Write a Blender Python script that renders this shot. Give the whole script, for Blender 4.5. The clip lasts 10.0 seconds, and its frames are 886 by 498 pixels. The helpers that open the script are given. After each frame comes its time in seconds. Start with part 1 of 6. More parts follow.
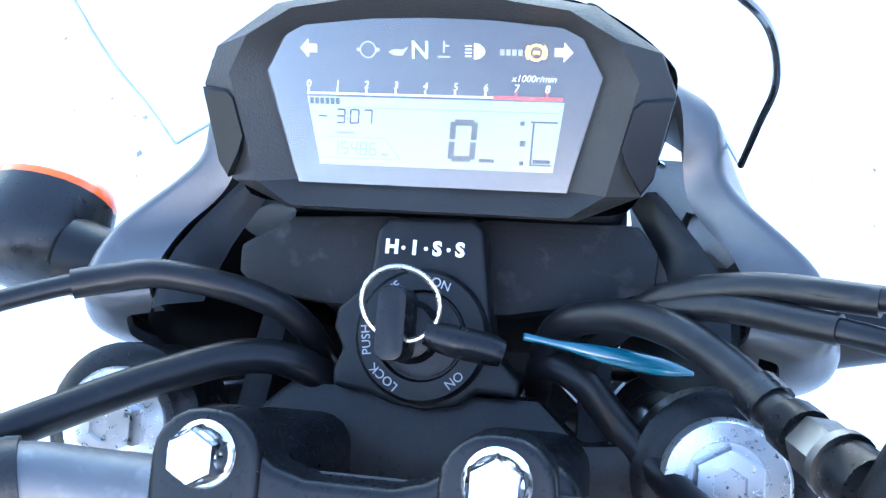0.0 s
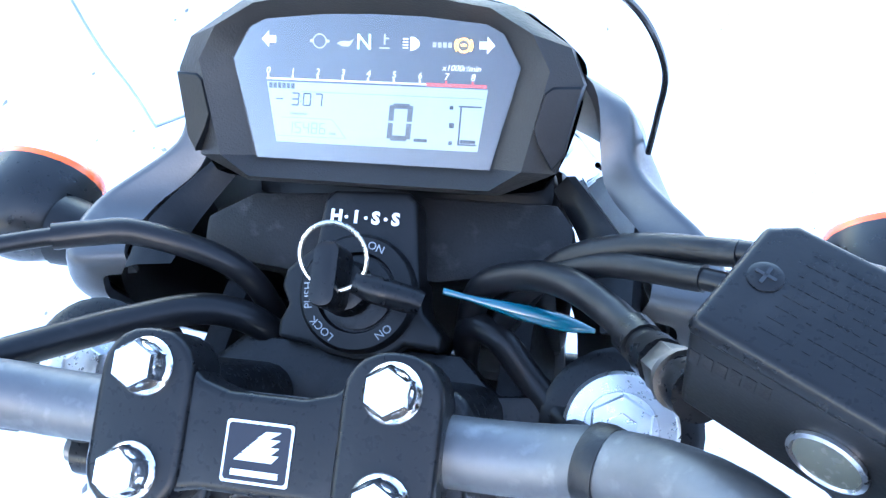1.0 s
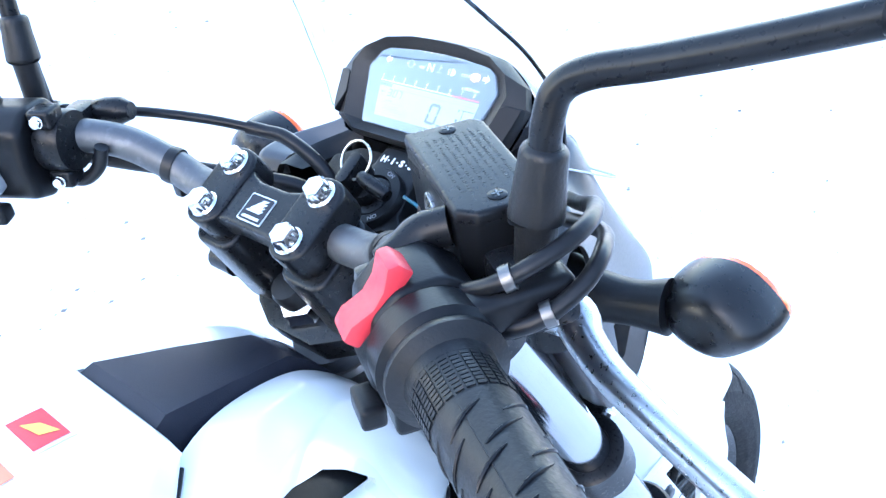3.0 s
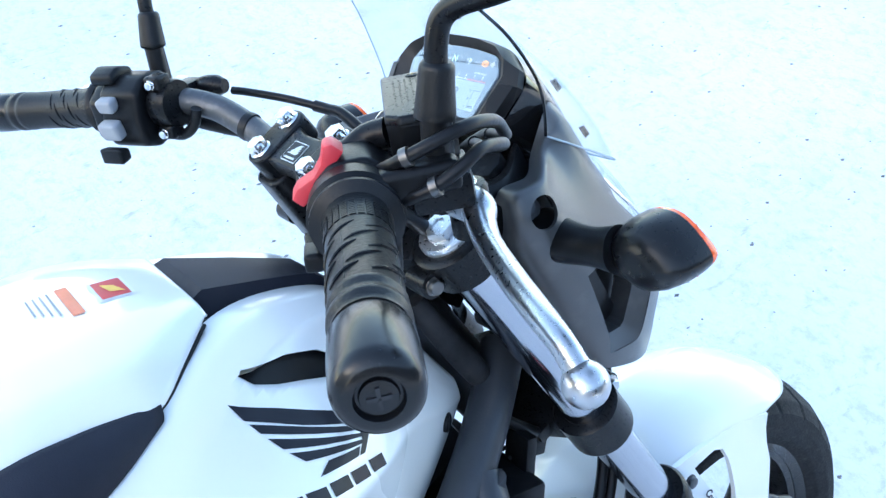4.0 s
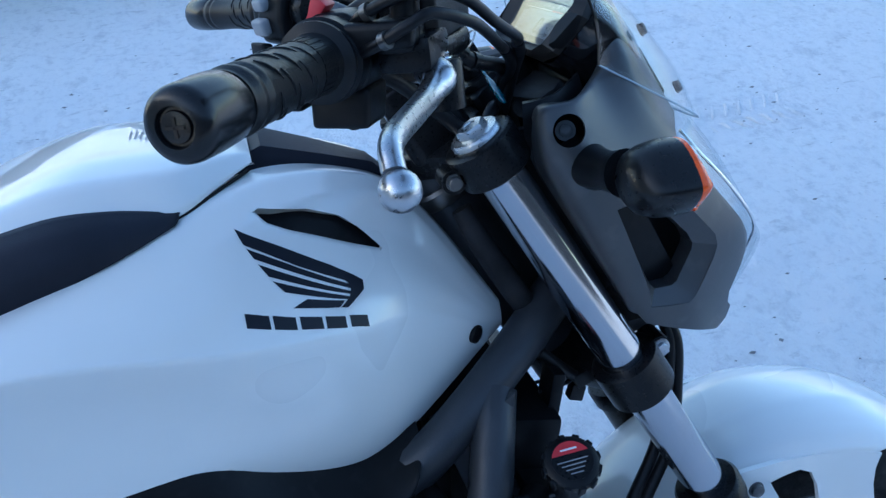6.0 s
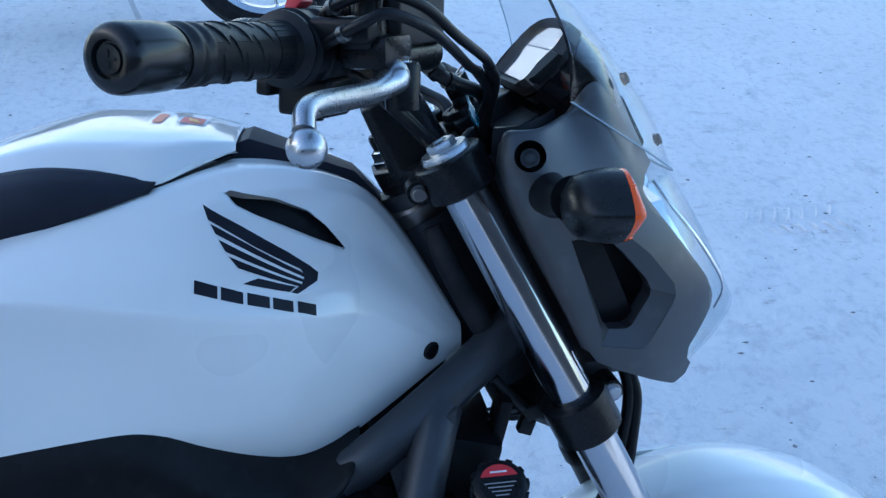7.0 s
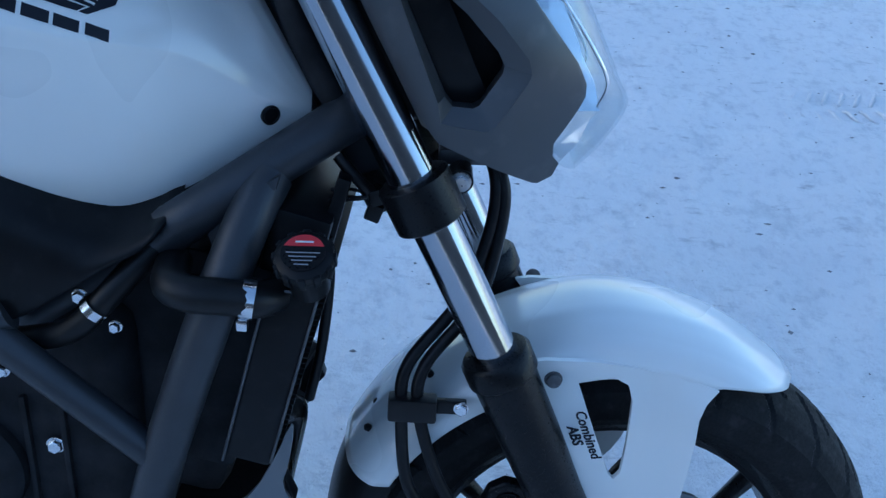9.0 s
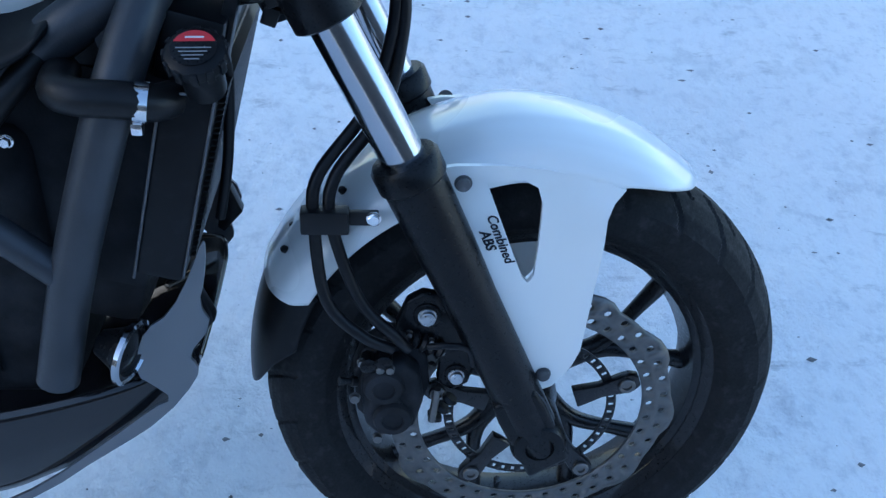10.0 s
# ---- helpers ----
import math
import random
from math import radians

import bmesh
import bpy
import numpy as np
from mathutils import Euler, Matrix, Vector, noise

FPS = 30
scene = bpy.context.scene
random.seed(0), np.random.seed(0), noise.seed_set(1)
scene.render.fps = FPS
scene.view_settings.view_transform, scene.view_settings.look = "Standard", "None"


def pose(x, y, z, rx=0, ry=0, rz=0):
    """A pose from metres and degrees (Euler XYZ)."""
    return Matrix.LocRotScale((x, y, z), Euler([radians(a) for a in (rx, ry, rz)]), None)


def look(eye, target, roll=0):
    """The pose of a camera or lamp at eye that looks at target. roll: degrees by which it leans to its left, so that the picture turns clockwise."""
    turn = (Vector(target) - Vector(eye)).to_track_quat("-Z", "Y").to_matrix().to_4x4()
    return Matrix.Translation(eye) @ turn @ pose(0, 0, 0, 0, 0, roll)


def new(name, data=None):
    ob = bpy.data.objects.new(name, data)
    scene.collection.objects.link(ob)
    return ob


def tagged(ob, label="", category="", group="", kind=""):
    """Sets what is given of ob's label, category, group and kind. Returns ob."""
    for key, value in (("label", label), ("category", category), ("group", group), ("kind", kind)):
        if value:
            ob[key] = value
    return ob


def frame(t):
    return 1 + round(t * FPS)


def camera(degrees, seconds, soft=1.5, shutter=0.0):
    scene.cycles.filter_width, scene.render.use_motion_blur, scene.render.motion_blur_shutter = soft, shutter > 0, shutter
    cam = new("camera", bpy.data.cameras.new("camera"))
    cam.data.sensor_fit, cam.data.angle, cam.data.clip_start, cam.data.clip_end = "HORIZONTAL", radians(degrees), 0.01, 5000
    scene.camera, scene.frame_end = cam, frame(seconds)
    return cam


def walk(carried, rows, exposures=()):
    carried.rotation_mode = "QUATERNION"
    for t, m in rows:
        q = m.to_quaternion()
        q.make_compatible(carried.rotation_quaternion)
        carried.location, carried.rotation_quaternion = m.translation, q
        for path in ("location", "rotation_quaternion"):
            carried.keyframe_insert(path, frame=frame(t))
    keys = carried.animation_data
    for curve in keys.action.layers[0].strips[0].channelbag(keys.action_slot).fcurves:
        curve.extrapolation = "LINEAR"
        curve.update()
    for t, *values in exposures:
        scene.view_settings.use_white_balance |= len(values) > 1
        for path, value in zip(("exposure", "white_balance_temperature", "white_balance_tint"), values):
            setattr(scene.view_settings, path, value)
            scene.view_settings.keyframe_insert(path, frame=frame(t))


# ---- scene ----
# the machine is built upright round its front axle (x right, y ahead, z up) and leans to its left on the side stand
LEAN = pose(0, 0, 0, 0, -16.5, 0)
cam = camera(54.0, 10.0, soft=1.4)
PATH = [
    (0, (0.059, -0.452, 1.296), (-0.271, 0.639, -0.348), -10.7),
    (0.5, (0.064, -0.461, 1.295), (-0.278, 0.658, -0.327), -9.7),
    (1, (0.1, -0.494, 1.304), (-0.287, 0.69, -0.261), -9.9),
    (1.5, (0.139, -0.552, 1.3), (-0.367, 0.681, -0.191), -8.5),
    (2, (0.182, -0.588, 1.304), (-0.42, 0.698, -0.104), -6.8),
    (2.5, (0.27, -0.623, 1.308), (-0.558, 0.667, 0.023), -6.2),
    (2.7, (0.32, -0.632, 1.314), (-0.664, 0.616, 0.099), -7.5),
    (3.8, (0.542, -0.631, 1.288), (-0.954, 0.336, 0.38), -9.8),
    (4, (0.576, -0.649, 1.282), (-0.931, 0.305, 0.376), -10.4),
    (4.5, (0.669, -0.691, 1.269), (-0.871, 0.228, 0.384), -9.8),
    (5, (0.716, -0.654, 1.251), (-0.934, 0.089, 0.399), -9.1),
    (5.2, (0.728, -0.616, 1.243), (-0.985, 0.003, 0.416), -8.4),
    (6.3, (0.747, -0.493, 1.167), (-1.091, -0.162, 0.453), -6.4),
    (6.5, (0.769, -0.48, 1.163), (-1.091, -0.17, 0.498), -5.0),
    (7, (0.791, -0.444, 1.134), (-1.11, -0.183, 0.569), -0.4),
    (7.5, (0.779, -0.387, 1.131), (-1.135, -0.262, 0.563), 1.7),
    (8, (0.765, -0.311, 1.098), (-1.132, -0.32, 0.465), 2.9),
    (8.5, (0.767, -0.269, 1.07), (-1.102, -0.282, 0.356), 3.8),
    (9, (0.775, -0.221, 1.031), (-1.047, -0.182, 0.207), 3.9),
    (9.5, (0.788, -0.197, 0.996), (-0.973, -0.094, 0.054), 4.1),
    (10, (0.81, -0.188, 0.962), (-0.895, -0.009, -0.07), 3.3),
]
walk(cam, [(t, LEAN @ look(eye, target, roll)) for t, eye, target, roll in PATH],
     exposures=[(0, 3.75, 5900, 10), (2.7, 3.55, 6000, 12), (3.8, 2.9, 6600, 8), (4.0, 2.6, 6380, 7), (4.5, 2.1, 6000, 4), (5.2, 1.45, 5450, 5), (6.5, 1.4, 5350, 6), (8.5, 1.4, 5300, 6), (9.0, 1.17, 5200, 6), (9.5, 1.06, 5200, 6), (10.0, 1.6, 5450, 6)])

# ---------------------------------------------------------------- light
world = bpy.data.worlds.new("sky")
scene.world = world
world.use_nodes = True
wn = world.node_tree
sky = wn.nodes.new("ShaderNodeTexSky")
sky.sky_type, sky.sun_disc = "NISHITA", False
sky.sun_elevation, sky.sun_rotation = radians(21), radians(177)
wn.links.new(sky.outputs[0], wn.nodes["Background"].inputs[0])
wn.nodes["Background"].inputs[1].default_value = 0.13
sun = new("sun", bpy.data.lights.new("sun", "SUN"))
sun.data.energy, sun.data.angle, sun.data.color = 3.2, radians(0.6), (1.0, 0.9, 0.76)
sun.matrix_world = look((0.5, -9.3, 3.6), (0, 0, 0))


# ---------------------------------------------------------------- materials
def material(name, color, rough=0.5, metal=0.0, coat=0.0, vary=0.12, scale=60.0, bump=0.0, bump_scale=400.0,
             wear=None, wear_amount=0.0, coat_rough=0.03, trans=0.0, ior=1.5, spec=0.5):
    """A surface with stains at one scale, grain at another, and fine relief."""
    m = bpy.data.materials.new(name)
    m.use_nodes = True
    nt = m.node_tree
    b = nt.nodes["Principled BSDF"]
    b.inputs["Metallic"].default_value = metal
    b.inputs["Coat Weight"].default_value, b.inputs["Coat Roughness"].default_value = coat, coat_rough
    b.inputs["Transmission Weight"].default_value, b.inputs["IOR"].default_value = trans, ior
    b.inputs["Specular IOR Level"].default_value = spec
    tc = nt.nodes.new("ShaderNodeTexCoord")
    n1, n2 = nt.nodes.new("ShaderNodeTexNoise"), nt.nodes.new("ShaderNodeTexNoise")
    n1.inputs["Scale"].default_value, n1.inputs["Detail"].default_value = scale, 6
    n2.inputs["Scale"].default_value, n2.inputs["Detail"].default_value = bump_scale, 3
    for n in (n1, n2):
        nt.links.new(tc.outputs["Object"], n.inputs["Vector"])
    ramp = nt.nodes.new("ShaderNodeMapRange")
    ramp.inputs[1].default_value, ramp.inputs[2].default_value = 0.3, 0.7
    ramp.inputs[3].default_value, ramp.inputs[4].default_value = 1 - vary, 1 + vary
    nt.links.new(n1.outputs[0], ramp.inputs[0])
    mul = nt.nodes.new("ShaderNodeVectorMath")
    mul.operation = "SCALE"
    mul.inputs[0].default_value = color
    nt.links.new(ramp.outputs[0], mul.inputs["Scale"])
    out = mul.outputs[0]
    if wear:
        mix, edge = nt.nodes.new("ShaderNodeMix"), nt.nodes.new("ShaderNodeMapRange")
        mix.data_type = "RGBA"
        edge.inputs[1].default_value, edge.inputs[2].default_value = 0.56, 0.72
        edge.inputs[4].default_value = wear_amount
        n3 = nt.nodes.new("ShaderNodeTexNoise")
        n3.inputs["Scale"].default_value, n3.inputs["Detail"].default_value = scale * 2.6, 9
        nt.links.new(tc.outputs["Object"], n3.inputs["Vector"])
        nt.links.new(n3.outputs[0], edge.inputs[0])
        nt.links.new(edge.outputs[0], mix.inputs[0])
        nt.links.new(out, mix.inputs[6])
        mix.inputs[7].default_value = (*wear, 1)
        out = mix.outputs[2]
    nt.links.new(out, b.inputs["Base Color"])
    rr = nt.nodes.new("ShaderNodeMapRange")
    rr.inputs[1].default_value, rr.inputs[2].default_value = 0.3, 0.7
    rr.inputs[3].default_value, rr.inputs[4].default_value = max(0.02, rough * 0.85), min(1, rough * 1.15)
    nt.links.new(n2.outputs[0], rr.inputs[0])
    nt.links.new(rr.outputs[0], b.inputs["Roughness"])
    if bump:
        bp = nt.nodes.new("ShaderNodeBump")
        bp.inputs["Strength"].default_value, bp.inputs["Distance"].default_value = bump, 0.0006
        nt.links.new(n2.outputs[0], bp.inputs["Height"])
        nt.links.new(bp.outputs[0], b.inputs["Normal"])
    return m


def glow(m, color, strength):
    b = m.node_tree.nodes["Principled BSDF"]
    b.inputs["Emission Color"].default_value, b.inputs["Emission Strength"].default_value = (*color, 1), strength
    return m


WHITE = material("white_paint", (0.84, 0.845, 0.82), 0.3, coat=1.0, vary=0.012, scale=9, coat_rough=0.015, bump_scale=2)
GREY = material("grey_cowl_paint", (0.087, 0.088, 0.092), 0.36, metal=0.5, vary=0.06, scale=14, bump=0.12, bump_scale=900, wear=(0.3, 0.3, 0.3), wear_amount=0.12)
BLACK = material("black_plastic", (0.0062, 0.0066, 0.0078), 0.36, vary=0.25, scale=30, bump=0.12, bump_scale=900, wear=(0.05, 0.05, 0.052), wear_amount=0.12, spec=0.2)
ROUGH = material("grained_black_plastic", (0.0085, 0.0087, 0.0098), 0.55, vary=0.3, scale=40, bump=0.35, bump_scale=1100, wear=(0.09, 0.09, 0.09), wear_amount=0.22, spec=0.2)
SATIN = material("satin_black_paint", (0.0062, 0.0066, 0.0078), 0.3, vary=0.15, scale=25, bump=0.1, wear=(0.06, 0.06, 0.062), wear_amount=0.08, spec=0.22)
GLOSS = material("gloss_black_plastic", (0.009, 0.0092, 0.011), 0.12, coat=0.6, vary=0.1, scale=20, spec=0.25)
GRIME = material("grimy_black_metal", (0.025, 0.0255, 0.028), 0.6, vary=0.4, scale=30, bump=0.5, bump_scale=300, wear=(0.03, 0.028, 0.025), wear_amount=0.3, spec=0.1)
BEZEL = material("dash_bezel_plastic", (0.02, 0.0196, 0.0198), 0.42, vary=0.12, scale=25, bump=0.3, bump_scale=1200, wear=(0.05, 0.047, 0.043), wear_amount=0.15, spec=0.25)
RUBBER = material("black_rubber", (0.0075, 0.0076, 0.0085), 0.4, vary=0.2, scale=45, bump=0.3, bump_scale=600, wear=(0.04, 0.04, 0.04), wear_amount=0.06, spec=0.3)
TYRE = material("tyre_rubber", (0.012, 0.012, 0.013), 0.7, vary=0.3, scale=30, bump=0.4, bump_scale=300, wear=(0.08, 0.08, 0.083), wear_amount=0.2, spec=0.22)
HOSE = material("black_hose", (0.0075, 0.0076, 0.009), 0.36, vary=0.2, scale=60, wear=(0.07, 0.07, 0.07), wear_amount=0.1, spec=0.25)
NAVY = material("dark_knee_panel", (0.015, 0.017, 0.027), 0.5, vary=0.15, scale=18, bump=0.5, bump_scale=1300, spec=0.22)
CHROME = material("hard_chrome", (0.42, 0.44, 0.48), 0.12, metal=1.0, vary=0.03, scale=20)
ZINC = material("bright_zinc", (0.78, 0.78, 0.79), 0.16, metal=1.0, vary=0.08, scale=90)
LEVER = material("polished_aluminium", (0.5, 0.51, 0.53), 0.3, metal=1.0, vary=0.08, scale=60, bump=0.1)
BAR = material("grey_anodised_bar", (0.11, 0.113, 0.12), 0.5, metal=0.7, vary=0.1, scale=50, bump=0.1, wear=(0.4, 0.4, 0.42), wear_amount=0.15)
FRAME = material("dark_grey_frame_paint", (0.046, 0.05, 0.058), 0.42, metal=0.35, vary=0.15, scale=20, bump=0.25, bump_scale=500)
DISC = material("brake_disc_steel", (0.17, 0.165, 0.16), 0.42, metal=1.0, vary=0.15, scale=30, wear=(0.2, 0.17, 0.14), wear_amount=0.4)
RIM = material("black_wheel_paint", (0.01, 0.01, 0.0115), 0.3, coat=0.3, vary=0.15, scale=30, wear=(0.1, 0.1, 0.1), wear_amount=0.12, spec=0.25)
RED = material("red_switch_plastic", (0.62, 0.035, 0.05), 0.45, vary=0.06, scale=40)
ORANGE = material("amber_lens", (0.88, 0.1, 0.004), 0.22, coat=0.4, vary=0.12, scale=90, spec=0.3, bump=0.3, bump_scale=500)
BADGE = material("badge_silver", (0.62, 0.64, 0.66), 0.3, metal=0.7, vary=0.05)
DECAL = material("dark_decal_film", (0.012, 0.013, 0.02), 0.4, coat=0.08, vary=0.05, spec=0.2)
INK = material("white_print", (0.75, 0.76, 0.77), 0.5, vary=0.04)
GREYINK = material("grey_print", (0.3, 0.31, 0.33), 0.5, vary=0.04)
BUTTON = material("grey_button_plastic", (0.3, 0.31, 0.33), 0.45, vary=0.05)
REDINK = material("red_label_film", (0.55, 0.03, 0.04), 0.4, vary=0.05)
FACE = material("dash_face_film", (0.045, 0.062, 0.086), 0.5, coat=0.05, vary=0.02, scale=10, coat_rough=0.1, spec=0.2)
LCD = material("lcd_glass", (0.3, 0.36, 0.4), 0.5, coat=0.05, vary=0.02, coat_rough=0.1, spec=0.2)
SEG = material("lcd_segment", (0.03, 0.04, 0.05), 0.5, vary=0.02, spec=0.15)
SEGPALE = material("lcd_segment_faint", (0.15, 0.18, 0.2), 0.4, vary=0.02)
GLASSY = material("sight_glass", (0.07, 0.075, 0.065), 0.25, coat=0.3, vary=0.1)
TEAL = material("teal_tinted_plastic", (0.006, 0.12, 0.18), 0.15, coat=0.5, vary=0.05, trans=0.3)
STEEL = material("rusty_key_ring_steel", (0.6, 0.58, 0.53), 0.3, metal=1.0, scale=150, wear=(0.3, 0.15, 0.05), wear_amount=0.9)
SIGNALBLACK = material("smooth_black_lamp_plastic", (0.008, 0.0083, 0.0095), 0.3, vary=0.12, scale=20, bump_scale=200, wear=(0.04, 0.04, 0.04), wear_amount=0.05, spec=0.35)
ENDBLACK = material("semi_gloss_black_steel", (0.007, 0.0073, 0.0085), 0.24, vary=0.2, scale=35, wear=(0.05, 0.05, 0.05), wear_amount=0.05, spec=0.4)
# pale colour stands in for the highlight along the clear screen's edges
EDGEGLINT = material("painted_edge_highlight", (0.4, 0.48, 0.54), 0.2, vary=0.05)
CAPMETAL = material("dull_fork_cap_aluminium", (0.66, 0.67, 0.69), 0.3, metal=0.9, vary=0.06, scale=80)
SILVERCOWL = material("silver_belly_paint", (0.15, 0.157, 0.17), 0.36, metal=0.4, coat=0.3, vary=0.05, scale=6, bump_scale=60)


def clear(name, color, rough=0.02, least=0.035, most=0.6):
    """Clear plastic sheet: see-through, with a mirror-like skin."""
    m = bpy.data.materials.new(name)
    m.use_nodes = True
    nt = m.node_tree
    nt.nodes.remove(nt.nodes["Principled BSDF"])
    tr, gl, mx, fr, pw = (nt.nodes.new(k) for k in ("ShaderNodeBsdfTransparent", "ShaderNodeBsdfGlossy", "ShaderNodeMixShader", "ShaderNodeLayerWeight", "ShaderNodeMapRange"))
    tr.inputs[0].default_value = (*color, 1)
    gl.inputs["Roughness"].default_value = rough
    fr.inputs[0].default_value = 0.28
    pw.inputs[3].default_value, pw.inputs[4].default_value = least, most
    nt.links.new(fr.outputs[1], pw.inputs[0])
    nt.links.new(pw.outputs[0], mx.inputs[0])
    nt.links.new(tr.outputs[0], mx.inputs[1])
    nt.links.new(gl.outputs[0], mx.inputs[2])
    nt.links.new(mx.outputs[0], nt.nodes["Material Output"].inputs[0])
    return m


CLEAR = clear("clear_screen_plastic", (0.955, 0.965, 0.97), least=0.015, most=0.12)
PANE = clear("display_lens_plastic", (0.95, 0.96, 0.97), 0.04, least=0.012, most=0.85)
LENS = clear("clear_lens_plastic", (0.93, 0.95, 0.96), least=0.025, most=0.2)

# snow: packed, faintly blue, with trodden grit; relief shading is partly put into the colour
SNOW = bpy.data.materials.new("packed_snow")
SNOW.use_nodes = True
nt = SNOW.node_tree
pb = nt.nodes["Principled BSDF"]
pb.inputs["Roughness"].default_value = 0.75
pb.inputs["Specular IOR Level"].default_value = 0.25
tc = nt.nodes.new("ShaderNodeTexCoord")


def tex(kind, scale, detail=4, rough=0.5):
    n = nt.nodes.new(kind)
    n.inputs["Scale"].default_value = scale
    if kind == "ShaderNodeTexNoise":
        n.inputs["Detail"].default_value, n.inputs["Roughness"].default_value = detail, rough
    nt.links.new(tc.outputs["Object"], n.inputs["Vector"])
    return n


def span(node, a, b, c, d):
    r = nt.nodes.new("ShaderNodeMapRange")
    for k, v in zip((1, 2, 3, 4), (a, b, c, d)):
        r.inputs[k].default_value = v
    nt.links.new(node.outputs[0], r.inputs[0])
    return r


def blend(fac, a, b):
    mx = nt.nodes.new("ShaderNodeMix")
    mx.data_type = "RGBA"
    nt.links.new(fac.outputs[0], mx.inputs[0])
    for k, v in ((6, a), (7, b)):
        if isinstance(v, tuple):
            mx.inputs[k].default_value = (*v, 1)
        else:
            nt.links.new(v, mx.inputs[k])
    return mx.outputs[2]


broad = span(tex("ShaderNodeTexNoise", 0.9, 5), 0.35, 0.7, 0, 1)
patchy = span(tex("ShaderNodeTexNoise", 7.5, 9, 0.7), 0.53, 0.72, 0, 0.6)
# fine mottling: colour that stands in for shading on the small lumps
fine = span(tex("ShaderNodeTexNoise", 30, 9, 0.75), 0.5, 0.7, 0, 0.6)
grit = span(tex("ShaderNodeTexNoise", 42, 3, 0.6), 0.72, 0.76, 0, 0.8)
worn = span(tex("ShaderNodeTexNoise", 2.2, 6, 0.6), 0.48, 0.66, 0, 1)
turn = nt.nodes.new("ShaderNodeMapping")
turn.inputs["Scale"].default_value = (3.2, 1.0, 1.0)
nt.links.new(tc.outputs["Object"], turn.inputs["Vector"])
smear = tex("ShaderNodeTexNoise", 9, 7, 0.66)
nt.links.new(turn.outputs[0], smear.inputs["Vector"])
streak = span(smear, 0.6, 0.72, 0, 0.7)
both = nt.nodes.new("ShaderNodeMath")
both.operation = "MULTIPLY"
nt.links.new(grit.outputs[0], both.inputs[0])
nt.links.new(worn.outputs[0], both.inputs[1])
snowcol = blend(broad, (0.945, 0.95, 0.955), (0.88, 0.885, 0.895))
snowcol = blend(patchy, snowcol, (0.62, 0.635, 0.66))
snowcol = blend(fine, snowcol, (0.66, 0.67, 0.7))
snowcol = blend(streak, snowcol, (0.5, 0.505, 0.52))
snowcol = blend(both, snowcol, (0.2, 0.195, 0.19))
nt.links.new(snowcol, pb.inputs["Base Color"])
hb = nt.nodes.new("ShaderNodeBump")
hb.inputs["Strength"].default_value, hb.inputs["Distance"].default_value = 1.0, 0.026
lump = tex("ShaderNodeTexNoise", 13, 10, 0.66)
nt.links.new(lump.outputs[0], hb.inputs["Height"])
nt.links.new(hb.outputs[0], pb.inputs["Normal"])


# ---------------------------------------------------------------- shaping tools
def finish(bm, sharp=38):
    bmesh.ops.recalc_face_normals(bm, faces=bm.faces[:])
    for f in bm.faces:
        f.smooth = True
    for e in bm.edges:
        if len(e.link_faces) == 2 and e.calc_face_angle(0) > radians(sharp):
            e.smooth = False


def part(name, bm, mat, parent=None, label="", sharp=38):
    finish(bm, sharp)
    me = bpy.data.meshes.new(name)
    bm.to_mesh(me)
    bm.free()
    me.materials.append(mat)
    ob = new(name, me)
    if parent is not None:
        ob.parent = parent
    if label:
        tagged(ob, label)
    return ob


def spline(pts, k=6, closed=False):
    """Catmull-Rom through the points."""
    p = [np.array(q, float) for q in pts]
    n = len(p)
    out = []
    for i in range(n if closed else n - 1):
        a, b, c, d = (p[(i + j) % n] if closed else p[min(max(i + j, 0), n - 1)] for j in (-1, 0, 1, 2))
        if not closed:
            a = 2 * b - c if i == 0 else a
            d = 2 * c - b if i == n - 2 else d
        for s in range(k):
            t = s / k
            out.append(0.5 * (2 * b + (c - a) * t + (2 * a - 5 * b + 4 * c - d) * t * t + (3 * b - a - 3 * c + d) * t ** 3))
    if not closed:
        out.append(p[-1])
    return out


def tube(bm, pts, r, n=12, k=6, caps=True):
    """A round tube along a smooth path; r one radius or one for each given point."""
    radii = spline([(q,) for q in r], k) if isinstance(r, (list, tuple)) else None
    path = [Vector(q) for q in (spline(pts, k) if k > 1 else pts)]
    side = None
    rings = []
    for i, p in enumerate(path):
        d = (path[min(i + 1, len(path) - 1)] - path[max(i - 1, 0)]).normalized()
        side = d.orthogonal() if side is None else side - d * side.dot(d)
        side.normalize()
        up = d.cross(side)
        rad = float(radii[i][0]) if radii else r
        rings.append([bm.verts.new(p + rad * (math.cos(a) * side + math.sin(a) * up)) for a in (2 * math.pi * j / n for j in range(n))])
    skin(bm, rings, True, caps)
    return bm


def skin(bm, rings, closed=True, caps=True):
    for a, b in zip(rings, rings[1:]):
        m = len(a)
        for j in range(m if closed else m - 1):
            bm.faces.new((a[j], a[(j + 1) % m], b[(j + 1) % m], b[j]))
    if caps and closed:
        bm.faces.new(rings[0][::-1])
        bm.faces.new(rings[-1])


def basis(axis, hint=(0, 0, 1)):
    w = Vector(axis).normalized()
    u = Vector(hint) - w * Vector(hint).dot(w)
    if u.length < 1e-4:
        u = w.orthogonal()
    u.normalize()
    return u, w.cross(u), w


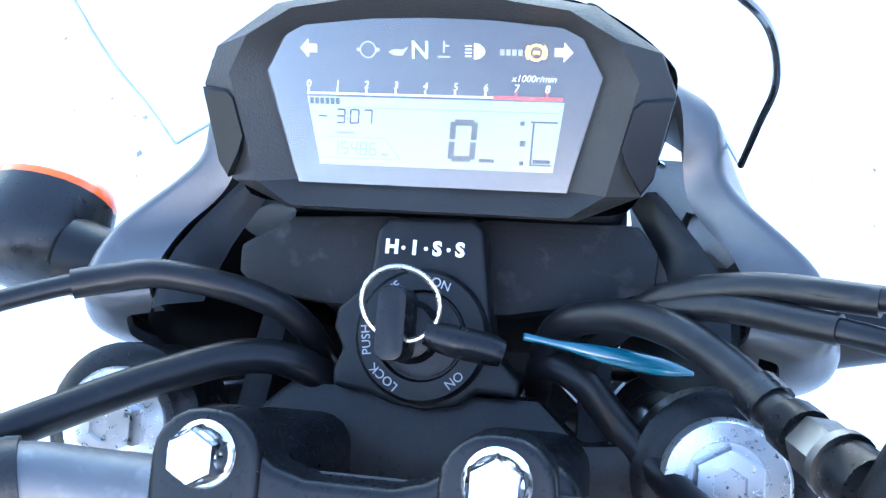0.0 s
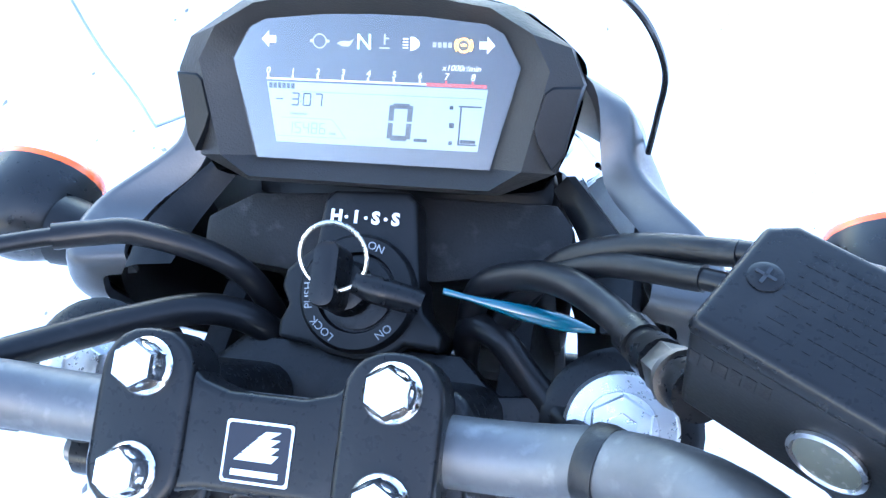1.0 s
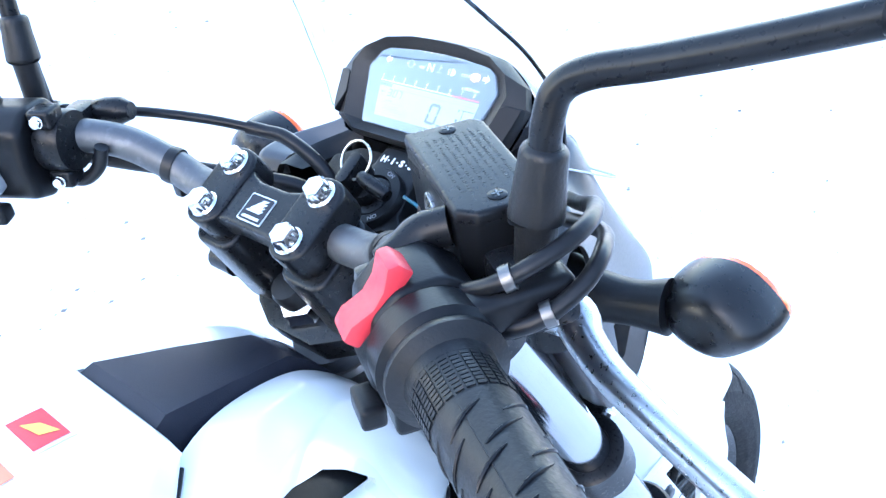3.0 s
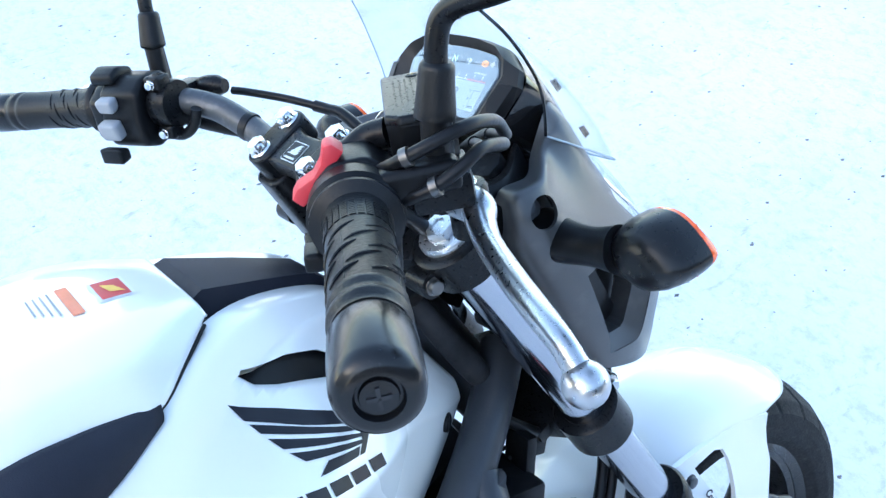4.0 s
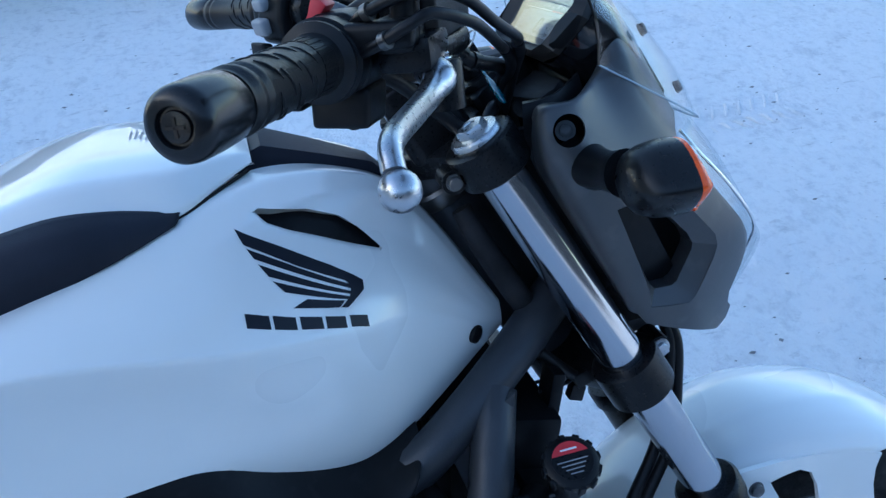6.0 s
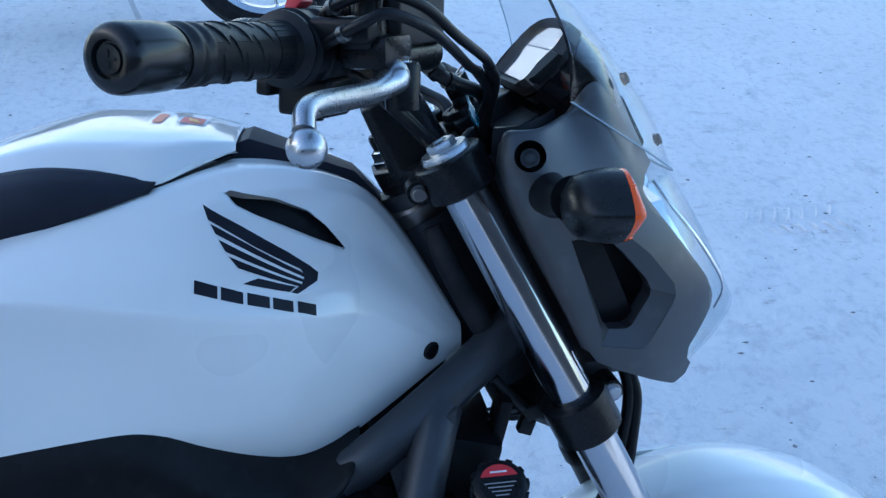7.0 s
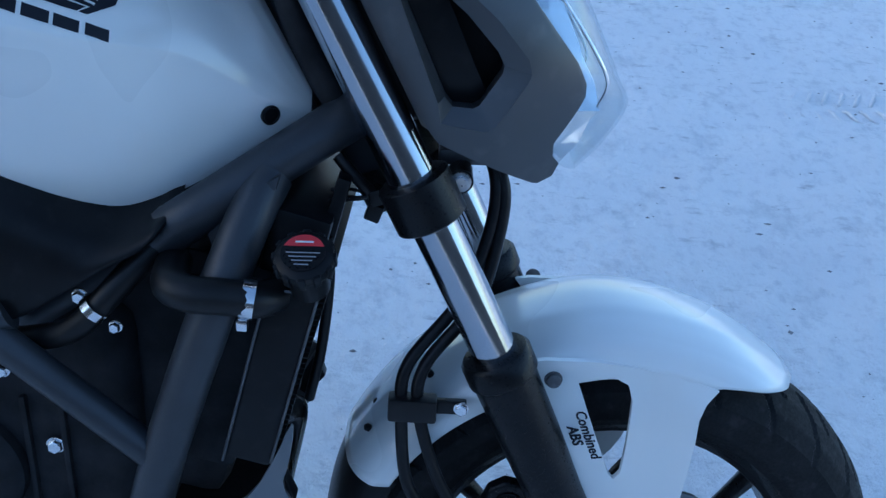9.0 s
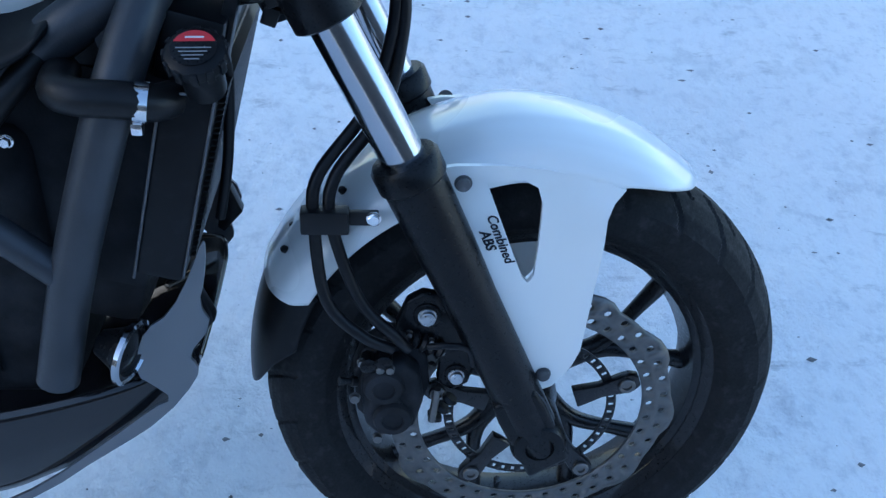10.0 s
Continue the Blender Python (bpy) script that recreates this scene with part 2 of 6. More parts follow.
def lathe(bm, profile, origin, axis, n=24, hint=(0, 0, 1), caps=True):
    """Turns (radius, height) pairs round the axis."""
    u, v, w = basis(axis, hint)
    o = Vector(origin)
    rings = [[bm.verts.new(o + h * w + r * (math.cos(a) * u + math.sin(a) * v)) for a in (2 * math.pi * j / n for j in range(n))] for r, h in profile]
    skin(bm, rings, True, caps)
    return bm


def ring_loop(bm, profile, origin, axis, n=48):
    """Turns a closed (radius, height) outline round the axis."""
    u, v, w = basis(axis)
    o = Vector(origin)
    rings = [[bm.verts.new(o + h * w + r * (math.cos(a) * u + math.sin(a) * v)) for r, h in profile] for a in (2 * math.pi * j / n for j in range(n))]
    skin(bm, rings + [rings[0]], True, False)
    return bm


def soften(bm, width, seg=2, angle=30):
    es = [e for e in bm.edges if len(e.link_faces) == 2 and e.calc_face_angle(0) > radians(angle)]
    bmesh.ops.bevel(bm, geom=es, offset=width, segments=seg, profile=0.6, affect="EDGES", clamp_overlap=True)
    return bm


def prism(bm, outline, origin, U, V, W, depth, bevel=0.0, seg=2, scale_top=1.0):
    """Extrudes a flat outline, given in U and V, along W."""
    o, U, V, W = Vector(origin), Vector(U).normalized(), Vector(V).normalized(), Vector(W).normalized()
    cx, cy = sum(p[0] for p in outline) / len(outline), sum(p[1] for p in outline) / len(outline)
    own = bmesh.new()
    lo = [own.verts.new(o + U * a + V * b) for a, b in outline]
    hi = [own.verts.new(o + U * (cx + (a - cx) * scale_top) + V * (cy + (b - cy) * scale_top) + W * depth) for a, b in outline]
    skin(own, [lo, hi])
    bmesh.ops.recalc_face_normals(own, faces=own.faces[:])
    if bevel:
        soften(own, bevel, seg)
    join(bm, own)
    return bm


def join(bm, other):
    me = bpy.data.meshes.new("tmp")
    other.to_mesh(me)
    other.free()
    bm.from_mesh(me)
    bpy.data.meshes.remove(me)


def box(bm, center, size, U=(1, 0, 0), V=(0, 1, 0), bevel=0.002, seg=2, taper=1.0):
    U, V = Vector(U).normalized(), Vector(V).normalized()
    W = U.cross(V).normalized()
    a, b, c = (s / 2 for s in size)
    return prism(bm, [(-a, -b), (a, -b), (a, b), (-a, b)], Vector(center) - W * c, U, W.cross(U), W, size[2], bevel, seg, taper)


def rounded(w, h, r, n=4):
    pts = []
    for cx, cy, a0 in ((w / 2 - r, h / 2 - r, 0), (r - w / 2, h / 2 - r, 90), (r - w / 2, r - h / 2, 180), (w / 2 - r, r - h / 2, 270)):
        pts += [(cx + r * math.cos(radians(a0 + 90 * i / n)), cy + r * math.sin(radians(a0 + 90 * i / n))) for i in range(n + 1)]
    return pts


def patch(bm, rows, ku=5, kv=5, flip=1):
    """A smooth sheet through rows of control points."""
    up = [spline(r, kv) for r in rows]
    cols = [spline([r[j] for r in up], ku) for j in range(len(up[0]))]
    g = [[bm.verts.new((c[i][0] * flip, c[i][1], c[i][2])) for c in cols] for i in range(len(cols[0]))]
    for a, b in zip(g, g[1:]):
        for j in range(len(a) - 1):
            vs = (a[j], a[j + 1], b[j + 1], b[j])
            bm.faces.new(vs if flip > 0 else vs[::-1])
    bmesh.ops.remove_doubles(bm, verts=bm.verts[:], dist=1e-5)
    return bm


def facet(pts, corners, k=4):
    """A run of straight stretches with rounded corners; corners gives how far each one is rounded off."""
    pts = [Vector(p) for p in pts]
    out = [pts[0]]

    def run(q, m=4):
        p = out[-1]
        out.extend(p.lerp(q, j / m) for j in range(1, m + 1))
    for i in range(1, len(pts) - 1):
        a, b, c, r = pts[i - 1], pts[i], pts[i + 1], corners[i - 1]
        p, q = b.lerp(a, r), b.lerp(c, r)
        run(p)
        for j in range(1, k + 1):
            t = j / k
            out.append(p * (1 - t) ** 2 + b * (2 * t * (1 - t)) + q * t * t)
    run(pts[-1])
    return out


def folded(bm, rows, corners, ku=6, k=4, even=0):
    """A sheet with soft creases along its length, evened out lengthwise."""
    up = [facet(r, corners, k) for r in rows]
    cols = [[Vector(p) for p in spline([r[j] for r in up], ku)] for j in range(len(up[0]))]
    for _ in range(even):
        cols = [[c[0]] + [(a + b * 2 + d) / 4 for a, b, d in zip(c, c[1:], c[2:])] + [c[-1]] for c in cols]
    g = [[bm.verts.new(c[i]) for c in cols] for i in range(len(cols[0]))]
    for a, b in zip(g, g[1:]):
        for j in range(len(a) - 1):
            bm.faces.new((a[j], a[j + 1], b[j + 1], b[j]))
    bmesh.ops.remove_doubles(bm, verts=bm.verts[:], dist=1e-5)
    return bm


def thick(ob, t, offset=-1.0):
    m = ob.modifiers.new("thickness", "SOLIDIFY")
    m.thickness, m.offset = t, offset
    return ob


def carve(ob, cutter, wall=0.0, offset=0.0, how="DIFFERENCE"):
    """Thickens a sheet and cuts the solid out of it, or keeps what lies inside."""
    finish(cutter)
    me = bpy.data.meshes.new("tmp")
    cutter.to_mesh(me)
    cutter.free()
    tool = new("tmp", me)
    tool.parent = ob
    if wall:
        thick(ob, wall, offset)
    m = ob.modifiers.new("cut", "BOOLEAN")
    m.operation, m.object, m.solver = how, tool, "EXACT"
    bpy.context.view_layer.update()
    done = bpy.data.meshes.new_from_object(ob.evaluated_get(bpy.context.evaluated_depsgraph_get()))
    old = ob.data
    ob.modifiers.clear()
    done.name = old.name
    ob.data = done
    bpy.data.objects.remove(tool)
    bpy.data.meshes.remove(me)
    bpy.data.meshes.remove(old)
    own = bmesh.new()
    own.from_mesh(done)
    finish(own, 50)
    own.to_mesh(done)
    own.free()
    return ob


def hexbolt(bm, at, axis, r, h, flange=1.35, socket=False):
    u, v, w = basis(axis)
    if flange:
        lathe(bm, [(r * flange * 0.92, 0), (r * flange, 0.0004), (r * flange * 0.97, h * 0.25), (r * 0.9, h * 0.32)], at, axis, 20)
    own = bmesh.new()
    lathe(own, [(r, h * 0.2), (r, h * 0.9), (r * 0.86, h)], at, axis, 24 if socket else 6)
    if socket:
        lathe(own, [(r * 0.5, h * 0.4), (r * 0.5, h * 1.002)], at, axis, 6)
    join(bm, own)
    return bm


def disc_screw(bm, at, axis, r, h):
    """Domed screw head with a cross recess."""
    lathe(bm, [(r, -h), (r, h * 0.5), (r * 0.8, h * 0.9), (r * 0.45, h)], at, axis, 18)
    return bm


def lettering(name, text, size, origin, U, V, mat, parent, depth=0.0003, shear=0.0, label="", bold=0.0):
    c = bpy.data.curves.new("tmp", "FONT")
    c.body, c.size, c.extrude, c.align_x, c.align_y, c.shear = text, size, depth, "CENTER", "CENTER", shear
    c.resolution_u, c.offset = 3, bold
    o = bpy.data.objects.new("tmp", c)
    scene.collection.objects.link(o)
    me = bpy.data.meshes.new_from_object(o.evaluated_get(bpy.context.evaluated_depsgraph_get()))
    bpy.data.objects.remove(o)
    bpy.data.curves.remove(c)
    U, V = Vector(U).normalized(), Vector(V).normalized()
    m = Matrix((U, V, U.cross(V))).transposed().to_4x4()
    m.translation = Vector(origin)
    me.transform(m)
    me.materials.append(mat)
    me.name = name
    ob = new(name, me)
    ob.parent = parent
    if label:
        tagged(ob, label)
    return ob


# ---------------------------------------------------------------- ground
bm = bmesh.new()
N, half = 300, 4.5
grid = [[None] * (N + 1) for _ in range(N + 1)]
for i in range(N + 1):
    for j in range(N + 1):
        # cells grow outwards to the horizon
        a, b = 2 * i / N - 1, 2 * j / N - 1
        x, y = (math.copysign(half * abs(q) + 600 * max(0, abs(q) - 0.82) ** 3 / 0.18 ** 3, q) for q in (a, b))
        near = max(0.0, 1 - math.hypot(x, y) / 8)
        z = near * (0.016 * noise.noise((x * 1.7, y * 1.7, 0)) + 0.009 * noise.noise((x * 6, y * 6, 3)) + 0.0055 * noise.noise((x * 15, y * 11, 7)) + 0.003 * noise.noise((x * 31, y * 24, 5)))
        calm = min(1, math.hypot(x - 0.0, y) / 0.35)
        grid[i][j] = bm.verts.new((x, y, z * calm - 0.004))
for i in range(N):
    for j in range(N):
        bm.faces.new((grid[i][j], grid[i + 1][j], grid[i + 1][j + 1], grid[i][j + 1]))
tagged(part("ground", bm, SNOW, sharp=180), "trodden pale snow with dark grit and tyre tracks", "ground", kind="structure")

# unseen plain wall, added behind the machine to block the sun: the machine stands in its shade, with sunlit snow on
# either side
bm = box(bmesh.new(), (0.6, -14.0, 3.45), (14.4, 0.4, 6.9), bevel=0.02)
WALLGREY = material("plain_wall_grey", (0.38, 0.365, 0.34), 0.9, vary=0.15, scale=1.5, bump=0.3, bump_scale=40)
tagged(part("unseen_shade_wall", bm, WALLGREY), "plain grey wall added out of view to block the sun", "wall", kind="structure")

# unseen dark wall, added to dim the light and reflections on the right side
bm = box(bmesh.new(), (11.0, 4.0, 2.9), (0.4, 40.0, 5.8), bevel=0.02)
DARKWALL = material("dark_wall_grey", (0.056, 0.06, 0.066), 0.85, vary=0.3, scale=2.5, bump=0.3, bump_scale=40)
tagged(part("unseen_dark_wall", bm, DARKWALL), "plain dark wall added out of view to darken the machine's right side", "wall", kind="structure")

# crumbs of dirty ice and gravel trodden into the snow
rng = random.Random(11)
cells, faces = [], []
for _ in range(2600):
    a, far = rng.uniform(0, 2 * math.pi), 0.5 + 4.2 * rng.random() ** 0.7
    cx, cy = far * math.cos(a) - 0.6, far * math.sin(a) + 0.3
    if rng.random() < 0.5:
        cx, cy = cx * 0.5 - 0.9, cy * 0.5 + 0.7
    r = rng.choice((0.0009, 0.0011, 0.0013, 0.0016, 0.002, 0.0025, 0.0035, 0.0055))
    k = len(cells)
    for dx, dy, dz in ((1, 0, 0), (0, 1, 0), (-1, 0, 0), (0, -1, 0), (0, 0, 0.8), (0, 0, -0.8)):
        cells.append((cx + dx * r * rng.uniform(0.5, 1.2), cy + dy * r * rng.uniform(0.8, 2.2), -0.001 + dz * r * rng.uniform(0.3, 0.7)))
    faces += [(k + i, k + (i + 1) % 4, k + 4) for i in range(4)] + [(k + (i + 1) % 4, k + i, k + 5) for i in range(4)]
me = bpy.data.meshes.new("gravel_crumbs")
me.from_pydata(cells, [], faces)
GRIT = material("dirty_ice_crumb", (0.2, 0.2, 0.205), 0.8, vary=0.6, scale=3)
me.materials.append(GRIT)
tagged(new("gravel_crumbs", me), "dark crumbs of gravel and dirty ice on snow", "gravel", kind="stuff")

# a tyre track pressed into the snow: low chevron ridges with a zigzag seam beside them
bm = bmesh.new()
for i in range(9):
    y = 0.72 + 0.047 * i
    x = -1.64 - 0.07 * (y - 0.72)
    tube(bm, [(x - 0.085, y + 0.03, -0.012), (x - 0.06, y + 0.018, -0.0062), (x - 0.03, y + 0.002, -0.0055), (x - 0.012, y - 0.008, -0.012)], 0.006, 6, 3)
    tube(bm, [(x + 0.012, y, -0.012), (x + 0.03, y + 0.008, -0.0055), (x + 0.055, y + 0.012, -0.0062), (x + 0.075, y + 0.03, -0.012)], 0.006, 6, 3)
tagged(part("tyre_track", bm, SNOW, sharp=180), "tyre track of low ridges pressed into snow", "tyre track", kind="stuff")

# ---------------------------------------------------------------- the motorcycle
bike = new("motorcycle")
bike.matrix_world = LEAN
tagged(bike, "white naked motorcycle parked on its side stand on snow", "motorcycle")

AX = Vector((0, 0, 0.30))
FU = Vector((0, -math.sin(radians(27)), math.cos(radians(27))))   # up along the fork
FN = Vector((0, math.cos(radians(27)), math.sin(radians(27))))    # ahead, square to the fork
RIGHT = Vector((1, 0, 0))


def st(x, n, s):
    """A point of the steering: x across, n ahead of the fork's line, s up along it from the axle."""
    return AX + RIGHT * x + FN * n + FU * s

# ---- front wheel
wheel = part("front_wheel", ring_loop(bmesh.new(), [(0.222, -0.047), (0.228, -0.05), (0.229, -0.044), (0.214, -0.038), (0.2, -0.03), (0.192, 0), (0.2, 0.03), (0.214, 0.038), (0.229, 0.044), (0.228, 0.05), (0.222, 0.047), (0.208, 0.036), (0.204, 0), (0.208, -0.036)], AX, RIGHT, 72), RIM, bike, "black cast alloy wheel with split spokes")
bm = bmesh.new()
prof = [(0.219, -0.046), (0.232, -0.056), (0.25, -0.0605), (0.266, -0.059), (0.281, -0.049), (0.293, -0.031), (0.3, -0.01), (0.3, 0.01), (0.293, 0.031), (0.281, 0.049), (0.266, 0.059), (0.25, 0.0605), (0.232, 0.056), (0.219, 0.046), (0.224, 0)]
run = [Vector((q[0], q[1], 0)) for q in prof]
line = []
for p, q in zip(run, run[1:]):
    line += [p.lerp(q, t / 6) for t in range(6)]
TURNS, rings = 900, []
for i in range(TURNS):
    a = 2 * math.pi * i / TURNS
    ring = []
    for q in line:
        r, x = q.x, q.y
        # slanted grooves across the shoulders, staggered from side to side, and a broken one round the crown
        s = (a * 0.3 + (0.9 * abs(x)) + (0.035 if x < 0 else 0)) % 0.0725
        if r > 0.262 and 0.008 < abs(x) and (s < 0.0065 or (abs(x) < 0.03 and 0.04 < s < 0.0455)):
            r -= 0.0028
        ring.append(bm.verts.new(AX + Vector((x, r * math.cos(a), r * math.sin(a)))))
    rings.append(ring)
for i in range(TURNS):
    p, q = rings[i], rings[(i + 1) % TURNS]
    for j in range(len(line) - 1):
        bm.faces.new((p[j], p[j + 1], q[j + 1], q[j]))
part("tyre", bm, TYRE, wheel, "worn black road tyre with slanted tread grooves", sharp=28)
SPOKES = 5
for i in range(SPOKES):
    a0 = radians(360 / SPOKES * i + 22.5)
    bm = bmesh.new()
    for d in (-1, 1):
        def wp(r, a, x):
            return AX + Vector((x, r * math.cos(a), r * math.sin(a)))
        tube(bm, [wp(0.035, a0, 0.0), wp(0.085, a0 + d * 0.03, 0.0), wp(0.115, a0 + d * 0.1, 0.0), wp(0.15, a0 + d * 0.22, 0), wp(0.203, a0 + d * 0.32, 0)], [0.017, 0.0115, 0.01, 0.009, 0.012], 10, 4)
    part("spoke", bm, RIM, wheel)
bm = bmesh.new()
lathe(bm, [(0.02, -0.085), (0.03, -0.07), (0.036, -0.03), (0.04, 0), (0.036, 0.03), (0.034, 0.05), (0.02, 0.085)], AX, RIGHT, 32)
part("hub", bm, RIM, wheel)


def holed_ring(bm, r0, r1, rows, count, hole, x, shift=0.5, wave=0.0, square=False):
    """A flat ring of cells with a hole in each."""
    for k in range(rows):
        a, b = r0 + (r1 - r0) * k / rows, r0 + (r1 - r0) * (k + 1) / rows
        for i in range(count):
            t0, t1 = (2 * math.pi * (i + shift * k + d) / count for d in (0, 1))
            tm, rm = (t0 + t1) / 2, (a + b) / 2

            def at(r, t, edge):
                if wave and edge and k == rows - 1:
                    r += wave * max(0.0, math.cos(t * 10 + 0.6)) ** 0.5
                return bm.verts.new((x, AX.y + r * math.cos(t), AX.z + r * math.sin(t)))
            out = [at(a, t0, 0), at(a, tm, 0), at(a, t1, 0), at(rm, t1, 0), at(b, t1, 1), at(b, tm, 1), at(b, t0, 1), at(rm, t0, 0)]
            mid = Vector((x, AX.y + rm * math.cos(tm), AX.z + rm * math.sin(tm)))
            er, et = Vector((0, math.cos(tm), math.sin(tm))), Vector((0, -math.sin(tm), math.cos(tm)))
            corner = 1.0 if square else 0.72
            ins = [bm.verts.new(mid + er * hole[0] * p + et * hole[1] * q) for p, q in ((-corner, -corner), (-1, 0), (-corner, corner), (0, 1), (corner, corner), (1, 0), (corner, -corner), (0, -1))]
            for j in range(8):
                bm.faces.new((out[j], out[(j + 1) % 8], ins[(j + 1) % 8], ins[j]))
    bmesh.ops.remove_doubles(bm, verts=bm.verts[:], dist=2e-5)
    return bm


thick(part("brake_disc", holed_ring(bmesh.new(), 0.128, 0.16, 2, 40, (0.0046, 0.0046), 0.074, wave=0.008), DISC, wheel, "drilled wavy steel brake disc"), 0.0045)
thick(part("sensor_ring", holed_ring(bmesh.new(), 0.088, 0.099, 1, 50, (0.003, 0.0022), 0.068, square=True), RIM, wheel, "thin black slotted sensor ring"), 0.002)
for i in range(5):
    a = radians(72 * i + 20)
    bm = bmesh.new()
    o = AX + Vector((0, math.cos(a), math.sin(a))) * 0.112
    t = Vector((0, -math.sin(a), math.cos(a)))
    prism(bm, [(-0.013, -0.06), (-0.0085, -0.03), (-0.012, -0.004), (-0.012, 0.006), (-0.007, 0.0155), (0.007, 0.0155), (0.012, 0.006), (0.012, -0.004), (0.0085, -0.03), (0.013, -0.06)], o + RIGHT * 0.062, t, o - AX, RIGHT, 0.011, 0.002)
    part("disc_carrier_lug", bm, RIM, wheel)
    bm = bmesh.new()
    lathe(bm, [(0.0095, 0), (0.0095, 0.003), (0.0085, 0.004), (0.005, 0.004), (0.0045, 0.002), (0.001, 0.002)], o + RIGHT * 0.073, RIGHT, 20)
    part("disc_rivet", bm, DISC, wheel, "dull steel disc rivet")

# ---- fork: its tubes run a little ahead of the axle
AHEAD = FN * 0.013
LEGUP = (FU + FN * 0.034).normalized()
for side, tag in ((1, "right"), (-1, "left")):
    X = 0.107 * side
    leg = part("fork_lower_leg", lathe(bmesh.new(), [(0.016, -0.035), (0.024, -0.03), (0.027, 0.0), (0.027, 0.2), (0.029, 0.26), (0.03, 0.34), (0.033, 0.343), (0.033, 0.362), (0.03, 0.366), (0.0215, 0.367)], AX + RIGHT * X, LEGUP, 28), SATIN, bike, "satin black fork lower leg")
    bm = bmesh.new()
    lathe(bm, [(0.0205, 0.3), (0.0205, 0.786)], AX + RIGHT * X + AHEAD, FU, 72)
    part("fork_tube", bm, CHROME, bike, "polished chrome fork tube")
    bm = bmesh.new()
    lathe(bm, [(0.0195, 0.783), (0.021, 0.786), (0.021, 0.7935), (0.0195, 0.7955), (0.0135, 0.796), (0.0132, 0.795)], AX + RIGHT * X + AHEAD, FU, 40)
    lathe(bm, [(0.0125, 0.7945), (0.0125, 0.8005), (0.0115, 0.802), (0.006, 0.8022), (0.0055, 0.8008), (0.001, 0.8008)], AX + RIGHT * X + AHEAD, FU, 6)
    part("fork_cap", bm, CAPMETAL, bike, "bare aluminium fork cap")
    # axle boss
    bm = bmesh.new()
    lathe(bm, [(0.03, -0.03), (0.031, 0.02), (0.027, 0.027), (0.016, 0.028), (0.015, 0.022), (0.0, 0.022)], AX + RIGHT * (X - 0.002 * side), RIGHT * side, 24)
    part("axle_boss", bm, SATIN, leg)
    bm = prism(bmesh.new(), [(-0.027, -0.04), (0.024, -0.034), (0.027, 0.05), (0.024, 0.075), (-0.024, 0.075), (-0.027, 0.05)], AX + RIGHT * (X - 0.022), FN, FU, RIGHT, 0.044, 0.006, 3)
    part("axle_clamp", bm, SATIN, leg)

# ---- lower and upper fork bridges
for name, s0, s1, r, label in (("lower_fork_bridge", 0.503, 0.545, 0.031, "black cast lower fork bridge"), ("upper_fork_bridge", 0.757, 0.79, 0.03, "black cast upper fork bridge")):
    bm = bmesh.new()
    for side in (1, -1):
        lathe(bm, [(r - 0.003, s0), (r, s0 + 0.002), (r, s1 - 0.002), (r - 0.003, s1), (0.0207, s1), (0.0207, s0)], AX + RIGHT * 0.107 * side + AHEAD, FU, 32, caps=False)
    out = [(-0.1, 0.024), (-0.06, 0.02), (-0.045, 0.034), (0.045, 0.034), (0.06, 0.02), (0.1, 0.024), (0.09, -0.015), (0.05, -0.033), (0.021, -0.05), (-0.021, -0.05), (-0.04, -0.04), (-0.062, -0.016), (-0.09, -0.015)]
    prism(bm, out, st(0, 0, s0 + 0.006), RIGHT, FN, FU, s1 - s0 - 0.01, 0.003)
    part(name, bm, SATIN, bike, label)
# pinch bolts
for s, n, X in ((0.523, 0.047, 0.092), (0.774, -0.021, 0.112), (0.774, -0.021, -0.112)):
    bm = bmesh.new()
    ax = RIGHT if X > 0 else -RIGHT
    if n > 0:
        tube(bm, [st(X - 0.02, n, s), st(X + 0.008, n, s)], 0.0105, 14, 1)
        part("clamp_lug", bm, SATIN, bike)
        bm = hexbolt(bmesh.new(), st(X + 0.008, n, s), ax, 0.0065, 0.007, 1.35)
        part("lower_clamp_bolt", bm, LEVER, bike, "dull steel flange bolt")
    else:
        tube(bm, [st(X - 0.02 * ax.x, n, s), st(X + 0.002 * ax.x, n, s)], 0.01, 14, 1)
        part("clamp_lug", bm, SATIN, bike)
        bm = hexbolt(bmesh.new(), st(X + 0.002 * ax.x, n, s), ax, 0.0055, 0.006, 1.3, True)
        part("clamp_bolt", bm, DISC, bike, "dull socket-head pinch bolt")
bm = bmesh.new()
lathe(bm, [(0.019, 0.7), (0.019, 0.79), (0.017, 0.792), (0.0165, 0.799), (0.013, 0.801)], st(0.002, -0.027, 0), FU, 6)
part("stem_nut", bm, ZINC, bike, "bright hexagonal steering stem nut")
bm = lathe(bmesh.new(), [(0.0125, 0.795), (0.0125, 0.811), (0.011, 0.814), (0.004, 0.8145)], st(0.002, -0.027, 0), FU, 24)
part("stem_plug", bm, RUBBER, bike, "black rubber stem plug")
bm = lathe(bmesh.new(), [(0.03, 0.5), (0.03, 0.76)], st(0.002, -0.027, 0), FU, 24)
part("steering_head", bm, FRAME, bike)
bm = lathe(bmesh.new(), [(0.033, 0.728), (0.035, 0.731), (0.035, 0.742), (0.032, 0.745)], st(0.002, -0.027, 0), FU, 36)
part("bearing_ring", bm, DISC, bike, "dull steel steering bearing ring")

# ---- handlebar and its holder
GD = Vector((0.876, -0.482, 0.03)).normalized()      # along the right grip, outwards


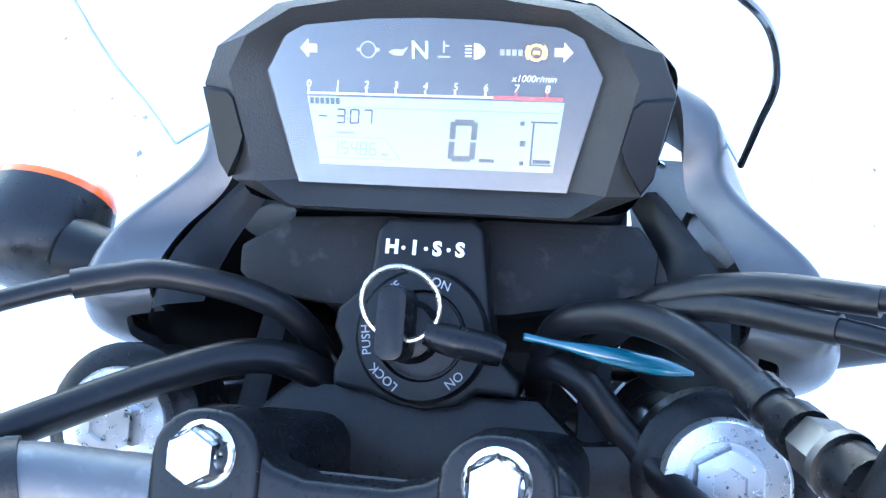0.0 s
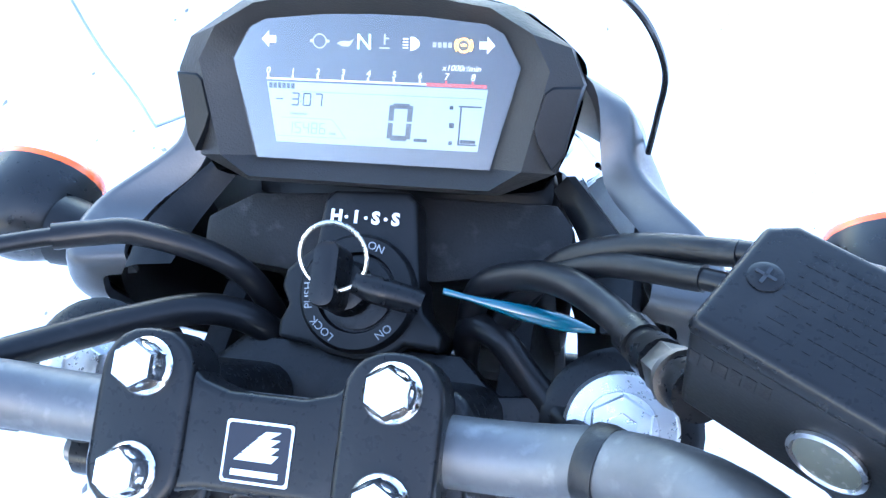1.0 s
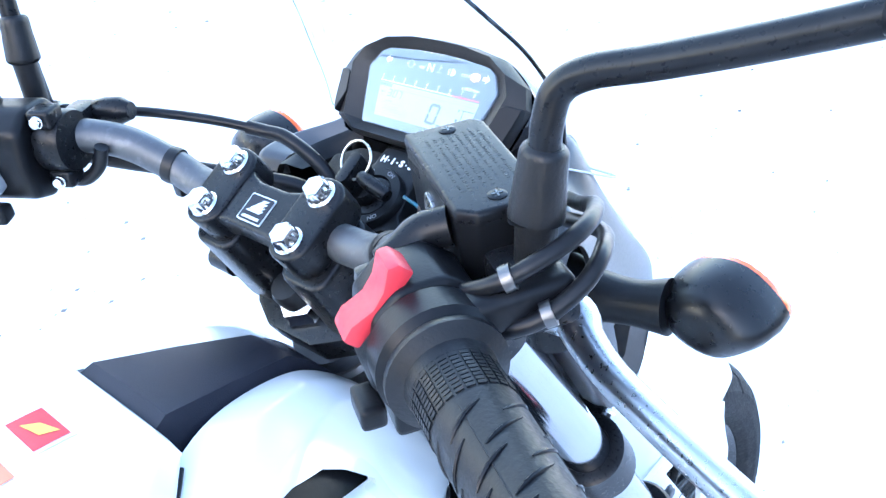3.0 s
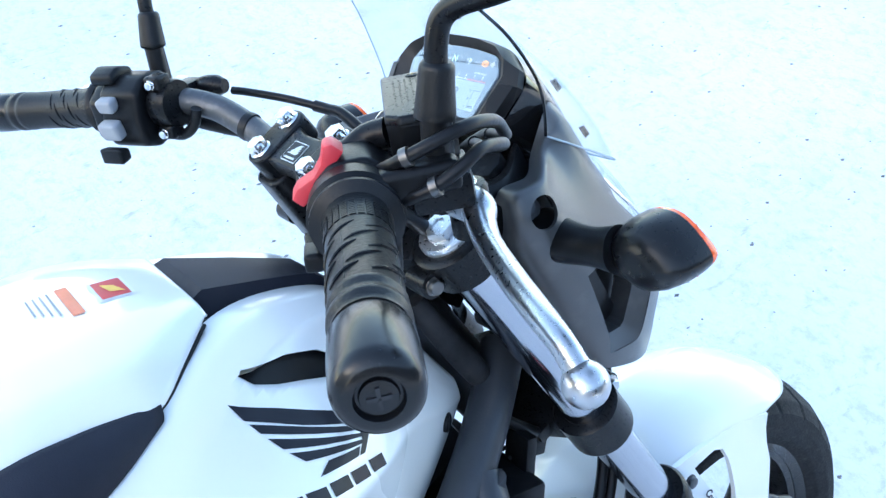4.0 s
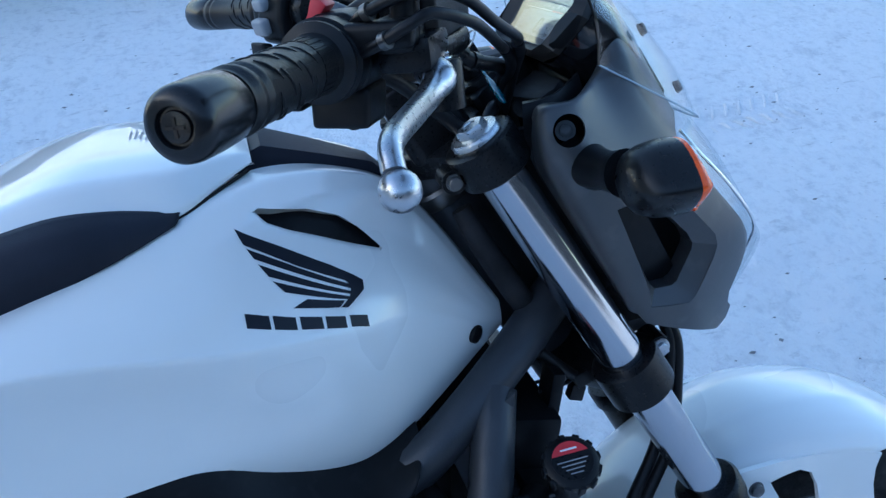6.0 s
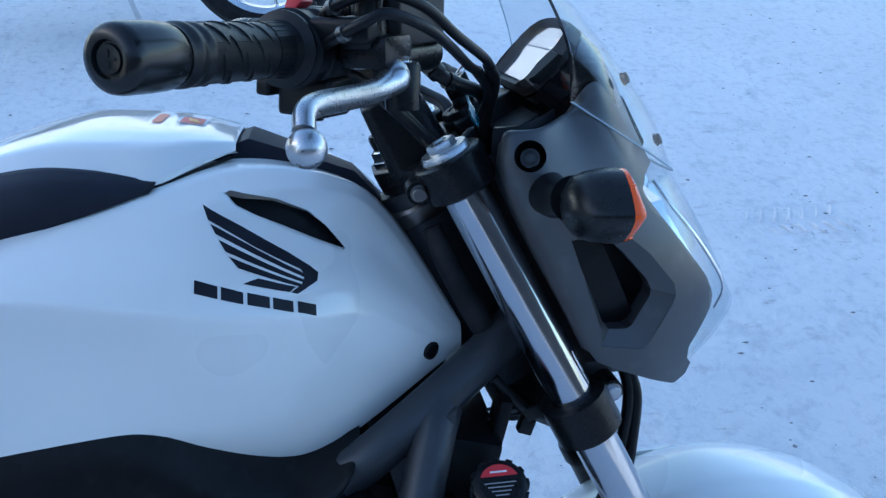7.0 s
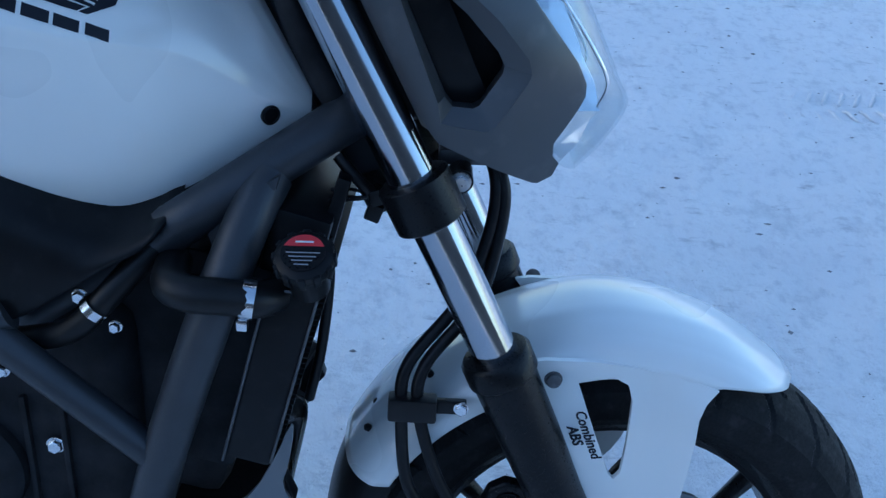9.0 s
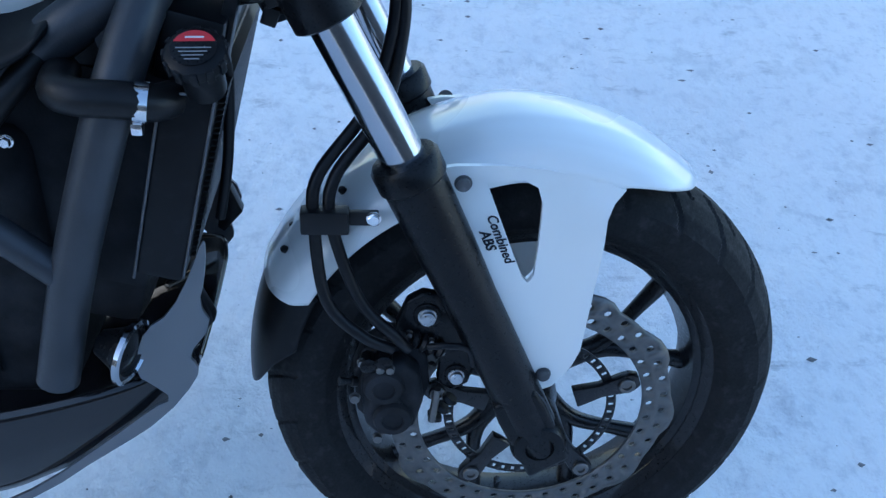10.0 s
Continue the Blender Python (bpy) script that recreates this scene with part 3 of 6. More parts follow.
def low(side, p):
    """The left half of the bar sits a little lower."""
    p = Vector(p)
    return Vector((p.x * side, p.y, p.z - (0.017 * min(1.2, max(0.0, (abs(p.x) - 0.1) / 0.25)) if side < 0 else 0.0)))


def bar_side(side):
    return [low(side, p) for p in ((0.0, -0.3845, 1.057), (0.072, -0.3845, 1.057), (0.101, -0.388, 1.067), (0.128, -0.4018, 1.086), (0.153, -0.4238, 1.0975), (0.18, -0.4475, 1.1005), (0.24, -0.4835, 1.1025), (0.345, -0.542, 1.106))]


bm = bmesh.new()
tube(bm, [low(-1, (0.3, -0.517, 1.1045)), *reversed(bar_side(-1)[1:-1]), *bar_side(1)], 0.0112, 20, 5)
handlebar = part("handlebar", bm, BAR, bike, "grey anodised tubular handlebar")
for side in (1, -1):
    p = bar_side(side)[2]
    d = Vector((0.8 * side, -0.35, 0.3)).normalized()
    bm = bmesh.new()
    lathe(bm, [(0.0112, -0.0035), (0.0122, -0.0035), (0.0126, 0), (0.0122, 0.0035), (0.0112, 0.0035)], p, d, 28)
    box(bm, p - Vector((0, 0, 0.016)), (0.008, 0.008, 0.012), bevel=0.001)
    part("cable_tie", bm, RUBBER, handlebar, "black plastic band round the bar")
bm = bmesh.new()
for x in (-0.0395, 0.0395):
    prism(bm, [(a + x, b) for a, b in rounded(0.031, 0.056, 0.0135, 5)], st(0, 0.0005, 0.845), RIGHT, FN, FU, 0.0225, 0.0025, 3)
prism(bm, [(-0.03, -0.021), (-0.018, -0.0185), (0.018, -0.0185), (0.03, -0.021), (0.03, 0.021), (0.021, 0.0145), (0.012, 0.012), (-0.012, 0.012), (-0.021, 0.0145), (-0.03, 0.021)], st(0, 0, 0.846), RIGHT, FN, FU, 0.0195, 0.003, 3)
holder = part("handlebar_holder", bm, SATIN, bike, "black cast handlebar clamp with worn edges")
bm = bmesh.new()
for side in (1, -1):
    prism(bm, rounded(0.044, 0.06, 0.012), st(0.042 * side, -0.006, 0.78), RIGHT, FN, FU, 0.066, 0.003, 3, 0.86)
part("riser", bm, SATIN, bike)
for x in (-0.0395, 0.0395):
    for n in (-0.0155, 0.0165):
        bm = bmesh.new()
        lathe(bm, [(0.009, 0), (0.0092, 0.0012), (0.0086, 0.002), (0.0078, 0.0026), (0.0074, 0.0075), (0.006, 0.0092), (0.002, 0.0095)], st(x, n, 0.867), FU, 26)
        own = bmesh.new()
        lathe(own, [(0.0082, 0.002), (0.0082, 0.007), (0.0068, 0.0098)], st(x, n, 0.867), FU, 6)
        join(bm, own)
        part("clamp_bolt", bm, ZINC, holder, "bright zinc flange bolt")
bm = bmesh.new()
prism(bm, rounded(0.0215, 0.0185, 0.001), st(0.0, -0.0055, 0.8652), RIGHT, FN, FU, 0.0009)
badge = part("badge", bm, BADGE, holder, "small square silver badge with a dark field")
bm = bmesh.new()
prism(bm, rounded(0.0198, 0.0168, 0.001), st(0.0, -0.0055, 0.8661), RIGHT, FN, FU, 0.0003)
part("badge_field", bm, DECAL, badge)
bm = bmesh.new()
for i in range(4):
    y = -0.0025 + 0.0023 * i
    prism(bm, [(-0.007 + 0.0022 * i, y), (0.005 - 0.0005 * i, y), (0.007, y + 0.0023), (-0.005 + 0.0024 * i, y + 0.0021)], st(0.0, -0.0055, 0.8664), RIGHT, FN, FU, 0.0002)
prism(bm, [(-0.0075, -0.007), (0.0075, -0.007), (0.0075, -0.0052), (-0.0075, -0.0052)], st(0.0, -0.0055, 0.8664), RIGHT, FN, FU, 0.0002)
part("badge_mark", bm, BADGE, badge)

# ---- instrument cluster
DO = Vector((0.003, -0.271, 1.0605))
DV = Vector((0, 0.66, 0.751)).normalized()
DW = RIGHT.cross(DV)                     # out of the face, towards the rider


def dp(a, b, w=0.0):
    return DO + RIGHT * a + DV * b + DW * w


lens_out = [(-0.0475, 0.0), (-0.0575, 0.039), (-0.0505, 0.0512), (-0.044, 0.0545), (-0.02, 0.0568), (0.0, 0.0573), (0.02, 0.0568), (0.044, 0.0545), (0.0505, 0.0512), (0.0575, 0.039), (0.0475, 0.0)]
front_out = [(-0.052, -0.0095), (-0.073, 0.0), (-0.082, 0.034), (-0.0765, 0.047), (-0.054, 0.0615), (-0.03, 0.0655), (0.0, 0.0665), (0.03, 0.0655), (0.054, 0.0615), (0.0765, 0.047), (0.082, 0.034), (0.073, 0.0), (0.052, -0.0095)]
bm = bmesh.new()
mid_out = [(-0.0485, -0.007), (-0.0605, 0.001), (-0.069, 0.038), (-0.062, 0.051), (-0.046, 0.06), (-0.022, 0.0635), (0.0, 0.064), (0.022, 0.0635), (0.046, 0.06), (0.062, 0.051), (0.069, 0.038), (0.0605, 0.001), (0.0485, -0.007)]
inner = [(-0.0475, 0.0), (-0.0478, 0.0008), *lens_out[1:-1], (0.0478, 0.0008), (0.0475, 0.0)]
levels = [[dp(a * 0.8, 0.012 + (b - 0.026) * 0.6, -0.098) for a, b in front_out], [dp(a * 0.95, 0.022 + (b - 0.027) * 0.84, -0.064) for a, b in front_out], [dp(a * 0.99, 0.028 + (b - 0.028) * 0.99, -0.03) for a, b in front_out], [dp(a, b, -0.008) for a, b in front_out], [dp(a * 0.99, b, -0.002) for a, b in front_out], [dp(a, b, 0.005) for a, b in mid_out], [dp(a, b, -0.003) for a, b in inner]]
rings = [[bm.verts.new(p) for p in lv] for lv in levels[3:]]
skin(bm, rings, True, False)
soften(bm, 0.0006, 2, 25)
dash = part("dashboard", bm, BEZEL, bike, "dark grey plastic dashboard with a lit display", sharp=30)
bm = bmesh.new()
rings = [[bm.verts.new(p) for p in spline(lv, 4, True)] for lv in (levels[0], levels[1], levels[2], [dp(a * 0.998, b * 0.998, -0.0085) for a, b in front_out])]
skin(bm, rings, True, False)
bm.faces.new(rings[0][::-1])
part("dash_shell", bm, GLOSS, dash, "glossy black rear shell", sharp=50)
bm = bmesh.new()
bm.faces.new([bm.verts.new(dp(a, b, -0.0028)) for a, b in lens_out])
face = part("display_face", bm, FACE, dash, "smoky blue-grey display lens")
bm = bmesh.new()
prism(bm, [(a * 0.995, 0.0004 + b * 0.99) for a, b in lens_out], dp(0, 0, -0.0012), RIGHT, DV, DW, 0.0006)
pane = part("display_lens", bm, PANE, dash, "clear glossy plastic lens over the display", sharp=20)
pane.visible_shadow = False
LW = -0.0024
bm = bmesh.new()
lcd = [(-0.0395, 0.0068), (-0.0435, 0.0305), (0.0455, 0.0305), (0.0425, 0.0068)]
prism(bm, lcd, dp(0, 0, LW), RIGHT, DV, DW, 0.0002)
part("lcd_window", bm, LCD, face, "pale backlit display window")


def flat(name, polys, mat, parent, w=-0.002):
    bm = bmesh.new()
    for p in polys:
        bm.faces.new([bm.verts.new(dp(a, b, w)) for a, b in p])
    return part(name, bm, mat, parent)


def rect(x0, y0, x1, y1, lean=0.0):
    return [(x0, y0), (x1, y0), (x1 + lean * (y1 - y0), y1), (x0 + lean * (y1 - y0), y1)]


def seven(x, y, w, h, on, t):
    """Seven-segment digit strokes."""
    g = t * 0.18
    segs = {"a": rect(x + t * .7, y + h - t, x + w - t * .7, y + h), "g": rect(x + t * .7, y + h / 2 - t / 2, x + w - t * .7, y + h / 2 + t / 2), "d": rect(x + t * .7, y, x + w - t * .7, y + t),
            "f": rect(x, y + h / 2 + g, x + t, y + h - t * .4), "b": rect(x + w - t, y + h / 2 + g, x + w, y + h - t * .4), "e": rect(x, y + t * .4, x + t, y + h / 2 - g), "c": rect(x + w - t, y + t * .4, x + w, y + h / 2 - g)}
    return [[(a + 0.08 * (b - y), b) for a, b in segs[k]] for k in on]


for stroke in seven(0.0062, 0.0095, 0.0095, 0.0145, "abcdef", 0.0021):
    flat("digit_stroke", [stroke], SEG, face)
SEGS = {"0": "abcdef", "1": "bc", "3": "abcdg", "4": "bcfg", "5": "acdfg", "6": "acdefg", "7": "abc", "8": "abcdefg"}
for x, ch in ((-0.0335, "3"), (-0.0285, "0"), (-0.0238, "7")):
    flat("clock_digit", seven(x, 0.0213, 0.0035, 0.0052, SEGS[ch], 0.0006), SEG, face)
for y in (0.0228, 0.0247):
    flat("clock_colon", [rect(-0.0294, y, -0.0289, y + 0.0006)], SEG, face)
flat("clock_sign", [rect(-0.0395, 0.0235, -0.0365, 0.0241)], SEG, face)
for i, ch in enumerate("15486"):
    flat("odometer_digit", seven(-0.0352 + 0.0034 * i, 0.0105, 0.0026, 0.0045, SEGS[ch], 0.00045), SEGPALE, face)
flat("odometer_unit", [rect(-0.0172, 0.0105, -0.0145, 0.0113)], SEGPALE, face)
flat("trip_mark", [rect(-0.0335, 0.0178, -0.0265, 0.0186)], SEGPALE, face)
flat("odometer_frame", [rect(-0.039, 0.0092, -0.0105, 0.0094), rect(-0.0375, 0.0165, -0.016, 0.0167, 0.0), [(-0.016, 0.0167), (-0.016, 0.0165), (-0.0105, 0.0092), (-0.0102, 0.0094)]], SEGPALE, face)
flat("tacho_bar", [rect(-0.0425 + 0.00185 * i, 0.0279, -0.0410 + 0.00185 * i, 0.0301) for i in range(6)], SEG, face)
flat("lcd_divider", [rect(-0.029, 0.0268, 0.044, 0.0271)], SEGPALE, face)
flat("fuel_gauge", [rect(0.0345, 0.0095, 0.0352, 0.0235, 0.05), rect(0.0345, 0.0235, 0.0435, 0.0241), rect(0.0345, 0.009, 0.042, 0.0096), rect(0.0355, 0.0098, 0.0415, 0.0112), rect(0.031, 0.0225, 0.0325, 0.024), rect(0.031, 0.0155, 0.033, 0.0175), rect(0.031, 0.009, 0.0325, 0.0105)], SEG, face)
flat("speed_unit", [rect(0.0172, 0.0095, 0.0225, 0.0108)], SEG, face)
flat("tacho_scale", [rect(-0.0435, 0.0313, 0.0215, 0.0320)] + [rect(-0.0432 + 0.0103 * i, 0.032, -0.0425 + 0.0103 * i, 0.0333) for i in range(7)], INK, face)
flat("redline", [rect(0.0215, 0.0310, 0.045, 0.0322)] + [rect(0.0289 + 0.0103 * i, 0.032, 0.0296 + 0.0103 * i, 0.0333) for i in range(2)], REDINK, face)
for i in range(9):
    lettering("tacho_numeral", str(i), 0.0036, dp(-0.0428 + 0.0103 * i, 0.0347, -0.0019), RIGHT, DV, INK, face, 0.00005, 0.15)
lettering("tacho_unit", "x1000r/min", 0.0032, dp(0.035, 0.038, -0.0019), RIGHT, DV, INK, face, 0.00005, 0.25)
GREENLIT = glow(material("green_tell_tale", (0.5, 0.75, 0.6), 0.4), (0.6, 1.0, 0.75), 0.12)
lettering("neutral_light", "N", 0.0085, dp(-0.0035, 0.0465, -0.0019), RIGHT, DV, GREENLIT, face, 0.00015)
ARROW = [(-0.003, 0.0), (0.0, 0.0032), (0.0, 0.0014), (0.003, 0.0014), (0.003, -0.0014), (0.0, -0.0014), (0.0, -0.0032)]
flat("turn_arrow", [[(-0.0425 + a, 0.0468 + b) for a, b in ARROW]], INK, face)
flat("turn_arrow", [[(0.0445 - a, 0.0468 + b) for a, b in ARROW]], INK, face)


def loop_icon(cx, cy, r0, r1, n=20, a0=0.0, a1=360.0):
    q = [(radians(a0 + (a1 - a0) * i / n)) for i in range(n + 1)]
    return [[(cx + r * math.cos(t), cy + r * math.sin(t)) for r, t in ((r0, a), (r1, a), (r1, b), (r0, b))] for a, b in zip(q, q[1:])]


AMBER = glow(material("amber_tell_tale", (0.8, 0.25, 0.03), 0.4), (1.0, 0.4, 0.05), 0.6)
flat("brake_system_light", loop_icon(0.0355, 0.0466, 0.0021, 0.0028) + loop_icon(0.0355, 0.0466, 0.0031, 0.0036, 8, -40, 40) + loop_icon(0.0355, 0.0466, 0.0031, 0.0036, 8, 140, 220) + [rect(0.0345, 0.0462, 0.0365, 0.047)], AMBER, face)
flat("high_beam_light", [rect(0.0118, 0.0448 + 0.0011 * i, 0.014, 0.0453 + 0.0011 * i) for i in range(4)] + [[(0.0148, 0.044), (0.0165, 0.0442), (0.0182, 0.0455), (0.0186, 0.0466), (0.0182, 0.0478), (0.0165, 0.0491), (0.0148, 0.0493)]], INK, face)
flat("engine_light", loop_icon(-0.0215, 0.0466, 0.0024, 0.0029) + [rect(-0.0255, 0.046, -0.0243, 0.0472), rect(-0.0187, 0.046, -0.0175, 0.0472)], GREYINK, face)
flat("oil_light", [[(-0.0145, 0.046), (-0.0125, 0.0448), (-0.0095, 0.0448), (-0.0075, 0.0478), (-0.0095, 0.0468), (-0.0125, 0.047)]], GREYINK, face)
flat("coolant_light", [rect(0.0043, 0.046, 0.005, 0.05), rect(0.0025, 0.0444, 0.0068, 0.045), rect(0.005, 0.048, 0.0065, 0.0486)], GREYINK, face)
flat("immobiliser_light", [rect(0.0235 + 0.002 * i, 0.0455, 0.025 + 0.002 * i, 0.0475) for i in range(4)], GREYINK, face)
for side in (-1, 1):
    bm = bmesh.new()
    pts = [(0.081, 0.033), (0.0705, 0.0325), (0.0677, 0.0302), (0.0643, 0.0167), (0.0665, 0.0105), (0.0718, 0.0016), (0.0755, 0.0065)]
    slope = [0.0062 - 0.33 * max(0.0, abs(a) - 0.066) for a, b in pts]
    mid = (sum(a for a, b in pts) / len(pts), sum(b for a, b in pts) / len(pts))
    skin(bm, [[bm.verts.new(dp(a * side, b, w - 0.009)) for (a, b), w in zip(pts, slope)], [bm.verts.new(dp(a * side, b, w - 0.0008)) for (a, b), w in zip(pts, slope)], [bm.verts.new(dp((a + (mid[0] - a) * 0.06) * side, b + (mid[1] - b) * 0.06, w)) for (a, b), w in zip(pts, slope)]])
    part("side_pad", bm, BLACK, dash, "matt black side pad")

# ---- ignition lock, key panel and under-dash panel
bm = bmesh.new()
prism(bm, [(-0.0165, 0.071), (-0.0155, 0.09), (-0.012, 0.0945), (0.019, 0.0955), (0.0225, 0.092), (0.0255, 0.069), (0.028, 0.054), (0.03, 0.048), (0.0385, 0.04), (0.038, 0.034), (0.0242, 0.035), (0.018, 0.03), (0.006, 0.0275), (-0.006, 0.029), (-0.0143, 0.032), (-0.0272, 0.0335), (-0.0275, 0.04), (-0.0245, 0.047), (-0.0285, 0.054), (-0.0275, 0.0608), (-0.022, 0.066)], st(0, 0, 0.766), RIGHT, FN, FU, 0.028, 0.0022, 3)
LOCKC = (0.0042, 0.053)
lathe(bm, [(0.0232, 0.79), (0.0232, 0.798), (0.0218, 0.8), (0.0158, 0.8004), (0.015, 0.7975), (0.003, 0.7975)], st(*LOCKC, 0), FU, 40)
lock = part("ignition_lock", bm, BLACK, bike, "black ignition lock surround with white lettering")
bm = bmesh.new()
lathe(bm, [(0.0142, 0.796), (0.0142, 0.7995), (0.012, 0.8)], st(*LOCKC, 0), FU, 30)
part("lock_barrel", bm, SATIN, lock)
for i, ch in enumerate("HISS"):
    lettering("panel_letter", ch, 0.0068, st(-0.0095 + 0.0081 * i, 0.0835, 0.7943), RIGHT, FN, INK, lock, 0.0002, bold=0.0003)
    if i < 3:
        bm = bmesh.new()
        lathe(bm, [(0.0007, 0), (0.0007, 0.0003)], st(-0.0054 + 0.0081 * i, 0.0835, 0.7942), FU, 10)
        part("panel_dot", bm, INK, lock)
for text, ang in (("ON", 72), ("OFF", 128), ("PUSH", 188), ("LOCK", 232), ("ON", -48)):
    e = RIGHT * math.cos(radians(ang)) + FN * math.sin(radians(ang))
    u = FU.cross(-e)
    lettering("lock_word", text, 0.0044, st(*LOCKC, 0.8004) + e * 0.0188, u, e, GREYINK, lock, 0.0001)
for out in ([(-0.0734, 0.0837), (-0.0733, 0.0728), (-0.0648, 0.066), (-0.0342, 0.0625), (-0.012, 0.062), (-0.012, 0.098), (-0.0528, 0.0955)],
            [(0.018, 0.098), (0.0765, 0.0985), (0.0841, 0.0884), (0.0832, 0.0752), (0.0696, 0.07), (0.0317, 0.0625), (0.018, 0.062)]):
    bm = prism(bmesh.new(), out, st(0, 0, 0.752), RIGHT, FN, FU, 0.025, 0.003, 2)
    part("inner_panel", bm, ROUGH, bike, "scuffed grained black inner panel")
bm = bmesh.new()
box(bm, st(0.003, 0.112, 0.69), (0.14, 0.02, 0.11), RIGHT, FN, 0.006)
part("meter_bracket", bm, BLACK, bike)

# ---- right-hand controls
def along(side, d, off=(0, 0, 0)):
    """A point d metres along the grip from its inner end."""
    base = Vector((0.18, -0.449, 1.099)) + GD * (d * 0.74 if side < 0 and d > 0 else d)
    return low(side, base) + Vector((off[0] * side, off[1], off[2]))


for side in (1, -1):
    g = (along(side, 0.15) - along(side, 0.0)).normalized()
    bm = bmesh.new()
    lathe(bm, [(0.0225, 0.033), (0.0245, 0.036), (0.0245, 0.039), (0.0185, 0.042), (0.0172, 0.05), (0.0168, 0.13), (0.0175, 0.132), (0.0175, 0.135), (0.0165, 0.137), (0.0165, 0.14), (0.0178, 0.142), (0.0178, 0.146), (0.0165, 0.148), (0.0165, 0.152)], along(side, 0), g, 36)
    grip = part("hand_grip", bm, RUBBER, bike, "black ribbed rubber hand grip")
    u, v, w = basis(g)
    # raised pips near the flange
    bm = bmesh.new()
    for i in range(10):
        for j in range(26):
            a = 2 * math.pi * j / 26
            c = along(side, 0.0465 + 0.0022 * i) + 0.0171 * (math.cos(a) * u + math.sin(a) * v)
            box(bm, c, (0.0016, 0.0032, 0.0011), w, -math.sin(a) * u + math.cos(a) * v, 0.0)
    tagged(part("grip_knurl", bm, RUBBER, grip), kind="stuff")
    # slanted ribs
    for i in range(5):
        for j in range(5):
            a0 = 2 * math.pi * j / 5 + 0.63 * (i % 2)
            bm = bmesh.new()
            pts = [along(side, 0.074 + 0.0112 * i + 0.0075 * q / 4) + 0.01705 * (math.cos(a0 + 0.95 * q / 4) * u + math.sin(a0 + 0.95 * q / 4) * v) for q in range(5)]
            tube(bm, pts, [0.0003, 0.0008, 0.0009, 0.0008, 0.0003], 6, 2)
            part("grip_rib", bm, SATIN, grip)
    bm = bmesh.new()
    for j in range(4):
        e = math.cos(math.pi / 2 * j + 0.4) * u + math.sin(math.pi / 2 * j + 0.4) * v
        tube(bm, [along(side, 0.072) + 0.0169 * e, along(side, 0.129) + 0.0167 * e], 0.0004, 5, 1)
    part("grip_seam", bm, RUBBER, grip)
    bm = bmesh.new()
    lathe(bm, [(0.0155, 0.151), (0.0162, 0.153), (0.0178, 0.158), (0.0182, 0.172), (0.0179, 0.189), (0.0172, 0.193), (0.0155, 0.1955), (0.0125, 0.1968), (0.0095, 0.197), (0.0085, 0.1945), (0.0075, 0.1945), (0.007, 0.196), (0.001, 0.1965)], along(side, 0), g, 36)
    end = part("bar_end_weight", bm, ENDBLACK, bike, "black steel bar-end weight with a cross-head screw")
    bm = bmesh.new()
    for ang in (0, 90):
        t = math.cos(radians(ang)) * u + math.sin(radians(ang)) * v
        box(bm, along(side, 0.1966), (0.009, 0.0016, 0.0008), t, w.cross(t), 0.0)
    part("screw_recess", bm, GLOSS, end)

# right switch housing
u, v, w = basis(GD)
up = u                                    # roughly upwards, square to the grip
fw = Vector((0.48, 0.876, 0)).normalized()   # ahead, square to the grip
bm = bmesh.new()
hous = [(-0.026, -0.016), (-0.02, 0.016), (-0.008, 0.026), (0.012, 0.026), (0.024, 0.016), (0.026, -0.006), (0.018, -0.022), (-0.012, -0.024)]
prism(bm, hous, along(1, -0.018), fw, up, GD, 0.034, 0.004, 3)
housing = part("switch_housing", bm, BLACK, bike, "black plastic switch housing with a red stop switch")
bm = bmesh.new()
lathe(bm, [(0.022, 0.015), (0.0255, 0.017), (0.026, 0.031), (0.023, 0.034)], along(1, 0), GD, 36)
box(bm, along(1, 0.024) + fw * 0.036 + up * 0.012, (0.044, 0.017, 0.017), fw, GD, 0.005, 3)
part("throttle_collar", bm, BLACK, housing, "ribbed black throttle tube collar")
# stop switch: rocker with a dip in its middle
bm = bmesh.new()
c = along(1, 0.004) - fw * 0.013 + up * 0.017
out = [(-0.019, 0.0), (-0.019, 0.008), (-0.012, 0.009), (-0.002, 0.0055), (0.006, 0.0065), (0.015, 0.011), (0.019, 0.008), (0.019, 0.0)]
tdir = (fw * 0.72 + up * 0.69).normalized()
ndir = (up * 0.72 - fw * 0.69).normalized()
prism(bm, out, c - GD * 0.0085, tdir, ndir, GD, 0.017, 0.002, 2)
part("stop_switch", bm, RED, housing, "red rocker stop switch")
bm = bmesh.new()
tube(bm, [along(1, -0.022) + up * 0.016 - fw * 0.006, along(1, -0.022) + up * 0.0165 - fw * 0.0045, along(1, -0.0225) + up * 0.019 + fw * 0.003, along(1, -0.024) + up * 0.024 + fw * 0.014, along(1, -0.02) + up * 0.026 + fw * 0.026], [0.0055, 0.0072, 0.0078, 0.0085, 0.0092], 18, 4)
box(bm, along(1, -0.024), (0.014, 0.034, 0.03), GD, fw, 0.004)
part("housing_clamp", bm, SATIN, housing)
bm = disc_screw(bmesh.new(), along(1, -0.022) + up * 0.016 - fw * 0.007, -fw, 0.004, 0.002)
part("housing_screw", bm, ZINC, housing)
bm = bmesh.new()
prism(bm, [(-0.02, -0.02), (0.018, -0.022), (0.022, 0.004), (-0.018, 0.006)], along(1, -0.02) - up * 0.024, fw, up, GD, 0.036, 0.004, 3)
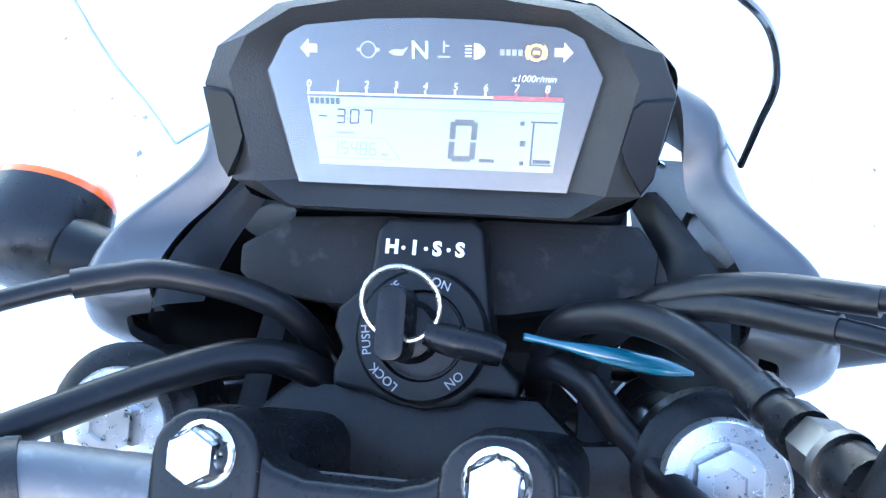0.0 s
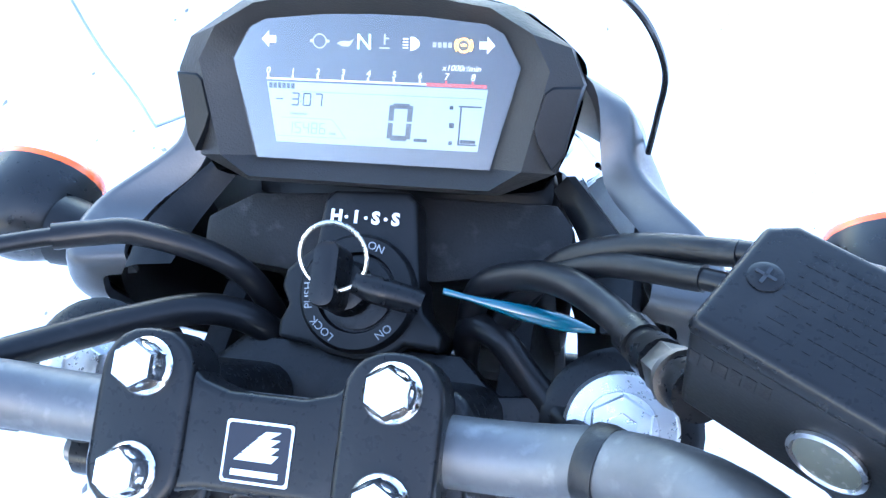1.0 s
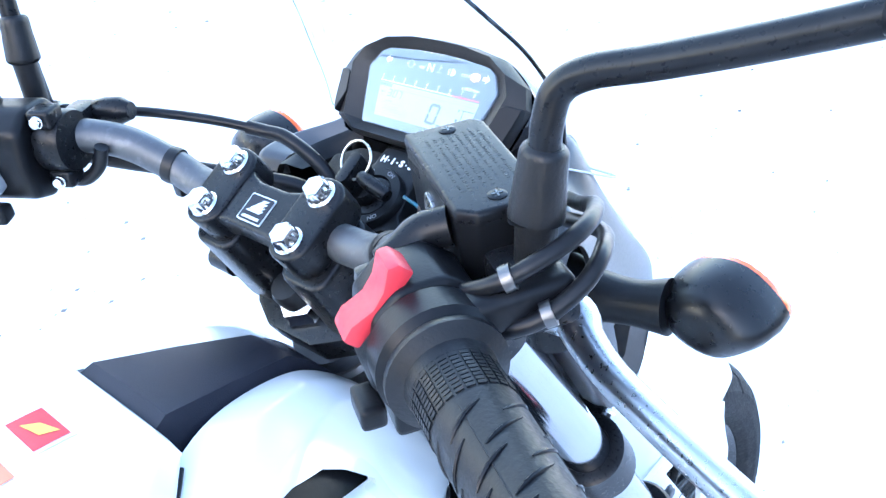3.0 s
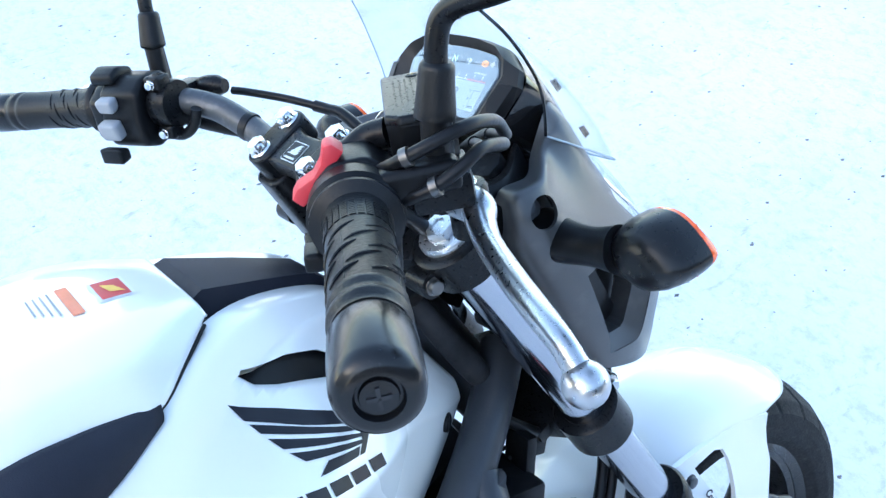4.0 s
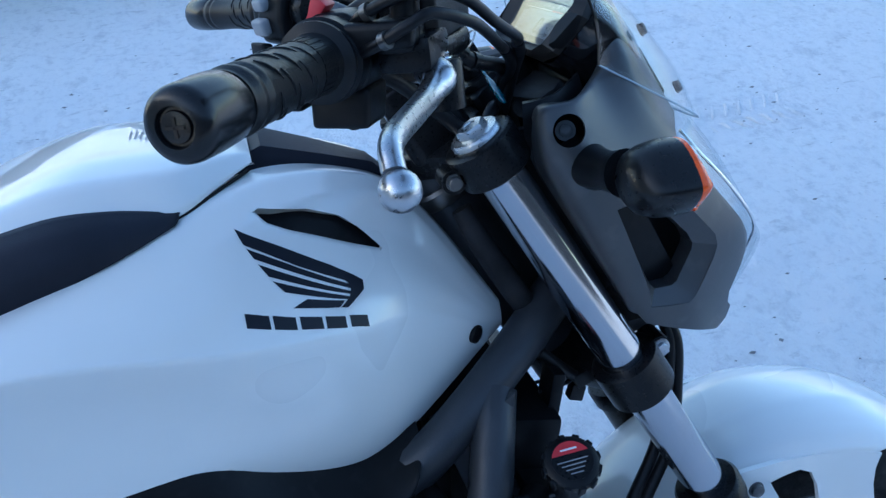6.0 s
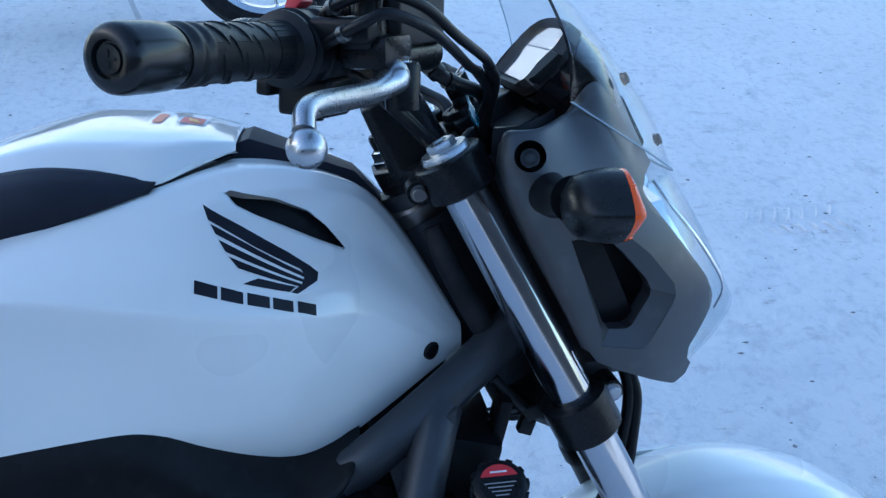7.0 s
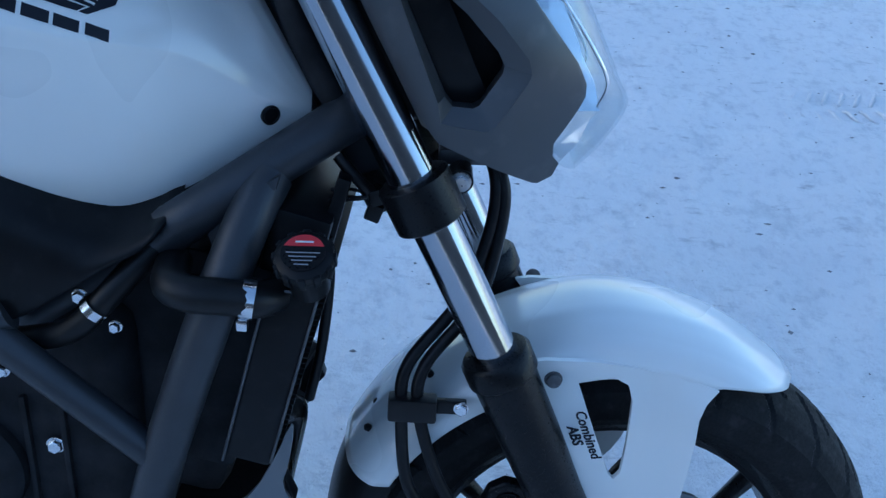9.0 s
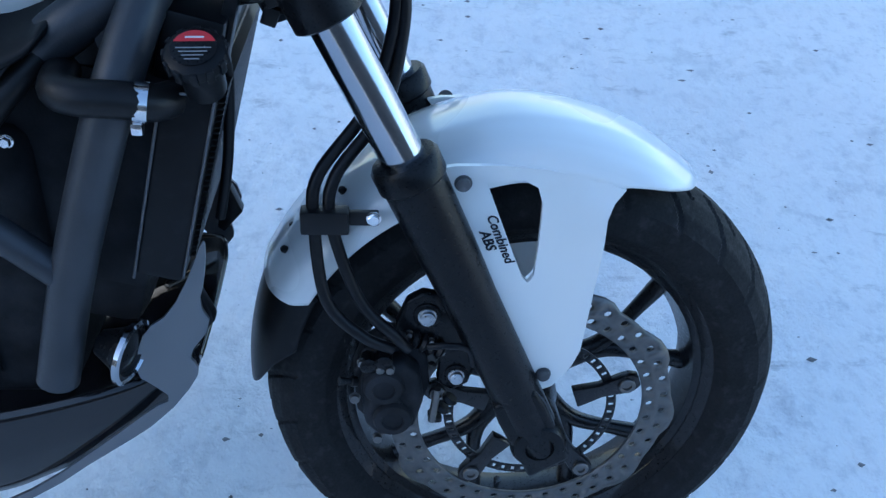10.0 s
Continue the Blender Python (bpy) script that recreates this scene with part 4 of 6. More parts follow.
prism(bm, [(-0.006, -0.005), (0.005, -0.006), (0.006, 0.005), (-0.005, 0.006)], along(1, 0.0) - up * 0.026 - fw * 0.028, fw, up, GD, 0.02, 0.003, 3)
lathe(bm, [(0.004, 0), (0.004, 0.005), (0.003, 0.006)], along(1, -0.006) - up * 0.044, -up, 12)
part("starter_button", bm, BLACK, housing)

# brake fluid reservoir and master cylinder
RA = Vector((0.852, -0.523, 0.0)).normalized()
RB = Vector((0.523, 0.852, 0.0)).normalized()
RC = Vector((0.1625, -0.3865, 1.1375))
UP = Vector((0, 0, 1))
bm = bmesh.new()
prism(bm, [(-0.039, -0.019), (0.036, -0.019), (0.043, -0.012), (0.043, 0.012), (0.036, 0.018), (-0.034, 0.018), (-0.04, 0.013), (-0.04, -0.017)], RC - UP * 0.038, RA, RB, UP, 0.034, 0.006, 4, 1.03)
reservoir = part("brake_reservoir", bm, BLACK, bike, "black brake fluid reservoir with an embossed lid")
bm = bmesh.new()
prism(bm, [(-0.041, -0.02), (0.0375, -0.02), (0.0445, -0.0125), (0.0445, 0.0125), (0.0375, 0.019), (-0.036, 0.019), (-0.042, 0.014), (-0.042, -0.018)], RC - UP * 0.006, RA, RB, UP, 0.006, 0.0032, 4, 0.97)
lid = part("lid", bm, SATIN, reservoir, "black lid with raised unreadable lettering")
bm = bmesh.new()
rng = random.Random(4)
for i in range(8):
    a = -0.028
    while a < 0.027 - 0.004 * (i % 3):
        ln = rng.uniform(0.0008, 0.0019)
        box(bm, RC + RA * (a + ln / 2) + RB * (0.0125 - 0.0035 * i) + UP * 0.00003, (ln, 0.0013, 0.00022), RA, RB, 0.0)
        a += ln + rng.choice((0.0006, 0.0006, 0.0006, 0.002))
tagged(part("embossed_lettering", bm, SATIN, lid), kind="stuff")
for sx, sy in ((-0.0335, 0.0), (0.0335, 0.0)):
    bm = disc_screw(bmesh.new(), RC + RA * sx + RB * sy, UP, 0.0042, 0.0008)
    part("lid_screw", bm, SATIN, lid)
    bm = bmesh.new()
    for q in (RA, RB):
        box(bm, RC + RA * sx + RB * sy + UP * 0.0009, (0.0052, 0.0009, 0.0004), q, UP.cross(q), 0)
    part("lid_screw_recess", bm, GLOSS, lid)
bm = lathe(bmesh.new(), [(0.0095, 0), (0.0095, 0.001), (0.0084, 0.0014), (0.008, 0.0006), (0.001, 0.0006)], RC - RA * 0.003 - RB * 0.0195 - UP * 0.0225, -RB, 28)
part("sight_ring", bm, LEVER, reservoir)
bm = lathe(bmesh.new(), [(0.0079, 0.0), (0.0079, 0.0009), (0.0008, 0.0012)], RC - RA * 0.003 - RB * 0.0195 - UP * 0.0225, -RB, 28)
part("sight_glass", bm, GLASSY, reservoir, "round sight glass showing brake fluid")
bm = bmesh.new()
for i in range(6):
    box(bm, RC - RA * (0.038 - 0.0035 * i) - RB * 0.0193 - UP * (0.014 - 0.0006 * i), (0.0026, 0.0006, 0.005), RA, RB, 0)
tagged(part("level_mark", bm, ROUGH, reservoir), kind="stuff")
bm = bmesh.new()
tube(bm, [RC - RA * 0.036 - UP * 0.046 + RB * 0.004, RC + RA * 0.05 - UP * 0.046 + RB * 0.004], 0.0125, 18, 1)
box(bm, RC + RA * 0.045 - UP * 0.04 + RB * 0.004, (0.04, 0.035, 0.022), RA, RB, 0.005)
box(bm, RC + RA * 0.055 - UP * 0.028, (0.026, 0.026, 0.022), RA, RB, 0.006)
prism(bm, [(-0.012, 0.0), (0.046, 0.0), (0.046, -0.02), (0.012, -0.017), (-0.004, -0.008)], RC - UP * 0.034 - RB * 0.0165, RA, UP, RB, 0.028, 0.004, 3)
part("master_cylinder", bm, SATIN, bike, "black brake master cylinder casting")
# brake lever
bm = bmesh.new()
LP = [(0.196, -0.405, 1.085), (0.208, -0.399, 1.084), (0.22, -0.3965, 1.0815), (0.23, -0.403, 1.078), (0.25, -0.414, 1.0755), (0.29, -0.432, 1.0765), (0.325, -0.4465, 1.078), (0.343, -0.4525, 1.076), (0.352, -0.4535, 1.068)]
tube(bm, LP, [0.008, 0.0105, 0.0105, 0.0085, 0.0075, 0.0072, 0.0068, 0.0062, 0.0062], 16, 6)
bmesh.ops.create_uvsphere(bm, u_segments=22, v_segments=14, radius=0.0105, matrix=Matrix.Translation((0.3555, -0.4525, 1.06)))
lever = part("brake_lever", bm, LEVER, bike, "polished aluminium brake lever with a ball end")
bm = lathe(bmesh.new(), [(0.012, -0.02), (0.0125, 0.008), (0.011, 0.011), (0.006, 0.0115)], (0.203, -0.39, 1.079), UP, 24)
part("lever_pivot", bm, SATIN, lever)
bm = hexbolt(bmesh.new(), (0.203, -0.39, 1.090), UP, 0.0055, 0.004, 1.2)
part("pivot_bolt", bm, ZINC, lever)

# mirror stems
for side in (1, -1):
    def m3(x, y, z):
        return low(side, (x, y, z))
    bm = tube(bmesh.new(), [m3(0.214, -0.41, 1.105), m3(0.218, -0.407, 1.16), m3(0.2195, -0.4055, 1.176), m3(0.2225, -0.402, 1.188), m3(0.233, -0.398, 1.195), m3(0.258, -0.3935, 1.2015), m3(0.3, -0.388, 1.2145), m3(0.36, -0.38, 1.235)], 0.0062, 18, 8)
    stem = part("mirror_stem", bm, SATIN, bike, "satin black bent mirror stem")
    bm = tube(bmesh.new(), [m3(0.2154, -0.411, 1.139), m3(0.2156, -0.4107, 1.1405), m3(0.2172, -0.4075, 1.158), m3(0.2178, -0.406, 1.165), m3(0.2181, -0.4055, 1.1675)], [0.0108, 0.0112, 0.0098, 0.0093, 0.0072], 22, 3)
    bm = tube(bm, [m3(0.213, -0.4145, 1.1), m3(0.2158, -0.4105, 1.145)], 0.0082, 18, 2)
    part("rubber_boot", bm, RUBBER, stem, "black rubber boot")
    bm = bmesh.new()
    rings = []
    for d, wd, h, dep in ((0.0, 0.008, 0.008, 0.008), (0.02, 0.02, 0.02, 0.018), (0.06, 0.04, 0.034, 0.03), (0.11, 0.045, 0.036, 0.03), (0.15, 0.03, 0.03, 0.024), (0.165, 0.01, 0.015, 0.012)):
        c = m3(0.325 + d, -0.3955 + d * 0.1, 1.229 + d * 0.34)
        rings.append([bm.verts.new(c + Vector((0, dep * math.cos(a), h * math.sin(a)))) for a in (2 * math.pi * j / 16 for j in range(16))])
    skin(bm, rings)
    part("mirror_head", bm, BLACK, stem, "black mirror housing")

# left switch cluster
gl = Vector((-GD.x, GD.y, GD.z))
fl = Vector((-fw.x, fw.y, 0))
ul = Vector((-up.x, up.y, up.z))
bm = bmesh.new()
prism(bm, [(-0.028, -0.028), (-0.031, -0.006), (-0.026, 0.018), (-0.01, 0.028), (0.012, 0.026), (0.024, 0.012), (0.024, -0.012), (0.008, -0.03), (-0.012, -0.034)], along(-1, -0.026), fl, ul, gl, 0.042, 0.006, 4)
prism(bm, [(-0.026, -0.022), (-0.027, 0.012), (-0.012, 0.022), (0.012, 0.02), (0.02, 0.004), (0.016, -0.02), (-0.006, -0.028)], along(-1, 0.012), fl, ul, gl, 0.022, 0.006, 4)
lsw = part("left_switch_housing", bm, BLACK, bike, "black left switch cluster with grey buttons")
bm = bmesh.new()
prism(bm, [(-0.012, 0.0), (0.016, 0.0), (0.014, 0.01), (0.0, 0.014), (-0.012, 0.009)], along(-1, 0.002) + ul * 0.023 - fl * 0.008, fl, ul, gl, 0.026, 0.004, 3)
part("passing_switch", bm, BLACK, lsw)
for d, f_, h, sx, sz in ((0.004, -0.031, 0.011, 0.017, 0.012), (0.004, -0.034, -0.01, 0.02, 0.016)):
    bm = box(bmesh.new(), along(-1, d) + fl * f_ + ul * h, (sx, 0.012, sz), gl, (fl + ul * 0.25).normalized(), 0.004, 4)
    part("switch_button", bm, BUTTON, lsw, "grey plastic switch button")
bm = prism(bmesh.new(), [(-0.006, -0.006), (0.006, -0.004), (0.006, 0.006), (-0.006, 0.008)], along(-1, -0.006) - fl * 0.036 - ul * 0.033, fl, ul, gl, 0.024, 0.003, 3)
part("horn_button", bm, BLACK, lsw)
bm = bmesh.new()
lathe(bm, [(0.0115, -0.009), (0.0195, -0.009), (0.0205, -0.006), (0.0205, 0.006), (0.0195, 0.009)], along(-1, -0.036), gl, 28)
for h in (1, -1):
    box(bm, along(-1, -0.036) + ul * 0.021 * h - fl * 0.008, (0.016, 0.016, 0.012), gl, fl, 0.003, 3)
part("perch_clamp", bm, SATIN, lsw, "black clamp ring with two bolts")
for h in (1, -1):
    part("clamp_bolt", hexbolt(bmesh.new(), along(-1, -0.036) + ul * 0.021 * h - fl * 0.0165, -fl, 0.0035, 0.004, 1.2, True), ZINC, lsw, "small zinc bolt")
bm = tube(bmesh.new(), [along(-1, -0.02) - ul * 0.026, along(-1, -0.042) - ul * 0.028 - fl * 0.002, along(-1, -0.055) - ul * 0.02, along(-1, -0.062) - ul * 0.006], 0.0045, 12, 6)
part("switch_lead", bm, HOSE, lsw, "black switch lead under the bar")
bm = bmesh.new()
tube(bm, [along(-1, -0.036) + fl * 0.004, along(-1, -0.02) + fl * 0.004], 0.018, 18, 1)
box(bm, along(-1, -0.028) + fl * 0.026, (0.018, 0.04, 0.018), gl, fl, 0.004)
lathe(bm, [(0.004, -0.02), (0.0075, -0.016), (0.0095, -0.006), (0.0095, 0.004), (0.006, 0.012)], along(-1, -0.05) + fl * 0.042, -gl, 18)
tube(bm, [along(-1, -0.032) + fl * 0.04, along(-1, -0.046) + fl * 0.042], 0.0045, 12, 1)
part("clutch_perch", bm, SATIN, bike, "black clutch lever perch and adjuster")
bm = bmesh.new()
tube(bm, [(-p[0], p[1], p[2] + 0.006) for p in LP], [0.008, 0.0105, 0.0105, 0.0085, 0.0075, 0.0072, 0.0068, 0.0062, 0.0062], 14, 4)
part("clutch_lever", bm, LEVER, bike, "polished aluminium clutch lever")

# ---- cables and hoses
def hose(name, pts, r, label="", mat=None):
    return part(name, tube(bmesh.new(), pts, r, 14, 7), mat or HOSE, bike, label)


hose("clutch_cable", [(-0.175, -0.366, 1.081), (-0.162, -0.356, 1.078), (-0.135, -0.334, 1.069), (-0.109, -0.317, 1.06), (-0.084, -0.309, 1.055), (-0.058, -0.307, 1.042), (-0.043, -0.308, 1.025), (-0.034, -0.312, 0.98), (-0.03, -0.315, 0.93)], 0.0036, "black clutch cable")
hose("cable_sheath", [(-0.112, -0.319, 1.0612), (-0.1, -0.3135, 1.058), (-0.084, -0.309, 1.055), (-0.058, -0.307, 1.042), (-0.043, -0.308, 1.025), (-0.036, -0.312, 0.99)], 0.0052)
hose("left_wiring_loom", [(-0.2, -0.43, 1.08), (-0.16, -0.4, 1.063), (-0.115, -0.362, 1.046), (-0.082, -0.338, 1.036), (-0.055, -0.324, 1.028), (-0.035, -0.322, 1.01), (-0.028, -0.322, 0.96)], 0.0064, "black left wiring loom")
hose("brake_hose", [(0.118, -0.365, 1.084), (0.111, -0.348, 1.07), (0.1, -0.332, 1.063), (0.085, -0.318, 1.057), (0.068, -0.309, 1.047), (0.05, -0.306, 1.03), (0.042, -0.31, 0.99)], 0.0057, "black brake hose")
hose("throttle_cable", [(0.2, -0.442, 1.116), (0.216, -0.437, 1.124), (0.229, -0.42, 1.132), (0.231, -0.4, 1.134), (0.218, -0.375, 1.125), (0.194, -0.351, 1.106), (0.165, -0.328, 1.09), (0.13, -0.316, 1.08), (0.107, -0.308, 1.068), (0.08, -0.305, 1.05), (0.06, -0.31, 1.015)], 0.0037, "black throttle cable")
hose("throttle_cable", [(0.214, -0.442, 1.102), (0.229, -0.432, 1.108), (0.238, -0.416, 1.117), (0.237, -0.4, 1.122), (0.221, -0.374, 1.112), (0.195, -0.356, 1.099), (0.16, -0.338, 1.084), (0.124, -0.324, 1.075), (0.095, -0.311, 1.06), (0.07, -0.309, 1.04), (0.055, -0.314, 1.01)], 0.0037, "black throttle cable")
for pts in ([(0.138, -0.319, 1.082), (0.107, -0.308, 1.068), (0.08, -0.305, 1.05), (0.06, -0.31, 1.015)], [(0.128, -0.3255, 1.0765), (0.095, -0.311, 1.06), (0.07, -0.309, 1.04), (0.055, -0.314, 1.01)]):
    hose("cable_sheath", pts, 0.0046)
hose("right_wiring_loom", [(0.175, -0.452, 1.088), (0.15, -0.428, 1.079), (0.128, -0.408, 1.067), (0.108, -0.38, 1.04), (0.09, -0.35, 1.01), (0.074, -0.332, 1.008), (0.058, -0.318, 1.018), (0.045, -0.312, 1.01), (0.04, -0.315, 0.97)], 0.0058, "black right wiring loom")
bm = bmesh.new()
tube(bm, [(0.107, -0.341, 1.066), (0.1105, -0.347, 1.069)], 0.0072, 14, 1)
tube(bm, [(0.1135, -0.3535, 1.074), (0.116, -0.359, 1.079)], 0.0076, 14, 1)
part("banjo_sleeve", bm, SATIN, bike)
FD = Vector((0.35, -0.7, 0.62)).normalized()
bm = bmesh.new()
lathe(bm, [(0.0075, 0), (0.008, 0.001), (0.008, 0.01), (0.0075, 0.011)], (0.1165, -0.3605, 1.0805), FD, 6)
lathe(bm, [(0.009, 0.011), (0.009, 0.0135)], (0.1165, -0.3605, 1.0805), FD, 20)
part("hose_fitting", bm, DISC, bike, "zinc brake hose fitting")
bm = lathe(bmesh.new(), [(0.0075, 0.013), (0.0082, 0.017), (0.0082, 0.024)], (0.1165, -0.3605, 1.0805), FD, 18)
part("cylinder_neck", bm, SATIN, bike)
for p, d in (((0.2185, -0.4345, 1.1255), (0.7, 0.65, 0.3)), ((0.2315, -0.4285, 1.11), (0.7, 0.65, 0.3))):
    bm = lathe(bmesh.new(), [(0.0044, -0.0022), (0.0054, -0.0022), (0.0054, 0.0022), (0.0044, 0.0022)], p, d, 16)
    part("cable_clip", bm, DISC, bike, "small dull metal cable clip")

# ---- key, ring and tag
key = new("key_ring")
key.matrix_world = LEAN
tagged(key, "ignition key on a rusty split ring with a teal tag", "key")
bm = bmesh.new()
prism(bm, rounded(0.010, 0.024, 0.004), st(-0.001, 0.056, 0.806), RIGHT, FN, FU, 0.02, 0.002)
lathe(bm, [(0.0105, 0), (0.011, 0.002), (0.009, 0.007), (0.006, 0.008)], st(0.001, 0.054, 0.80), FU, 24)
part("key_bow", bm, SATIN, key, "worn black plastic key bow")
bm = bmesh.new()
c, (a, b) = st(0.002, 0.062, 0.826), (RIGHT, (FN * 0.9 + FU * 0.43))
tube(bm, [c + 0.0125 * (math.cos(radians(q)) * a + math.sin(radians(q)) * b.normalized()) for q in range(0, 361, 15)], 0.0009, 8, 2)
part("split_ring", bm, STEEL, key, "rusty steel split ring")
bm = tube(bmesh.new(), [st(0.01, 0.054, 0.822), st(0.018, 0.052, 0.821), st(0.03, 0.05, 0.818), st(0.034, 0.049, 0.817)], [0.004, 0.0052, 0.005, 0.0042], 14, 4)
part("spare_key_bow", bm, SATIN, key, "black plastic spare key bow")
bm = tube(bmesh.new(), [(0.04, -0.319, 1.0475), (0.052, -0.319, 1.0435), (0.066, -0.319, 1.039), (0.084, -0.319, 1.0335), (0.095, -0.319, 1.03)], [0.0013, 0.0014, 0.003, 0.0032, 0.001], 12, 4)
part("teal_tag", bm, TEAL, key, "translucent teal plastic tag")
from mathutils.bvhtree import BVHTree

# ---- headlight cowl
def cowl_rows(side):
    """Rows from the rear edge of the side cover past its front edge, top to bottom."""
    lip = [(0.106, -0.302, 1.018), (0.12, -0.306, 1.019), (0.122, -0.309, 1.006), (0.104, -0.302, 0.98), (0.105, -0.274, 0.925), (0.1, -0.238, 0.86), (0.092, -0.2, 0.785)]
    rear = [(0.11, -0.297, 1.027), (0.133, -0.303, 1.0295), (0.139, -0.305, 1.01), (0.135, -0.3, 0.985), (0.127, -0.274, 0.93), (0.118, -0.238, 0.862), (0.1, -0.2, 0.782)]
    mid1 = [(0.106, -0.27, 1.025), (0.13, -0.277, 1.032), (0.14, -0.281, 1.013), (0.145, -0.274, 0.985), (0.138, -0.247, 0.93), (0.125, -0.212, 0.86), (0.096, -0.172, 0.775)]
    mid2 = [(0.089, -0.248, 1.033), (0.1, -0.246, 1.04), (0.118, -0.244, 1.012), (0.128, -0.232, 0.978), (0.13, -0.205, 0.925), (0.12, -0.172, 0.858), (0.083, -0.145, 0.765)]
    front = [(0.08, -0.222, 1.061), (0.093, -0.218, 1.05), (0.103, -0.2, 1.0), (0.102, -0.172, 0.96), (0.1, -0.14, 0.92), (0.088, -0.108, 0.872), (0.06, -0.108, 0.765)]
    past = [(0.05, -0.19, 1.05), (0.05, -0.175, 1.02), (0.055, -0.155, 0.98), (0.06, -0.13, 0.945), (0.058, -0.1, 0.91), (0.05, -0.07, 0.868), (0.035, -0.08, 0.765)]
    return [[(x * side + 0.005, y, z) for x, y, z in r] for r in (lip, rear, mid1, mid2, front, past)]


# the side cover's outline, seen from the side
COVER = [(-0.4, 0.9), (-0.225, 0.836), (-0.217, 0.825), (-0.175, 0.806), (-0.136, 0.787), (-0.131, 0.786), (-0.119, 0.791), (-0.1145, 0.802), (-0.121, 0.81), (-0.122, 0.822), (-0.105, 0.849), (-0.0995, 0.86), (-0.1, 0.871), (-0.11, 0.889), (-0.148, 0.934), (-0.179, 0.97), (-0.181, 0.976), (-0.174, 0.984), (-0.13, 0.995), (-0.13, 1.15), (-0.4, 1.15)]
OUTER = [(-0.2525, 0.9445), (-0.213, 0.953), (-0.177, 0.923), (-0.1505, 0.893), (-0.148, 0.882), (-0.15, 0.876), (-0.172, 0.842), (-0.179, 0.837), (-0.2155, 0.8425), (-0.2185, 0.859)]
INNER = [(-0.25, 0.941), (-0.217, 0.939), (-0.2, 0.925), (-0.175, 0.898), (-0.169, 0.887), (-0.17, 0.881), (-0.186, 0.856), (-0.191, 0.853), (-0.207, 0.854), (-0.2135, 0.862)]
for side in (1, -1):
    bm = folded(bmesh.new(), cowl_rows(side), (0.16, 0.4, 0.5, 0.5, 0.5), 7, 6)
    cowl = part("headlight_side_cover", bm, GREY, bike, "grey painted headlight side cover with an air opening", sharp=50)
    TREE = BVHTree.FromObject(cowl, bpy.context.evaluated_depsgraph_get())

    def on_cowl(y, z, lift):
        p = TREE.ray_cast(Vector((0.4 * side, y, z)), Vector((-side, 0, 0)))[0]
        return Vector(((abs(p.x) if p else 0.12) * side + lift * side, y, z))
    rim = bmesh.new()
    lo = [on_cowl(y, z, 0.0019) for y, z in OUTER]
    hi = [on_cowl(y, z, -0.012) for y, z in INNER]
    skin(rim, [[rim.verts.new(p) for p in lo], [rim.verts.new(p) for p in hi], [rim.verts.new(p - RIGHT * 0.02 * side) for p in hi]], True, False)
    part("opening_rim", rim, GREY, cowl, sharp=20)
    cut = bmesh.new()
    prism(cut, COVER, (0.02 * side, 0, 0), (0, 1, 0), (0, 0, 1), RIGHT * side, 0.2)
    carve(cowl, cut, 0.004, 0, "INTERSECT")
    cut = bmesh.new()
    prism(cut, OUTER, (0.08 * side, 0, 0), (0, 1, 0), (0, 0, 1), RIGHT * side, 0.1)
    carve(cowl, cut)
    cut = lathe(bmesh.new(), [(0.0125, -0.03), (0.0125, 0.03)], (0.133 * side, -0.284, 1.01), (side, -0.25, 0.25), 28)
    carve(cowl, cut)
    bm = patch(bmesh.new(), [[(x * 0.78, y - 0.006, max(z, 0.815)) for x, y, z in r] for r in cowl_rows(side)[1:4]], 3, 3)
    part("cover_backing", bm, BLACK, cowl)
    bm = hexbolt(bmesh.new(), (0.1245 * side, -0.2822, 1.0078), (side, -0.25, 0.25), 0.0052, 0.0035, 1.55, True)
    part("cover_screw", bm, BAR, cowl, "dull grey cover screw in a round recess")
    # teardrop socket under the signal stalk
    bm = bmesh.new()
    drop = [(-0.296, 0.978), (-0.29, 0.988), (-0.276, 0.997), (-0.256, 0.999), (-0.243, 0.992), (-0.24, 0.978), (-0.25, 0.963), (-0.27, 0.96), (-0.286, 0.966)]
    drop = [(p[1], p[2]) for p in spline([(0, y, z) for y, z in drop], 5, True)]
    skin(bm, [[bm.verts.new(on_cowl(-0.267 + (y + 0.267) * k, 0.979 + (z - 0.979) * k, lift)) for y, z in drop] for k, lift in ((1.0, -0.001), (0.99, 0.0006), (0.86, 0.0016), (0.6, 0.003))], True, True)
    part("signal_socket", bm, BLACK, cowl, "black rubber signal socket")

# headlight: clear front over a faceted reflector
EDGE = [(0.089, -0.18, 0.975), (0.094, -0.163, 0.952), (0.092, -0.142, 0.928), (0.086, -0.117, 0.896), (0.078, -0.101, 0.868), (0.073, -0.106, 0.846), (0.067, -0.121, 0.82), (0.052, -0.112, 0.792)]
CREST = [(-0.128, 0.978), (-0.113, 0.955), (-0.097, 0.93), (-0.078, 0.896), (-0.06, 0.862), (-0.05, 0.84), (-0.066, 0.806), (-0.088, 0.779)]
QS = (-1, -0.93, -0.8, -0.55, -0.28, 0, 0.28, 0.55, 0.8, 0.93, 1)
rows = []
for (x, y, z), (yc, zc) in zip(EDGE, CREST):
    rows.append([(x * q, yc + (y - yc) * abs(q) ** 3.2, zc + (z - zc) * abs(q) ** 3.2) for q in QS])
bm = patch(bmesh.new(), rows, 5, 4)
lamp = thick(part("headlight", bm, LENS, bike, "clear plastic headlight lens over a chrome reflector", sharp=60), 0.003)
